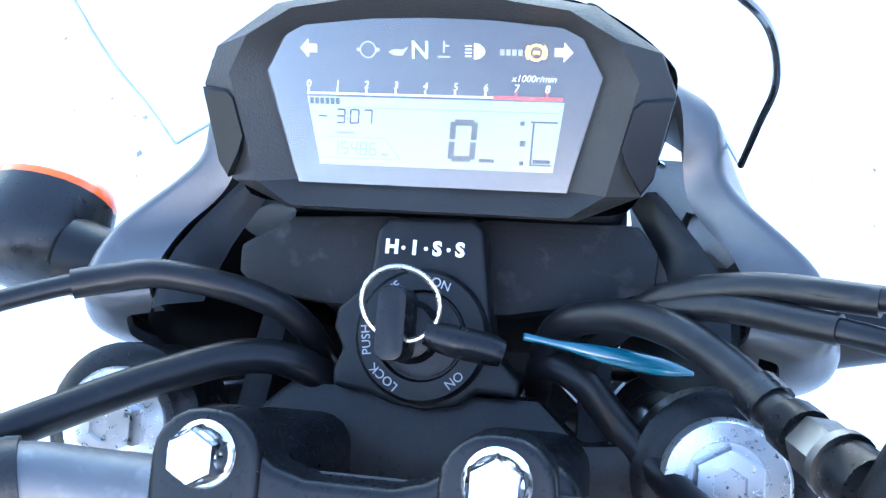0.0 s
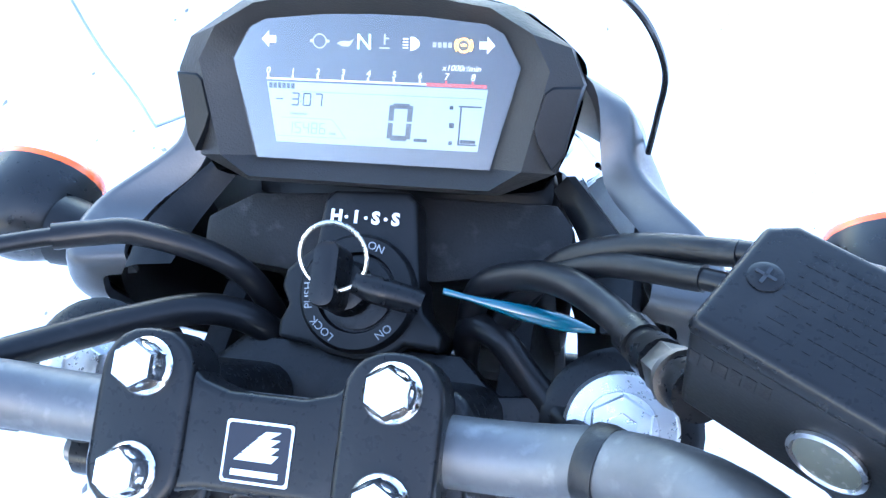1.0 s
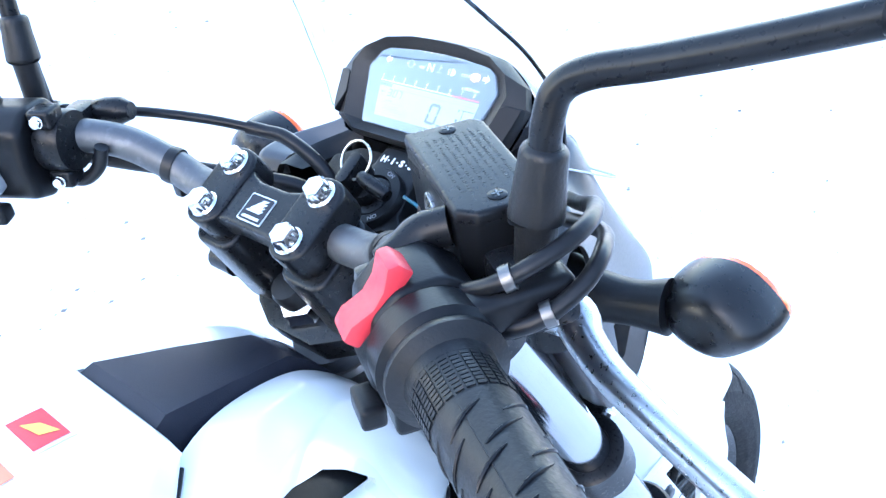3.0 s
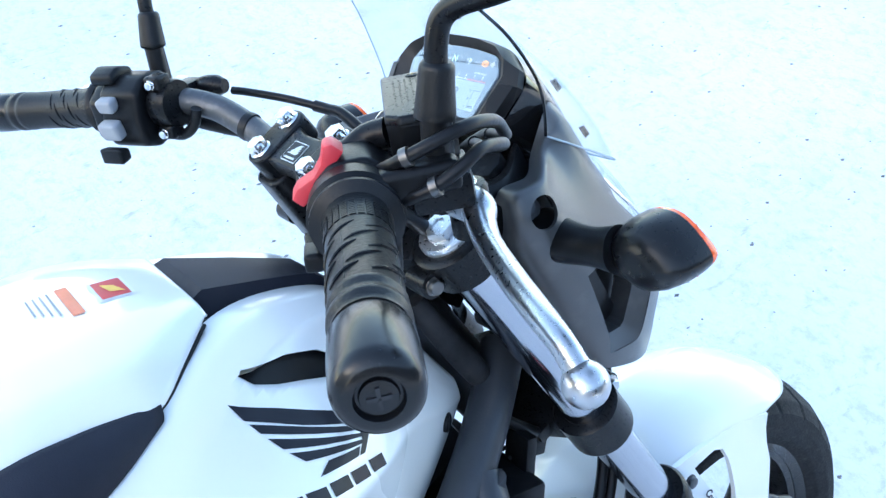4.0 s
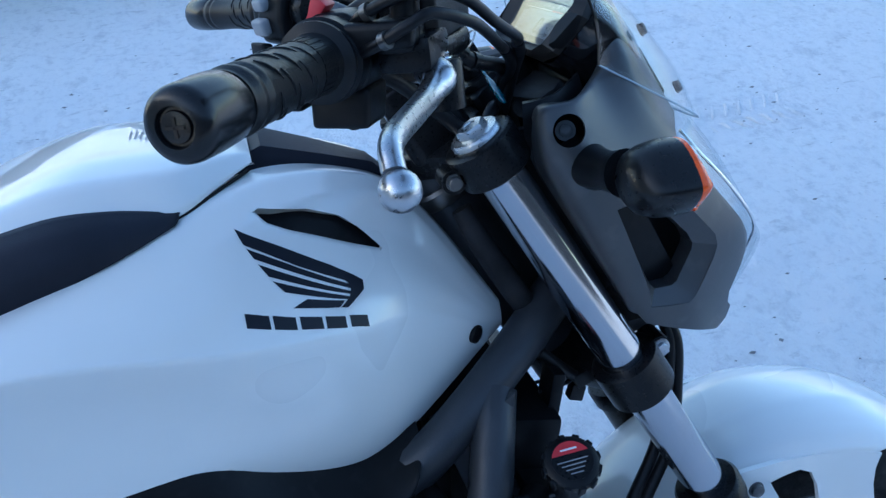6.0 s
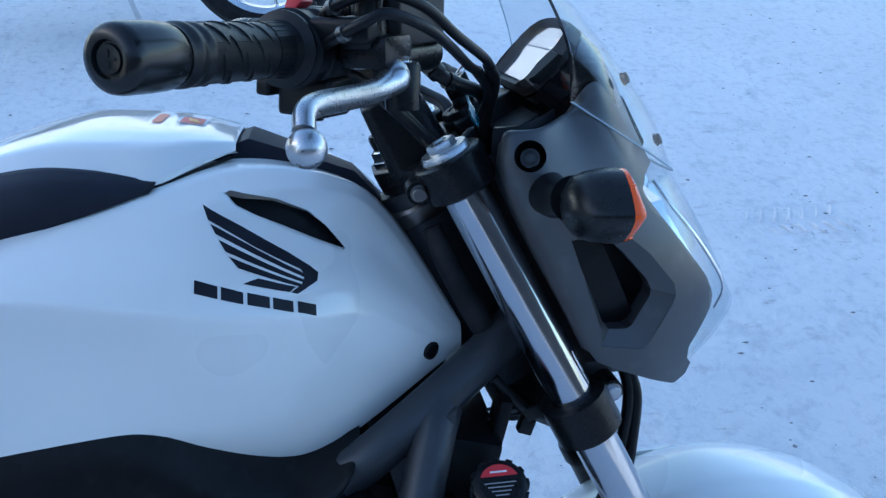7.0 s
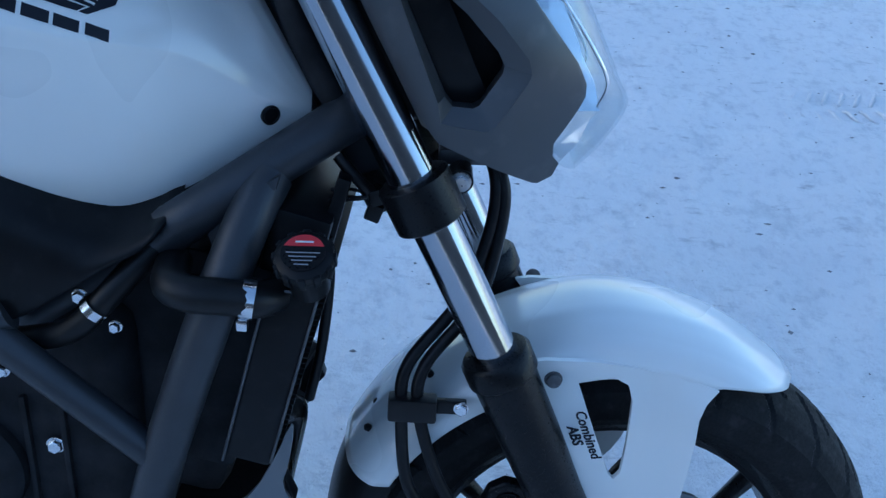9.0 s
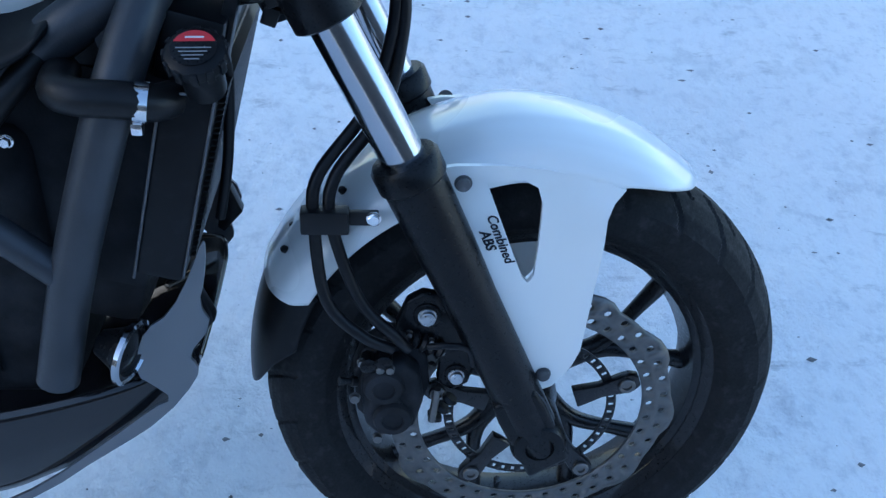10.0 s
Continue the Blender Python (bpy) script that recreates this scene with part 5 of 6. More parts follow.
lamp.visible_shadow = False
# the reflector is a stack of flat mirror facets stepping back from the lens
bm = bmesh.new()
grid = []
for k, r in enumerate(rows):
    grid.append([bm.verts.new((x * 0.9, y - (0.012, 0.034)[(k + j) % 2] - 0.012 * (1 - abs(x) / 0.1), z - 0.004)) for j, (x, y, z) in enumerate(r)])
for a, b in zip(grid, grid[1:]):
    for j in range(len(a) - 1):
        bm.faces.new((a[j], a[j + 1], b[j + 1], b[j]))
bmesh.ops.triangulate(bm, faces=bm.faces[:])
part("reflector", bm, ZINC, lamp, "bright metal reflector", sharp=5)
for side in (1, -1):
    edge = [Vector((x * side * 0.99, y - 0.004, z)) for x, y, z in EDGE[:5]]
    part("lens_gasket", tube(bmesh.new(), edge, 0.0016, 8, 4), GLOSS, lamp, "black rubber gasket")
    edge = [Vector((x * side * 0.8, y + 0.022, z)) for x, y, z in EDGE[:6]]
    part("lens_flute", tube(bmesh.new(), edge, 0.0016, 8, 4), ZINC, lamp)
bm = bmesh.new()
prism(bm, [(-0.075, -0.215), (0.075, -0.215), (0.068, -0.13), (0.056, -0.118), (-0.056, -0.118), (-0.068, -0.13)], (0, 0, 0.792), (1, 0, 0), (0, 1, 0), (0, 0, 1), 0.014, 0.004)
part("chin", bm, GREY, bike, "grey chin below the headlight")
bm = bmesh.new()
prism(bm, [(-0.262, 0.99), (-0.2, 0.99), (-0.17, 0.95), (-0.15, 0.87), (-0.17, 0.815), (-0.22, 0.84)], (-0.075, 0, 0), (0, 1, 0), (0, 0, 1), RIGHT, 0.15, 0.01)
part("lamp_shell", bm, BLACK, bike)

for side in (1, -1):
    bm = prism(bmesh.new(), [(-0.345, 1.0), (-0.29, 1.0), (-0.222, 0.85), (-0.24, 0.828), (-0.275, 0.86)], (0.058 * side, 0, 0), (0, 1, 0), (0, 0, 1), RIGHT * side, 0.012, 0.003)
    part("headlight_stay", bm, GRIME, bike, "black headlight stay behind the fork")
    bm = prism(bmesh.new(), [(-0.205, 1.06), (-0.18, 1.045), (-0.158, 1.005), (-0.162, 0.99), (-0.185, 1.0)], (0.04 * side, 0, 0), (0, 1, 0), (0, 0, 1), RIGHT * side, 0.006, 0.002)
    part("screen_stay", bm, BLACK, bike, "black screen stay")

# ---- windscreen: flat flanks at its foot, rounder towards the top
rows = []
QS = [0.0, 0.3, 0.6, 0.8, 0.91, 0.97, 1.0]
QS = [-q for q in QS[:0:-1]] + QS
for half, y0, yc, z0, zc, e, g in ((0.1065, -0.2465, -0.129, 1.05, 0.976, 3, 0.36), (0.1085, -0.247, -0.147, 1.072, 1.02, 2.8, 0.5), (0.109, -0.2515, -0.175, 1.096, 1.065, 2.5, 0.75), (0.1, -0.264, -0.211, 1.128, 1.11, 2.1, 1), (0.085, -0.28, -0.245, 1.155, 1.15, 2, 1), (0.06, -0.295, -0.278, 1.185, 1.185, 2, 1)):
    rows.append([(0.0035 + half * q, y0 + (yc - y0) * (1 - abs(q) ** e) ** g, z0 + (zc - z0) * (1 - abs(q) ** e) ** g) for q in QS])
bm = patch(bmesh.new(), rows, 5, 4)
screen = thick(part("windscreen", bm, CLEAR, bike, "small clear plastic windscreen", sharp=60), 0.0014)
screen.visible_shadow = False
for side in (-1, 1):
    edge = [r[-1 if side > 0 else 0] for r in rows]
    part("screen_edge", tube(bmesh.new(), edge, 0.0013 if side > 0 else 0.0006, 8, 5), GLOSS if side > 0 else EDGEGLINT, screen, "black edge trim" if side > 0 else "clear edge of the screen with its highlight painted pale")
    for x, y, z in ((0.043, -0.147, 1.005), (0.055, -0.185, 1.061)):
        bm = hexbolt(bmesh.new(), (x * side, y, z), (0.5 * side, 0.75, 0.45), 0.005, 0.005, 1.2, True)
        part("screen_bolt", bm, SATIN, screen)

# highlight on the screen's lower edge, put in as a pale line
part("screen_foot", tube(bmesh.new(), rows[0], 0.0008, 8, 4), EDGEGLINT, screen, "lower edge of the clear screen with its highlight painted pale")

# ---- turn signals
for side in (1, -1):
    def sp(x, y, z):
        bent = 0.034 * min(1.0, max(0.0, (x - 0.115) / 0.06)) if side < 0 else 0.0      # the left one is pushed in on its stalk
        return Vector(((x - bent) * side, y - bent * 0.1, z + bent * 0.3))
    bm = bmesh.new()
    tube(bm, [sp(0.125, -0.272, 0.983), sp(0.15, -0.272, 0.984), sp(0.175, -0.27, 0.987), sp(0.195, -0.267, 0.99)], [0.021, 0.0165, 0.0145, 0.0175], 20, 5)
    signal = part("turn_signal", bm, BLACK, bike, "black turn signal with an amber lens")
    def pod(y, k, kz=1.0):
        """One cross-section of the lamp's pod, pointed at its outer end."""
        return [sp(0.221 + 0.0345 * k * math.cos(a), y, 0.9905 + 0.0265 * k * kz * math.sin(a) * (1 - 0.45 * max(0.0, math.cos(a)) ** 2)) for a in (2 * math.pi * j / 28 for j in range(28))]
    bm = bmesh.new()
    skin(bm, [[bm.verts.new(p) for p in pod(y, k)] for y, k in ((-0.2805, 0.25), (-0.279, 0.5), (-0.273, 0.79), (-0.264, 0.93), (-0.252, 1.0), (-0.2415, 0.99))])
    part("signal_body", bm, SIGNALBLACK, signal)
    bm = bmesh.new()
    skin(bm, [[bm.verts.new(p) for p in pod(y, k, kz)] for y, k, kz in ((-0.2413, 0.985, 1), (-0.2378, 0.975, 1), (-0.2345, 0.94, 0.85), (-0.232, 0.87, 0.55), (-0.231, 0.78, 0.35), (-0.2306, 0.6, 0.2))])
    part("amber_lens", bm, ORANGE, signal, "amber plastic lens", sharp=30)
    bm = bmesh.new()
    for j in range(9):
        z = 0.9715 + 0.0046 * j
        tube(bm, [sp(0.2475 - 0.0006 * abs(j - 4) ** 2, -0.2365, z), sp(0.2495 - 0.0006 * abs(j - 4) ** 2, -0.2395, z)], 0.0009, 6, 1)
    tagged(part("lens_ribs", bm, ORANGE, signal), kind="stuff")
    bm = disc_screw(bmesh.new(), sp(0.15, -0.284, 0.985), (0, -1, 0.2), 0.0045, 0.002)
    part("signal_screw", bm, SATIN, signal)

# ---- front mudguard
def crown(x, drop, a0, a1, n=13):
    """One lengthwise line of the mudguard, drop metres inside its crown."""
    out = []
    for i in range(n):
        a = a0 + (a1 - a0) * i / (n - 1)
        r = float(np.interp(a, (58, 64, 75, 97, 129, 150), (0.315, 0.319, 0.331, 0.349, 0.345, 0.338))) - drop
        out.append((x, AX.y + r * math.cos(radians(a)), AX.z + r * math.sin(radians(a))))
    return out


HALF = ((0.03, 0.0018, 61, 151), (0.055, 0.0085, 63, 151), (0.077, 0.019, 69, 150), (0.087, 0.033, 78, 149), (0.088, 0.048, 82, 147))
rows = [crown(-x, d, a0, a1) for x, d, a0, a1 in reversed(HALF)] + [crown(0, 0, 60, 151)] + [crown(*q) for q in HALF]
fender = thick(part("front_mudguard", folded(bmesh.new(), list(zip(*rows)), (0.3, 0.4, 0.3, 0.2, 0.5, 0.2, 0.3, 0.4, 0.3), 4, 4), WHITE, bike, "glossy white front mudguard with side legs", sharp=60), 0.003)
LEG = [(-0.121, 0.612), (-0.105, 0.615), (-0.059, 0.616), (-0.02, 0.612), (0.02, 0.604), (0.06, 0.592), (0.049, 0.58), (0.043, 0.565), (0.04, 0.5), (0.035, 0.413), (0.029, 0.395), (0.02, 0.378), (0.01, 0.366), (-0.002, 0.361), (-0.0125, 0.364), (-0.0185, 0.374), (-0.039, 0.435), (-0.077, 0.517), (-0.109, 0.596)]
HOLE = [(-0.075, 0.6), (-0.04, 0.602), (-0.026, 0.595), (-0.021, 0.58), (-0.0235, 0.505), (-0.029, 0.497), (-0.035, 0.504)]
for side in (1, -1):
    bm = bmesh.new()
    prism(bm, LEG, (0, 0, 0), (0, 1, 0), (0, 0, 1), RIGHT, 0.006)
    bmesh.ops.triangulate(bm, faces=bm.faces[:])
    bmesh.ops.subdivide_edges(bm, edges=[e for e in bm.edges if e.calc_length() > 0.03], cuts=2)
    bmesh.ops.triangulate(bm, faces=bm.faces[:])
    for q in bm.verts:
        # the leg lies on the fork at its rear and melts into the mudguard ahead and above
        a, b = min(1, max(0, (q.co.y + 0.06) / 0.11)), min(1, max(0, (q.co.z - 0.54) / 0.06))
        q.co.x = side * (q.co.x + 0.1 - (0.0165 + 0.0035 * a) * b ** 1.5)
    leg = part("mudguard_leg", bm, WHITE, fender, "white mudguard side leg with an opening", sharp=50)
    cut = prism(bmesh.new(), HOLE, (0.06 * side, 0, 0), (0, 1, 0), (0, 0, 1), RIGHT * side, 0.08, 0.002)
    carve(leg, cut)
    for y, z in ((-0.099, 0.606), (-0.001, 0.383)):
        bm = hexbolt(bmesh.new(), (0.106 * side, y, z), RIGHT * side, 0.0065, 0.006, 1.3, True)
        part("mudguard_bolt", bm, BAR, fender, "bright socket bolt")
LD = Vector((0, 0.4, -0.92)).normalized()
lettering("leg_word", "Combined", 0.0135, Vector((0.1062, -0.0602, 0.5475)), LD, Vector((0, 0.92, 0.4)), DECAL, fender, 0.0002, 0.25, bold=0.0003)
lettering("leg_word", "ABS", 0.0135, Vector((0.1062, -0.0724, 0.546)), LD, Vector((0, 0.92, 0.4)), DECAL, fender, 0.0002, 0.25, bold=0.0004)
def flap(x, drop, a1):
    return [(x, AX.y + r * math.cos(radians(a)), AX.z + r * math.sin(radians(a))) for a, r in ((a, 0.339 - drop - 0.018 * (a - 146) / 30) for a in np.linspace(146, a1, 7))]


rows = [flap(x, d, a1) for x, d, a1 in ((-0.081, 0.055, 160), (-0.077, 0.032, 166), (-0.058, 0.015, 173), (-0.03, 0.006, 175.5), (0, 0.004, 176), (0.03, 0.006, 175.5), (0.058, 0.015, 173), (0.077, 0.032, 166), (0.081, 0.055, 160))]
thick(part("mud_flap", patch(bmesh.new(), rows, 4, 3), BLACK, bike, "black plastic mud flap"), 0.003)

# ---- brake caliper and front hoses
bm = bmesh.new()
prism(bm, [(-0.19, 0.4), (-0.2, 0.372), (-0.196, 0.318), (-0.178, 0.296), (-0.15, 0.298), (-0.13, 0.312), (-0.118, 0.352), (-0.122, 0.392), (-0.14, 0.412), (-0.165, 0.418)], (0.056, 0, 0), (0, 1, 0), (0, 0, 1), RIGHT, 0.03, 0.005, 3)
prism(bm, [(-0.186, 0.396), (-0.192, 0.37), (-0.188, 0.322), (-0.172, 0.304), (-0.15, 0.304), (-0.134, 0.318), (-0.126, 0.352), (-0.13, 0.386), (-0.146, 0.402)], (0.084, 0, 0), (0, 1, 0), (0, 0, 1), RIGHT, 0.03, 0.009, 3)
caliper = part("brake_caliper", bm, GRIME, bike, "grimy black brake caliper with its bracket")
bm = bmesh.new()
for y, z in ((-0.168, 0.374), (-0.158, 0.332)):
    lathe(bm, [(0.021, -0.012), (0.0215, 0.004), (0.019, 0.008), (0.012, 0.009), (0.011, 0.006), (0.002, 0.006)], (0.112, y, z), RIGHT, 26)
part("piston_housing", bm, GRIME, caliper)
bm = bmesh.new()
prism(bm, [(-0.158, 0.415), (-0.156, 0.44), (-0.146, 0.468), (-0.13, 0.478), (-0.112, 0.474), (-0.1, 0.45), (-0.078, 0.428), (-0.072, 0.39), (-0.078, 0.362), (-0.096, 0.352), (-0.112, 0.364), (-0.11, 0.392), (-0.126, 0.412)], (0.082, 0, 0), (0, 1, 0), (0, 0, 1), RIGHT, 0.014, 0.004, 3)
part("caliper_bracket", bm, SATIN, caliper, "black caliper bracket bolted to the fork leg")
for y, z, r in ((-0.1252, 0.452, 0.0105), (-0.0918, 0.3753, 0.0095)):
    bm = lathe(bmesh.new(), [(r * 1.35, -0.006), (r * 1.35, 0.002), (r * 1.2, 0.003)], (0.096, y, z), RIGHT, 24)
    part("bracket_boss", bm, SATIN, caliper)
    part("caliper_bolt", hexbolt(bmesh.new(), (0.098, y, z), RIGHT, r * 0.75, 0.008, 1.25, True), LEVER, caliper, "dull steel bolt")
for x, y, z, r in ((0.114, -0.1621, 0.3982, 0.0042), (0.112, -0.172, 0.3975, 0.0045), (0.11, -0.1909, 0.4044, 0.004), (0.112, -0.1979, 0.3596, 0.005), (0.108, -0.1738, 0.2997, 0.0048), (0.1, -0.143, 0.433, 0.0032), (0.1, -0.108, 0.41, 0.003), (0.1, -0.12, 0.424, 0.0028)):
    part("caliper_pin", hexbolt(bmesh.new(), (x, y, z), RIGHT, r, 0.006, 1.25, True), DISC, caliper, "dull steel pin")
# slider boots, pad pin and bleed screw
bm = bmesh.new()
for k in range(4):
    lathe(bm, [(0.0075, 0), (0.0105, 0.0035), (0.0075, 0.007)], (0.1, -0.14 + 0.0085 * k, 0.425 - 0.004 * k), (0, 1, -0.47), 16)
part("slider_boot", bm, RUBBER, caliper, "ribbed rubber slider boot")
bm = bmesh.new()
for k in range(3):
    lathe(bm, [(0.007, 0), (0.0095, 0.0035), (0.007, 0.007)], (0.1, -0.114 + 0.0075 * k, 0.318 + 0.012 * k), (0, 0.53, 0.85), 16)
part("slider_boot", bm, RUBBER, caliper)
bm = tube(bmesh.new(), [(0.108, -0.116, 0.322), (0.11, -0.114, 0.345), (0.108, -0.112, 0.365)], 0.0042, 10, 3)
part("pad_pin", bm, DISC, caliper, "dull steel pad pin")
bm = lathe(bmesh.new(), [(0.0055, 0), (0.0055, 0.006), (0.0035, 0.007), (0.0035, 0.014), (0.0045, 0.0145), (0.0045, 0.02)], (0.1, -0.196, 0.37), (0.3, -0.9, 0.3), 12)
part("bleed_screw", bm, RUBBER, caliper)
bm = box(bmesh.new(), (0.1145, -0.1555, 0.352), (0.003, 0.012, 0.034), (1, 0, 0), (0, 0.86, 0.5), 0.001)
part("raised_mark", bm, SATIN, caliper)
bm = bmesh.new()
lathe(bm, [(0.0035, 0), (0.0035, 0.018), (0.005, 0.018), (0.005, 0.026)], (0.0, -0.015, 0.098), (0.15, 0, 1), 10)
part("valve_stem", bm, ZINC, wheel, "bright tyre valve")
for d in (0.0, 0.016):
    hose("front_brake_hose", [(0.02, -0.21, 0.8), (0.035, -0.175, 0.795), (0.05, -0.162 + d * 0.4, 0.768), (0.056, -0.166 + d * 0.6, 0.72), (0.07, -0.188 + d, 0.66), (0.092, -0.231 + d, 0.605), (0.102, -0.235 + d, 0.56), (0.11, -0.225 + d * 2, 0.48), (0.115, -0.19 + d * 2, 0.44), (0.11, -0.16 + d, 0.42)], 0.006, "black front brake hose")
bm = box(bmesh.new(), (0.103, -0.225, 0.565), (0.018, 0.045, 0.024), bevel=0.003)
box(bm, (0.098, -0.195, 0.565), (0.008, 0.04, 0.014), bevel=0.002)
part("hose_clip", bm, RUBBER, bike)
part("hose_clip_bolt", hexbolt(bmesh.new(), (0.103, -0.18, 0.567), RIGHT, 0.006, 0.006, 1.2), ZINC, bike)

# ---- tank cover and side panels
def station(y, pts):
    return [(x, y, z) for x, z in pts]


# each station runs from the top inner edge over the shoulder, the vent ledge and the crease to the lower edge
SIDE = [station(-0.327, [(0.044, 0.84), (0.046, 0.836), (0.047, 0.832), (0.048, 0.829), (0.048, 0.826), (0.048, 0.823), (0.047, 0.82), (0.045, 0.817)]),
        station(-0.352, [(0.04, 0.884), (0.05, 0.88), (0.059, 0.868), (0.066, 0.853), (0.068, 0.842), (0.067, 0.832), (0.065, 0.82), (0.06, 0.806)]),
        station(-0.382, [(0.038, 0.939), (0.05, 0.937), (0.06, 0.926), (0.075, 0.9), (0.088, 0.879), (0.091, 0.858), (0.084, 0.82), (0.073, 0.788)]),
        station(-0.412, [(0.026, 0.969), (0.047, 0.972), (0.063, 0.965), (0.079, 0.935), (0.105, 0.908), (0.114, 0.882), (0.104, 0.825), (0.086, 0.772)]),
        station(-0.435, [(0.03, 0.979), (0.052, 0.982), (0.071, 0.973), (0.089, 0.938), (0.124, 0.91), (0.135, 0.888), (0.12, 0.82), (0.095, 0.76)]),
        station(-0.475, [(0.038, 0.995), (0.064, 0.997), (0.088, 0.984), (0.107, 0.958), (0.15, 0.924), (0.164, 0.897), (0.138, 0.82), (0.104, 0.743)]),
        station(-0.53, [(0.06, 1.005), (0.092, 1.0), (0.119, 0.982), (0.135, 0.967), (0.176, 0.934), (0.191, 0.912), (0.158, 0.85), (0.123, 0.765)]),
        station(-0.585, [(0.122, 0.996), (0.142, 0.984), (0.165, 0.964), (0.18, 0.951), (0.193, 0.938), (0.203, 0.924), (0.166, 0.868), (0.142, 0.8)]),
        station(-0.66, [(0.15, 0.972), (0.165, 0.966), (0.178, 0.961), (0.19, 0.955), (0.199, 0.95), (0.21, 0.941), (0.168, 0.876), (0.146, 0.795)]),
        station(-0.75, [(0.16, 0.955), (0.172, 0.953), (0.184, 0.95), (0.194, 0.947), (0.2, 0.944), (0.209, 0.938), (0.168, 0.87), (0.146, 0.78)]),
        station(-0.88, [(0.15, 0.93), (0.162, 0.929), (0.173, 0.927), (0.182, 0.924), (0.187, 0.92), (0.19, 0.914), (0.168, 0.83), (0.15, 0.77)])]
FOLDS = (0.22, 0.1, 0.18, 0.42, 0.08, 0.5)
SKINS = {}
for side in (1, -1):
    bm = folded(bmesh.new(), [[(x * side, y, z) for x, y, z in r] for r in SIDE], FOLDS, 6, 5, 24)
    bm.normal_update()
    SKINS[side] = BVHTree.FromBMesh(bm)
    panel = part("tank_side_panel", bm, WHITE, bike, "glossy white tank side panel with a wing decal", sharp=70)

    def cast(y, z, lift=0.0025):
        """The place on the side panel's skin at this y and z."""
        p, nrm, _, _ = SKINS[side].ray_cast(Vector((0.5 * side, y, z)), Vector((-side, 0, 0)))
        if p is None:
            return Vector((0.1 * side, y, z))
        return p + nrm * (lift if nrm.x * side > 0 else -lift)

    def film(name, outline, mat, label="", lift=0.0024, cuts=3):
        """A thin film that follows the panel."""
        bm = bmesh.new()
        bm.faces.new([bm.verts.new((0, a, b)) for a, b in outline])
        bmesh.ops.triangulate(bm, faces=bm.faces[:])
        bmesh.ops.subdivide_edges(bm, edges=bm.edges[:], cuts=cuts, use_grid_fill=True)
        for q in bm.verts:
            q.co = cast(q.co.y, q.co.z, lift)
        return part(name, bm, mat, panel, label, sharp=70)

    # slot vent: a pocket cut into the panel
    VENT = [(-0.5225, 0.9858), (-0.518, 0.987), (-0.5046, 0.9832), (-0.4831, 0.977), (-0.4592, 0.9648), (-0.446, 0.952), (-0.4302, 0.9327), (-0.4325, 0.9318), (-0.4534, 0.9425), (-0.4797, 0.957), (-0.499, 0.967), (-0.5139, 0.976)]
    cut = bmesh.new()
    prism(cut, VENT, (0.03 * side, 0, 0), (0, 1, 0), (0, 0, 1), RIGHT * side, 0.14)
    carve(panel, cut, 0.004, 0)
    film("vent_floor", [(a + (a + 0.476) * 0.1, b) for a, b in VENT], BLACK, "black vent pocket", -0.006)
    # wing decal: dark feathers on a thin pale border
    for pts in ([(-0.538, 0.979), (-0.516, 0.965), (-0.496, 0.952), (-0.476, 0.939), (-0.461, 0.928), (-0.454, 0.922), (-0.455, 0.917), (-0.47, 0.9125), (-0.475, 0.9147), (-0.462, 0.9195), (-0.4605, 0.922), (-0.464, 0.925), (-0.5, 0.9468), (-0.534, 0.969)],
                [(-0.5325, 0.9665), (-0.5285, 0.9595), (-0.463, 0.9205), (-0.4625, 0.9225)],
                [(-0.5265, 0.956), (-0.521, 0.948), (-0.4655, 0.9185), (-0.4645, 0.9198)],
                [(-0.519, 0.945), (-0.512, 0.937), (-0.468, 0.9165), (-0.467, 0.918)],
                [(-0.509, 0.9275), (-0.498, 0.9285), (-0.471, 0.9172), (-0.476, 0.9152)]):
        film("decal_feather", pts, DECAL)
    for i, w in enumerate((0.0175, 0.017, 0.0175, 0.0165, 0.0155)):
        y0 = -0.5415 + 0.0178 * i
        z0 = 0.9355 - 0.0069 * i
        film("decal_bar", [(y0, z0), (y0 + w - 0.002, z0 - 0.0062), (y0 + w - 0.002, z0 - 0.0138), (y0, z0 - 0.0078)], DECAL)
    bm = bmesh.new()
    c = cast(-0.358, 0.826, 0.002)
    lathe(bm, [(0.0085, -0.006), (0.0085, 0.002), (0.007, 0.0028), (0.0062, 0.0018), (0.001, 0.0016)], c, (side * 0.75, 0.62, -0.1), 22)
    part("panel_screw", bm, BLACK, panel)

bm = bmesh.new()
rows = []
LID_SET = ((-0.516, 0.063, 1.0165, 1.0115), (-0.52, 0.066, 1.019, 1.0105), (-0.545, 0.092, 1.026, 1.0055), (-0.575, 0.118, 1.0305, 0.9985), (-0.61, 0.124, 1.033, 1.0), (-0.66, 0.127, 1.0315, 1.004), (-0.74, 0.132, 1.008, 0.985), (-0.82, 0.13, 0.966, 0.938), (-0.9, 0.12, 0.928, 0.9))
for y, hw, zc, ze in LID_SET:
    rows.append([(hw * q + 0.003, y, ze + (zc - ze) * k) for q, k in ((-1, -0.12), (-0.99, 0.06), (-0.82, 0.76), (-0.5, 0.95), (0, 1), (0.5, 0.95), (0.82, 0.76), (0.99, 0.06), (1, -0.12))])
tanklid = thick(part("tank_cover", folded(bmesh.new(), rows, (0.2, 0.22, 0.3, 0.45, 0.3, 0.22, 0.2), 5, 4), WHITE, bike, "glossy white tank cover with warning stickers", sharp=70), 0.004)
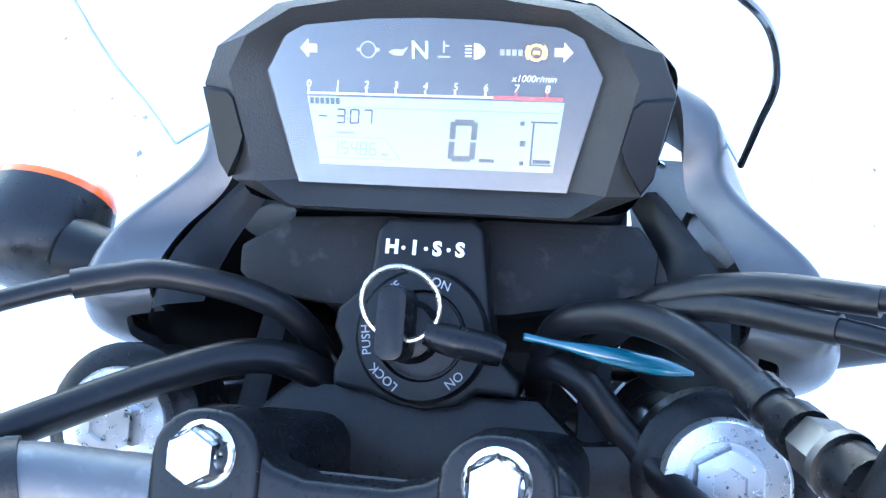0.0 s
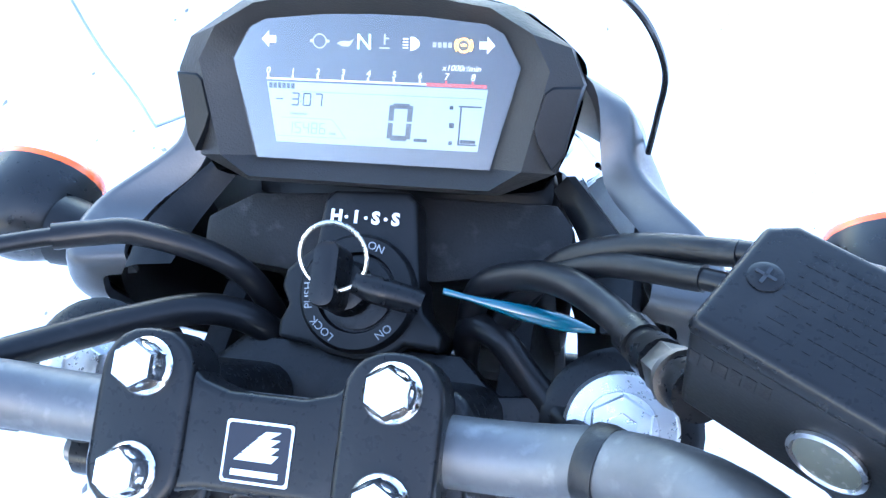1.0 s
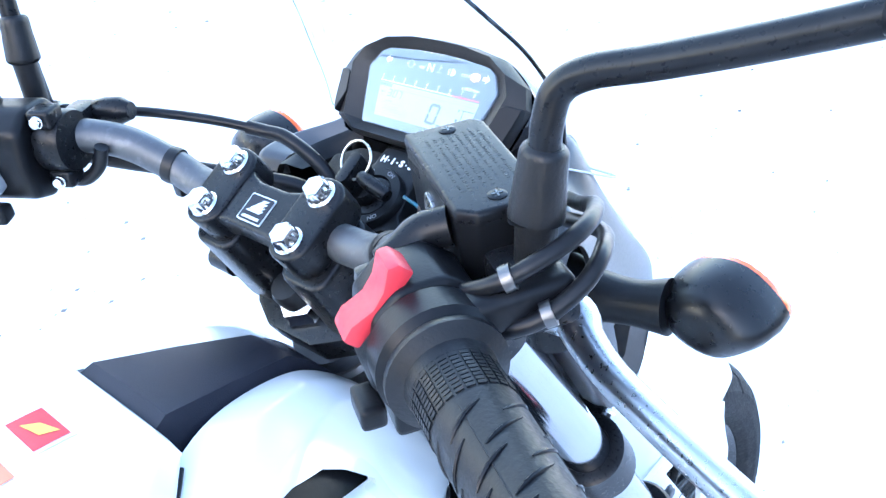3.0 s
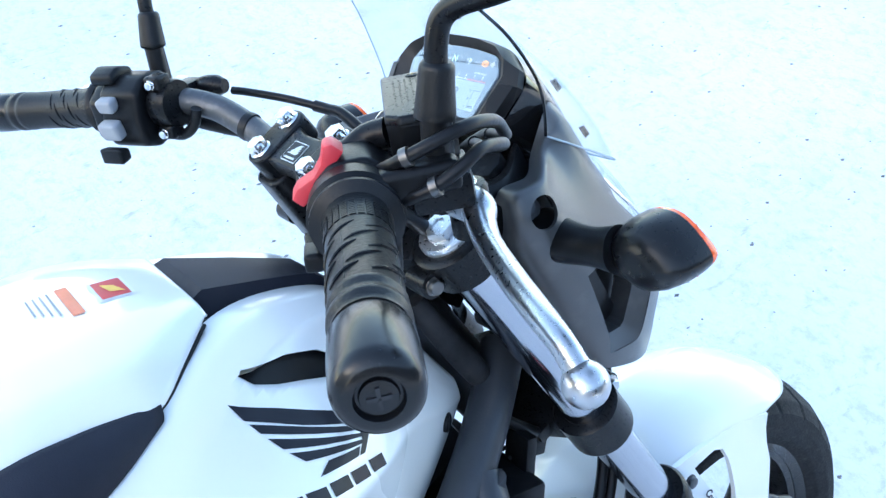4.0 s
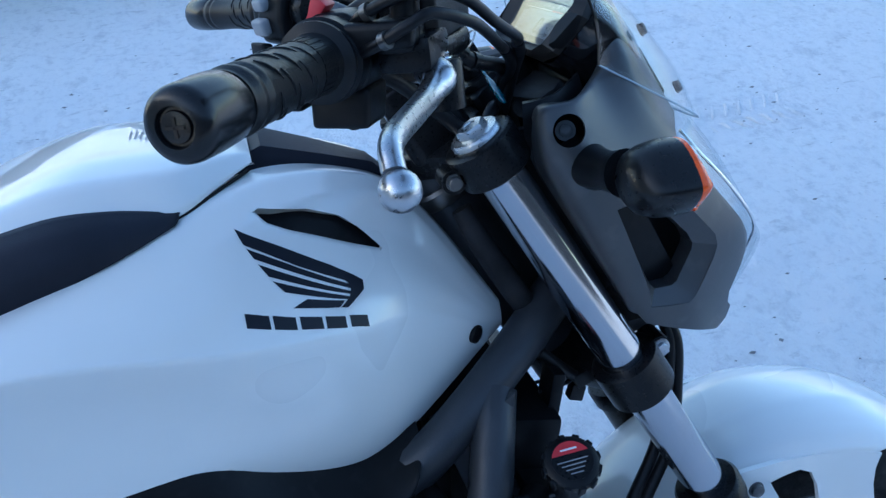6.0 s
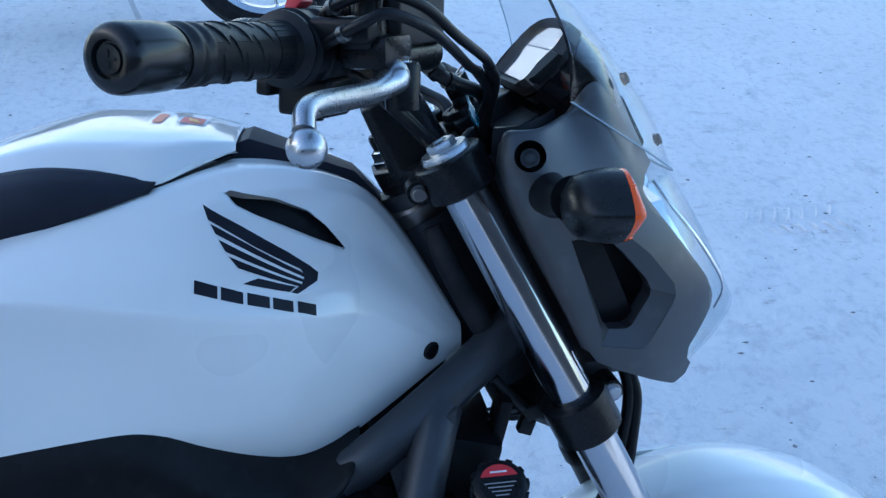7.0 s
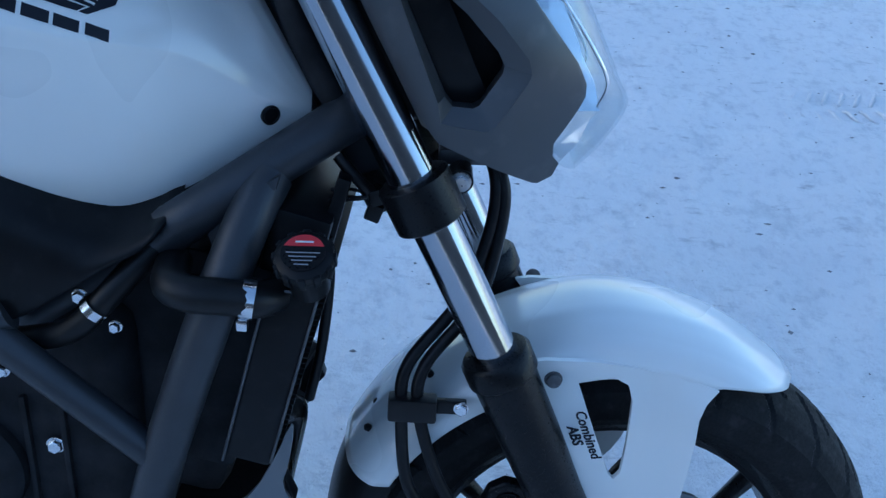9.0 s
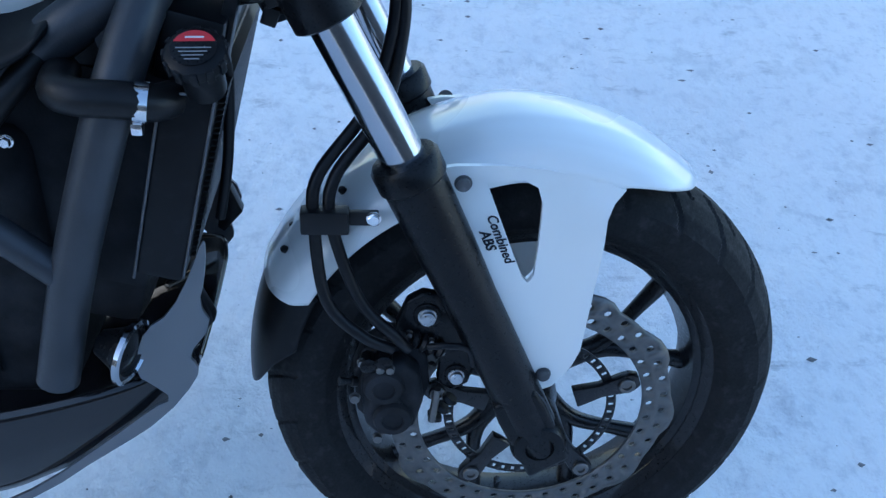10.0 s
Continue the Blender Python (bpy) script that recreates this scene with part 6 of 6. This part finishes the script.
for side in (1, -1):
    seam = [(hw * side * 0.985 + 0.003, y, ze - 0.005) for y, hw, zc, ze in LID_SET[1:]]
    part("lid_joint", tube(bmesh.new(), seam, 0.0014, 8, 5), BLACK, tanklid, "dark joint under the lid's edge")
for side in (1, -1):
    rows = [[(x * side, y, z) for x, y, z in r] for r in (
        [(0.118, -0.572, 0.996), (0.121, -0.573, 0.995), (0.124, -0.574, 0.993), (0.127, -0.576, 0.991)],
        [(0.127, -0.62, 1.009), (0.14, -0.62, 1.002), (0.148, -0.62, 0.992), (0.149, -0.62, 0.98)],
        [(0.13, -0.67, 1.01), (0.15, -0.67, 1.0), (0.16, -0.67, 0.985), (0.158, -0.67, 0.966)],
        [(0.135, -0.75, 0.99), (0.156, -0.75, 0.981), (0.168, -0.75, 0.962), (0.165, -0.75, 0.935)],
        [(0.13, -0.85, 0.93), (0.15, -0.85, 0.925), (0.162, -0.85, 0.915), (0.155, -0.85, 0.9)])]
    thick(part("knee_panel", patch(bmesh.new(), rows, 5, 5), NAVY, bike, "dark grained knee panel set in the tank"), 0.004, 0)
# black cover ahead of the lid
bm = bmesh.new()
rings = []
for y, hw, z in ((-0.565, 0.05, 0.998), (-0.507, 0.037, 1.0165), (-0.46, 0.0275, 0.999), (-0.418, 0.0185, 0.982), (-0.4, 0.017, 0.962), (-0.37, 0.016, 0.915)):
    rings.append([bm.verts.new((0.0035 + a, y, z + b)) for a, b in ((-hw - 0.008, -0.03), (-hw - 0.0035, -0.012), (-hw, 0), (0, 0.001), (hw, 0), (hw + 0.0035, -0.012), (hw + 0.008, -0.03))])
skin(bm, rings, True, True)
soften(bm, 0.0015, 2, 25)
part("top_cover", bm, NAVY, bike, "matt black cover ahead of the tank lid", sharp=30)
# stickers on the lid
LIDTREE = BVHTree.FromObject(tanklid, bpy.context.evaluated_depsgraph_get())


def sticker(name, outline, mat, label="", lift=0.0006):
    bm = bmesh.new()
    bm.faces.new([bm.verts.new((a, b, 0)) for a, b in outline])
    bmesh.ops.triangulate(bm, faces=bm.faces[:])
    bmesh.ops.subdivide_edges(bm, edges=bm.edges[:], cuts=3, use_grid_fill=True)
    for q in bm.verts:
        p = LIDTREE.ray_cast(Vector((q.co.x, q.co.y, 1.3)), Vector((0, 0, -1)))[0]
        q.co.z = (p.z if p else 1.02) + lift
    return part(name, bm, mat, tanklid, label)


def slab(cx, cy, w, h):
    return [(cx - w / 2, cy - h / 2), (cx + w / 2, cy - h / 2), (cx + w / 2, cy + h / 2), (cx - w / 2, cy + h / 2)]


ORANGEINK = material("orange_print", (0.75, 0.2, 0.1), 0.4)
YELLOWINK = material("yellow_print", (0.8, 0.5, 0.08), 0.4)
sticker("warning_label", slab(0.006, -0.556, 0.036, 0.024), INK, "white warning label with a red picture")
sticker("label_picture", slab(0.006, -0.556, 0.031, 0.019), REDINK, "", 0.0009)
sticker("label_picture_mark", [(-0.003, -0.561), (0.012, -0.558), (0.016, -0.549), (0.003, -0.553)], YELLOWINK, "", 0.0012)
sticker("label_stripe", slab(0.006, -0.583, 0.05, 0.008), ORANGEINK, "orange label stripe", 0.0009)
for i in range(4):
    sticker("label_line", slab(0.004 - 0.002 * i, -0.5925 - 0.0045 * i, 0.042 - 0.004 * i, 0.0014), GREYINK, "", 0.0009)

# ---- frame, radiator, engine
def pipe(name, pts, r, mat=FRAME, label="", n=18):
    return part(name, tube(bmesh.new(), pts, r, n, 6), mat, bike, label)


for side in (1, -1):
    pipe("frame_tube", [(0.04 * side, -0.265, 0.84), (0.082 * side, -0.33, 0.803), (0.112 * side, -0.4, 0.759), (0.114 * side, -0.44, 0.731), (0.1 * side, -0.5, 0.692), (0.09 * side, -0.6, 0.62)], [0.021, 0.02, 0.02, 0.0205, 0.021, 0.021], FRAME, "dark grey steel frame tube")
    pipe("frame_downtube", [(0.1 * side, -0.352, 0.783), (0.124 * side, -0.364, 0.757), (0.15 * side, -0.379, 0.715), (0.161 * side, -0.397, 0.665), (0.165 * side, -0.435, 0.55), (0.165 * side, -0.468, 0.43)], 0.019, FRAME, "dark grey frame downtube")
    pipe("frame_brace", [(0.165 * side, -0.445, 0.545), (0.165 * side, -0.52, 0.613), (0.163 * side, -0.583, 0.668)], 0.0145)
    pipe("frame_rail", [(0.155 * side, -0.556, 0.672), (0.161 * side, -0.585, 0.66), (0.162 * side, -0.635, 0.637), (0.155 * side, -0.8, 0.57)], 0.0145)
    # smooth black cover that tucks under the tank panel and hides the rear of the tube
    rows = []
    for y, a, b, c in ((-0.424, (0.08, 0.775), (0.104, 0.763), (0.116, 0.757)), (-0.434, (0.08, 0.772), (0.116, 0.757), (0.142, 0.747)), (-0.446, (0.084, 0.765), (0.122, 0.75), (0.15, 0.735)),
                       (-0.475, (0.094, 0.757), (0.136, 0.738), (0.156, 0.719)), (-0.51, (0.108, 0.765), (0.148, 0.742), (0.158, 0.697)), (-0.55, (0.124, 0.785), (0.153, 0.755), (0.158, 0.672)),
                       (-0.587, (0.138, 0.807), (0.156, 0.77), (0.158, 0.667)), (-0.63, (0.144, 0.81), (0.157, 0.77), (0.158, 0.676)), (-0.75, (0.144, 0.8), (0.157, 0.76), (0.158, 0.69)), (-0.88, (0.136, 0.79), (0.15, 0.755), (0.15, 0.69))):
        rows.append([(q * side, y, z) for q, z in (a, b, ((b[0] + c[0]) / 2 + 0.004, (b[1] + c[1]) / 2), c, (c[0] - 0.006, c[1] - 0.005), (c[0] - 0.04, c[1] - 0.002))])
    part("under_tank_cover", patch(bmesh.new(), rows, 4, 3), BLACK, bike, "smooth black cover under the tank panel", sharp=60)
# added black block: stands in for the deep shade above the radiator
bm = box(bmesh.new(), (0, -0.33, 0.727), (0.24, 0.05, 0.062), (1, 0, 0), (0, 0.97, -0.24), 0.005)
GAPFILL = bm
bm = box(bmesh.new(), (0, -0.346, 0.622), (0.32, 0.042, 0.175), (1, 0, 0), (0, 0.97, -0.24), 0.006)
radiator = part("radiator", bm, BLACK, bike, "black radiator with a filler cap")
part("dark_gap_fill", GAPFILL, BLACK, radiator)
bm = bmesh.new()
for i in range(30):
    box(bm, (0, -0.343 + 0.0014 * (i - 15), 0.545 + 0.0054 * i), (0.27, 0.05, 0.0012), bevel=0)
tagged(part("fin_pack", bm, BLACK, radiator), kind="stuff")
bm = lathe(bmesh.new(), [(0.016, -0.03), (0.018, 0), (0.022, 0.002), (0.0235, 0.006), (0.023, 0.013), (0.019, 0.016), (0.001, 0.0165)], (0.168, -0.313, 0.736), (0.5, -0.05, 0.86), 20)
cap = part("radiator_cap", bm, BLACK, radiator, "black radiator cap with a red warning label")
CU, CV, CW = basis((0.5, -0.05, 0.86), (1, 0, 0))
CO = Vector((0.168, -0.313, 0.736)) + CW * 0.0168
for k in range(12):
    t = radians(30 * k)
    bm = box(bmesh.new(), Vector((0.168, -0.313, 0.736)) + CW * 0.0075 + 0.0228 * (math.cos(t) * CU + math.sin(t) * CV), (0.004, 0.006, 0.012), math.cos(t) * CU + math.sin(t) * CV, -math.sin(t) * CU + math.cos(t) * CV, 0.001)
    part("cap_grip_lug", bm, BLACK, cap)
LU = Vector((0, 1, 0)) - CW * CW.y
LU.normalize()
LV = CW.cross(LU)
bm = lathe(bmesh.new(), [(0.0172, 0), (0.0172, 0.0003)], CO, CW, 28)
part("cap_label", bm, SATIN, cap)
bm = bmesh.new()
bm.faces.new([bm.verts.new(CO + CW * 0.0006 + 0.0165 * (math.cos(radians(t)) * LU + math.sin(radians(t)) * LV)) for t in range(20, 161, 10)])
part("cap_label_red", bm, REDINK, cap, "red warning field")
for k in range(4):
    w = 0.026 - 0.005 * k
    bm = box(bmesh.new(), CO + CW * 0.0007 - LV * (0.0005 + 0.0036 * k), (w, 0.0009, 0.0003), LU, LV, 0)
    part("cap_label_line", bm, GREYINK, cap)
bm = box(bmesh.new(), CO + CW * 0.0008 + LV * 0.0095, (0.014, 0.0016, 0.0003), LU, LV, 0)
part("cap_label_line", bm, INK, cap)
hose("coolant_hose", [(0.15, -0.338, 0.7), (0.168, -0.352, 0.703), (0.177, -0.378, 0.709), (0.179, -0.402, 0.711), (0.166, -0.42, 0.712), (0.12, -0.43, 0.71)], 0.0148, "black coolant hose", RUBBER)
bm = ring_loop(bmesh.new(), [(0.0152, -0.0052), (0.0166, -0.0052), (0.0166, 0.0052), (0.0152, 0.0052)], (0.17, -0.358, 0.704), (0.1, -0.97, 0.15), 28)
box(bm, (0.18, -0.361, 0.6875), (0.009, 0.009, 0.01), bevel=0.002)
part("hose_clamp", bm, ZINC, bike, "bright steel hose clamp")
bm = bmesh.new()
box(bm, (0, -0.65, 0.5), (0.2, 0.34, 0.3), bevel=0.03, seg=3)
box(bm, (0, -0.54, 0.64), (0.14, 0.28, 0.16), (1, 0, 0), (0, 0.97, -0.2), 0.02)
box(bm, (0, -0.46, 0.56), (0.16, 0.16, 0.24), (1, 0, 0), (0, 0.97, -0.24), 0.02)
engine = part("engine", bm, GRIME, bike, "black engine block in the frame")
bm = bmesh.new()
box(bm, (0, -0.64, 0.745), (0.13, 0.46, 0.13), bevel=0.02)
box(bm, (0, -0.385, 0.782), (0.11, 0.1, 0.06), (1, 0, 0), (0, 0.9, 0.43), 0.01)
part("airbox", bm, BLACK, bike, "black box under the tank cover")
# belly cowl
rows = []
for y, hw, z0, z1 in ((-0.352, 0.1, 0.42, 0.395), (-0.362, 0.118, 0.42, 0.375), (-0.4, 0.14, 0.41, 0.337), (-0.445, 0.15, 0.4, 0.305), (-0.51, 0.154, 0.385, 0.265), (-0.57, 0.155, 0.375, 0.24), (-0.7, 0.15, 0.36, 0.22), (-0.85, 0.14, 0.34, 0.22)):
    rows.append([(hw * a, y, z0 + (z1 - z0) * b) for a, b in ((1, 0), (1.02, 0.3), (1, 0.6), (0.9, 0.85), (0.3, 1), (-0.3, 1), (-0.9, 0.85), (-1, 0.6), (-1.02, 0.3), (-1, 0))])
thick(part("belly_cowl", patch(bmesh.new(), rows, 5, 3), GLOSS, bike, "gloss black belly cowl"), 0.004)
CHEEK = [(-0.388, 0.476), (-0.366, 0.488), (-0.345, 0.526), (-0.334, 0.556), (-0.331, 0.548), (-0.336, 0.51), (-0.342, 0.49), (-0.332, 0.462), (-0.356, 0.436), (-0.348, 0.42), (-0.35, 0.405), (-0.381, 0.37), (-0.442, 0.331), (-0.505, 0.281), (-0.568, 0.248), (-0.57, 0.256), (-0.505, 0.292), (-0.445, 0.342), (-0.392, 0.384), (-0.372, 0.389), (-0.39, 0.414), (-0.4, 0.424), (-0.398, 0.45)]
for side in (1, -1):
    bm = bmesh.new()
    # one corner-cutting pass rounds the outline
    edge = CHEEK if side == 1 else [p for p in CHEEK if p[1] < 0.5]
    edge = [(p[0] + (q[0] - p[0]) * f, p[1] + (q[1] - p[1]) * f) for p, q in zip(edge, edge[1:] + edge[:1]) for f in (0.25, 0.75)]
    prism(bm, edge, (0, 0, 0), (0, 1, 0), (0, 0, 1), RIGHT, 0.004)
    bmesh.ops.triangulate(bm, faces=bm.faces[:])
    for _ in range(2):
        bmesh.ops.subdivide_edges(bm, edges=[e for e in bm.edges if e.calc_length() > 0.02], cuts=1)
        bmesh.ops.triangulate(bm, faces=bm.faces[:])
    for q in bm.verts:
        # wraps round the nose of the belly
        t = min(1, max(0, (q.co.y + 0.44) / 0.11))
        q.co.x = side * (q.co.x + 0.156 - 0.036 * t * t)
    cheek = part("belly_cheek", bm, SILVERCOWL, bike, "silver grey belly cowl cheek", sharp=40)
    bm = bmesh.new()
    prism(bm, [(-0.343, 0.492), (-0.331, 0.461), (-0.354, 0.434), (-0.362, 0.44), (-0.358, 0.465)], (0.1 * side, 0, 0), (0, 1, 0), (0, 0, 1), RIGHT * side, 0.018, 0.002)
    part("cheek_duct", bm, BLACK, cheek, "black duct behind the cheek")
HX, HD = Vector((0.17, -0.397, 0.465)), Vector((0.27, 0.93, -0.18))
bm = lathe(bmesh.new(), [(0.012, -0.03), (0.02, -0.012), (0.027, -0.004), (0.028, 0.0), (0.023, 0.0015), (0.021, -0.002), (0.003, 0.002)], HX, HD, 30)
horn = part("horn", bm, SATIN, bike, "black horn with a chrome rim")
bm = ring_loop(bmesh.new(), [(0.0275, -0.003), (0.031, -0.0025), (0.0315, 0.002), (0.028, 0.0035), (0.0262, 0.001)], HX, HD, 40)
part("horn_rim", bm, CHROME, horn, "chrome rim")

# ---- smaller things on the motorcycle
# engine side: hoses, clips and bolts between the frame tubes
hose("vent_hose", [(0.12, -0.44, 0.73), (0.145, -0.475, 0.69), (0.15, -0.51, 0.655), (0.13, -0.57, 0.63)], 0.011, "black engine hose", RUBBER)
bm = ring_loop(bmesh.new(), [(0.0115, -0.004), (0.0128, -0.004), (0.0128, 0.004), (0.0115, 0.004)], (0.15, -0.488, 0.677), (0.12, -0.7, -0.7), 22)
part("hose_clamp", bm, ZINC, bike, "bright steel hose clamp")
for x, y, z, r in ((0.135, -0.505, 0.68, 0.0055), (0.15, -0.472, 0.662, 0.0045), (0.1, -0.525, 0.548, 0.006), (0.1, -0.6, 0.58, 0.006), (0.102, -0.56, 0.5, 0.007), (0.102, -0.66, 0.52, 0.007)):
    part("engine_bolt", hexbolt(bmesh.new(), (x, y, z), RIGHT, r, 0.007, 1.3), ZINC, engine)
for i in range(6):
    bm = box(bmesh.new(), (0.1, -0.55 - 0.035 * i, 0.47 + 0.004 * i), (0.012, 0.006, 0.16), bevel=0.002)
    part("crankcase_rib", bm, GRIME, engine)
bm = lathe(bmesh.new(), [(0.07, -0.02), (0.07, 0.012), (0.064, 0.018), (0.05, 0.02), (0.048, 0.014), (0.005, 0.016)], (0.1, -0.66, 0.47), RIGHT, 36)
part("clutch_cover", bm, GRIME, engine, "round black clutch cover")
# web plate where the frame tubes meet
for side in (1, -1):
    bm = prism(bmesh.new(), [(-0.405, 0.752), (-0.34, 0.792), (-0.352, 0.745), (-0.372, 0.715), (-0.39, 0.7)], (0.112 * side, 0, 0), (0, 1, 0), (0, 0, 1), RIGHT * side, 0.012, 0.003)
    part("frame_web", bm, FRAME, bike)
bm = tube(bmesh.new(), [(0.05, -0.352, 0.935), (0.056, -0.338, 0.9), (0.056, -0.312, 0.85), (0.05, -0.29, 0.81)], [0.009, 0.011, 0.012, 0.01], 14, 5)
part("harness_boot", bm, GRIME, bike, "black harness boot beside the steering head")
for dy in (0.021, -0.021):
    bm = tube(bmesh.new(), [(0.1605, -0.3245 + dy, 0.708), (0.1605, -0.3665 + dy, 0.5385)], 0.0013, 8, 1)
    part("tank_seam", bm, BAR, radiator)
bm = tube(bmesh.new(), [(0.1605, -0.3035, 0.708), (0.1605, -0.3455, 0.708)], 0.0013, 8, 1)
part("tank_seam", bm, BAR, radiator)
# radiator stay and fan shroud edge ahead of the core
bm = bmesh.new()
tube(bm, [(0.1, -0.305, 0.73), (0.1, -0.303, 0.69), (0.095, -0.31, 0.62), (0.09, -0.322, 0.56)], 0.005, 10, 5)
part("radiator_stay", bm, BLACK, radiator)
bm = box(bmesh.new(), (0.085, -0.307, 0.72), (0.03, 0.012, 0.13), (1, 0, 0), (0, 0.97, -0.24), 0.003)
part("side_shield", bm, BLACK, radiator)
bm = box(bmesh.new(), (0, -0.385, 0.61), (0.27, 0.05, 0.2), (1, 0, 0), (0, 0.97, -0.24), 0.01)
part("fan_shroud", bm, GRIME, radiator, "black fan shroud behind the radiator")
# connector and wires behind the lower bridge
bm = bmesh.new()
tube(bm, [(0.075, -0.3, 0.795), (0.08, -0.287, 0.782), (0.078, -0.272, 0.766), (0.07, -0.262, 0.757)], 0.0055, 10, 5)
box(bm, (0.074, -0.264, 0.762), (0.016, 0.02, 0.014), (0, 0.94, 0.34), (1, 0, 0), 0.002)
box(bm, (0.072, -0.268, 0.745), (0.014, 0.012, 0.016), (0, 0.94, -0.34), (1, 0, 0), 0.002)
part("wire_connector", bm, RUBBER, bike, "black plug connector hanging behind the fork")
for dz, x in ((0.0, 0.079), (-0.0045, 0.074), (0.004, 0.071)):
    bm = tube(bmesh.new(), [(x, -0.306, 0.757 + dz * 1.4), (x, -0.29, 0.76 + dz), (x, -0.275, 0.761 + dz * 0.6), (0.06, -0.238, 0.768)], 0.0017, 8, 5)
    part("connector_wire", bm, HOSE, bike)
# clips on the rear of the mudguard
for x, a in ((0.05, 128), (0.055, 136), (0.052, 143), (0.02, 141)):
    r = float(np.interp(a, (129, 150), (0.345, 0.338))) - 0.004
    p = Vector((x, r * math.cos(radians(a)), AX.z + r * math.sin(radians(a))))
    part("mudguard_clip", lathe(bmesh.new(), [(0.004, -0.002), (0.004, 0.002), (0.002, 0.004)], p, p - AX, 12), BLACK, fender)
# brake light wires and lines at the caliper
hose("caliper_line", [(0.12, -0.125, 0.43), (0.125, -0.105, 0.435), (0.122, -0.085, 0.428), (0.118, -0.078, 0.405)], 0.0035)
bm = bmesh.new()
for y, z in ((-0.184, 0.402), (-0.168, 0.405)):
    lathe(bm, [(0.009, -0.01), (0.009, 0.006), (0.006, 0.008)], (0.11, y, z), RIGHT, 14)
part("banjo_joint", bm, SATIN, caliper)

# ---- a machine parked beyond, of which the foot shows
other = new("parked_motorcycle")
other.location = (-3.42, -0.66, 0.0)
other.rotation_euler = (0, radians(-8), radians(4))
tagged(other, "dark motorcycle parked beyond, standing on snow", "motorcycle")
bm = ring_loop(bmesh.new(), [(0.255, -0.05), (0.285, -0.062), (0.32, -0.05), (0.345, 0), (0.32, 0.05), (0.285, 0.062), (0.255, 0.05)], (0, 0, 0.343), RIGHT, 60)
part("tyre", bm, TYRE, other, "black tyre")
bm = ring_loop(bmesh.new(), [(0.232, -0.03), (0.26, -0.05), (0.26, 0.05), (0.232, 0.03)], (0, 0, 0.343), RIGHT, 48)
for i in range(9):
    a = 2 * math.pi * i / 9
    tube(bm, [(0, 0, 0.343), (0, 0.238 * math.cos(a), 0.343 + 0.238 * math.sin(a))], 0.009, 8, 1)
lathe(bm, [(0.04, -0.05), (0.04, 0.05)], (0, 0, 0.343), RIGHT, 20)
part("rim", bm, ZINC, other, "bright metal rim")
rows = []
for y, hw, z0, z1 in ((-0.42, 0.06, 0.3, 0.24), (-0.5, 0.11, 0.34, 0.2), (-0.75, 0.13, 0.36, 0.19), (-1.1, 0.13, 0.36, 0.19), (-1.3, 0.1, 0.34, 0.22)):
    rows.append([(hw * a, y, z0 + (z1 - z0) * b) for a, b in ((1, -1), (1, 0), (0.9, 0.7), (0.4, 1), (-0.4, 1), (-0.9, 0.7), (-1, 0), (-1, -1))])
thick(part("belly", patch(bmesh.new(), rows, 3, 3), SATIN, other, "dark belly panel"), 0.004)
for d in (-1, 1):
    bm = tube(bmesh.new(), [(0.06 * d, 0, 0.343), (0.06 * d, -0.14, 0.62), (0.05 * d, -0.24, 0.8)], 0.022, 12, 3)
    part("fork_leg", bm, SATIN, other)
bm = tube(bmesh.new(), [(-0.1, -0.62, 0.28), (-0.2, -0.6, 0.13), (-0.26, -0.58, 0.03)], 0.011, 10, 3)
part("side_stand", bm, ZINC, other, "bright side stand")
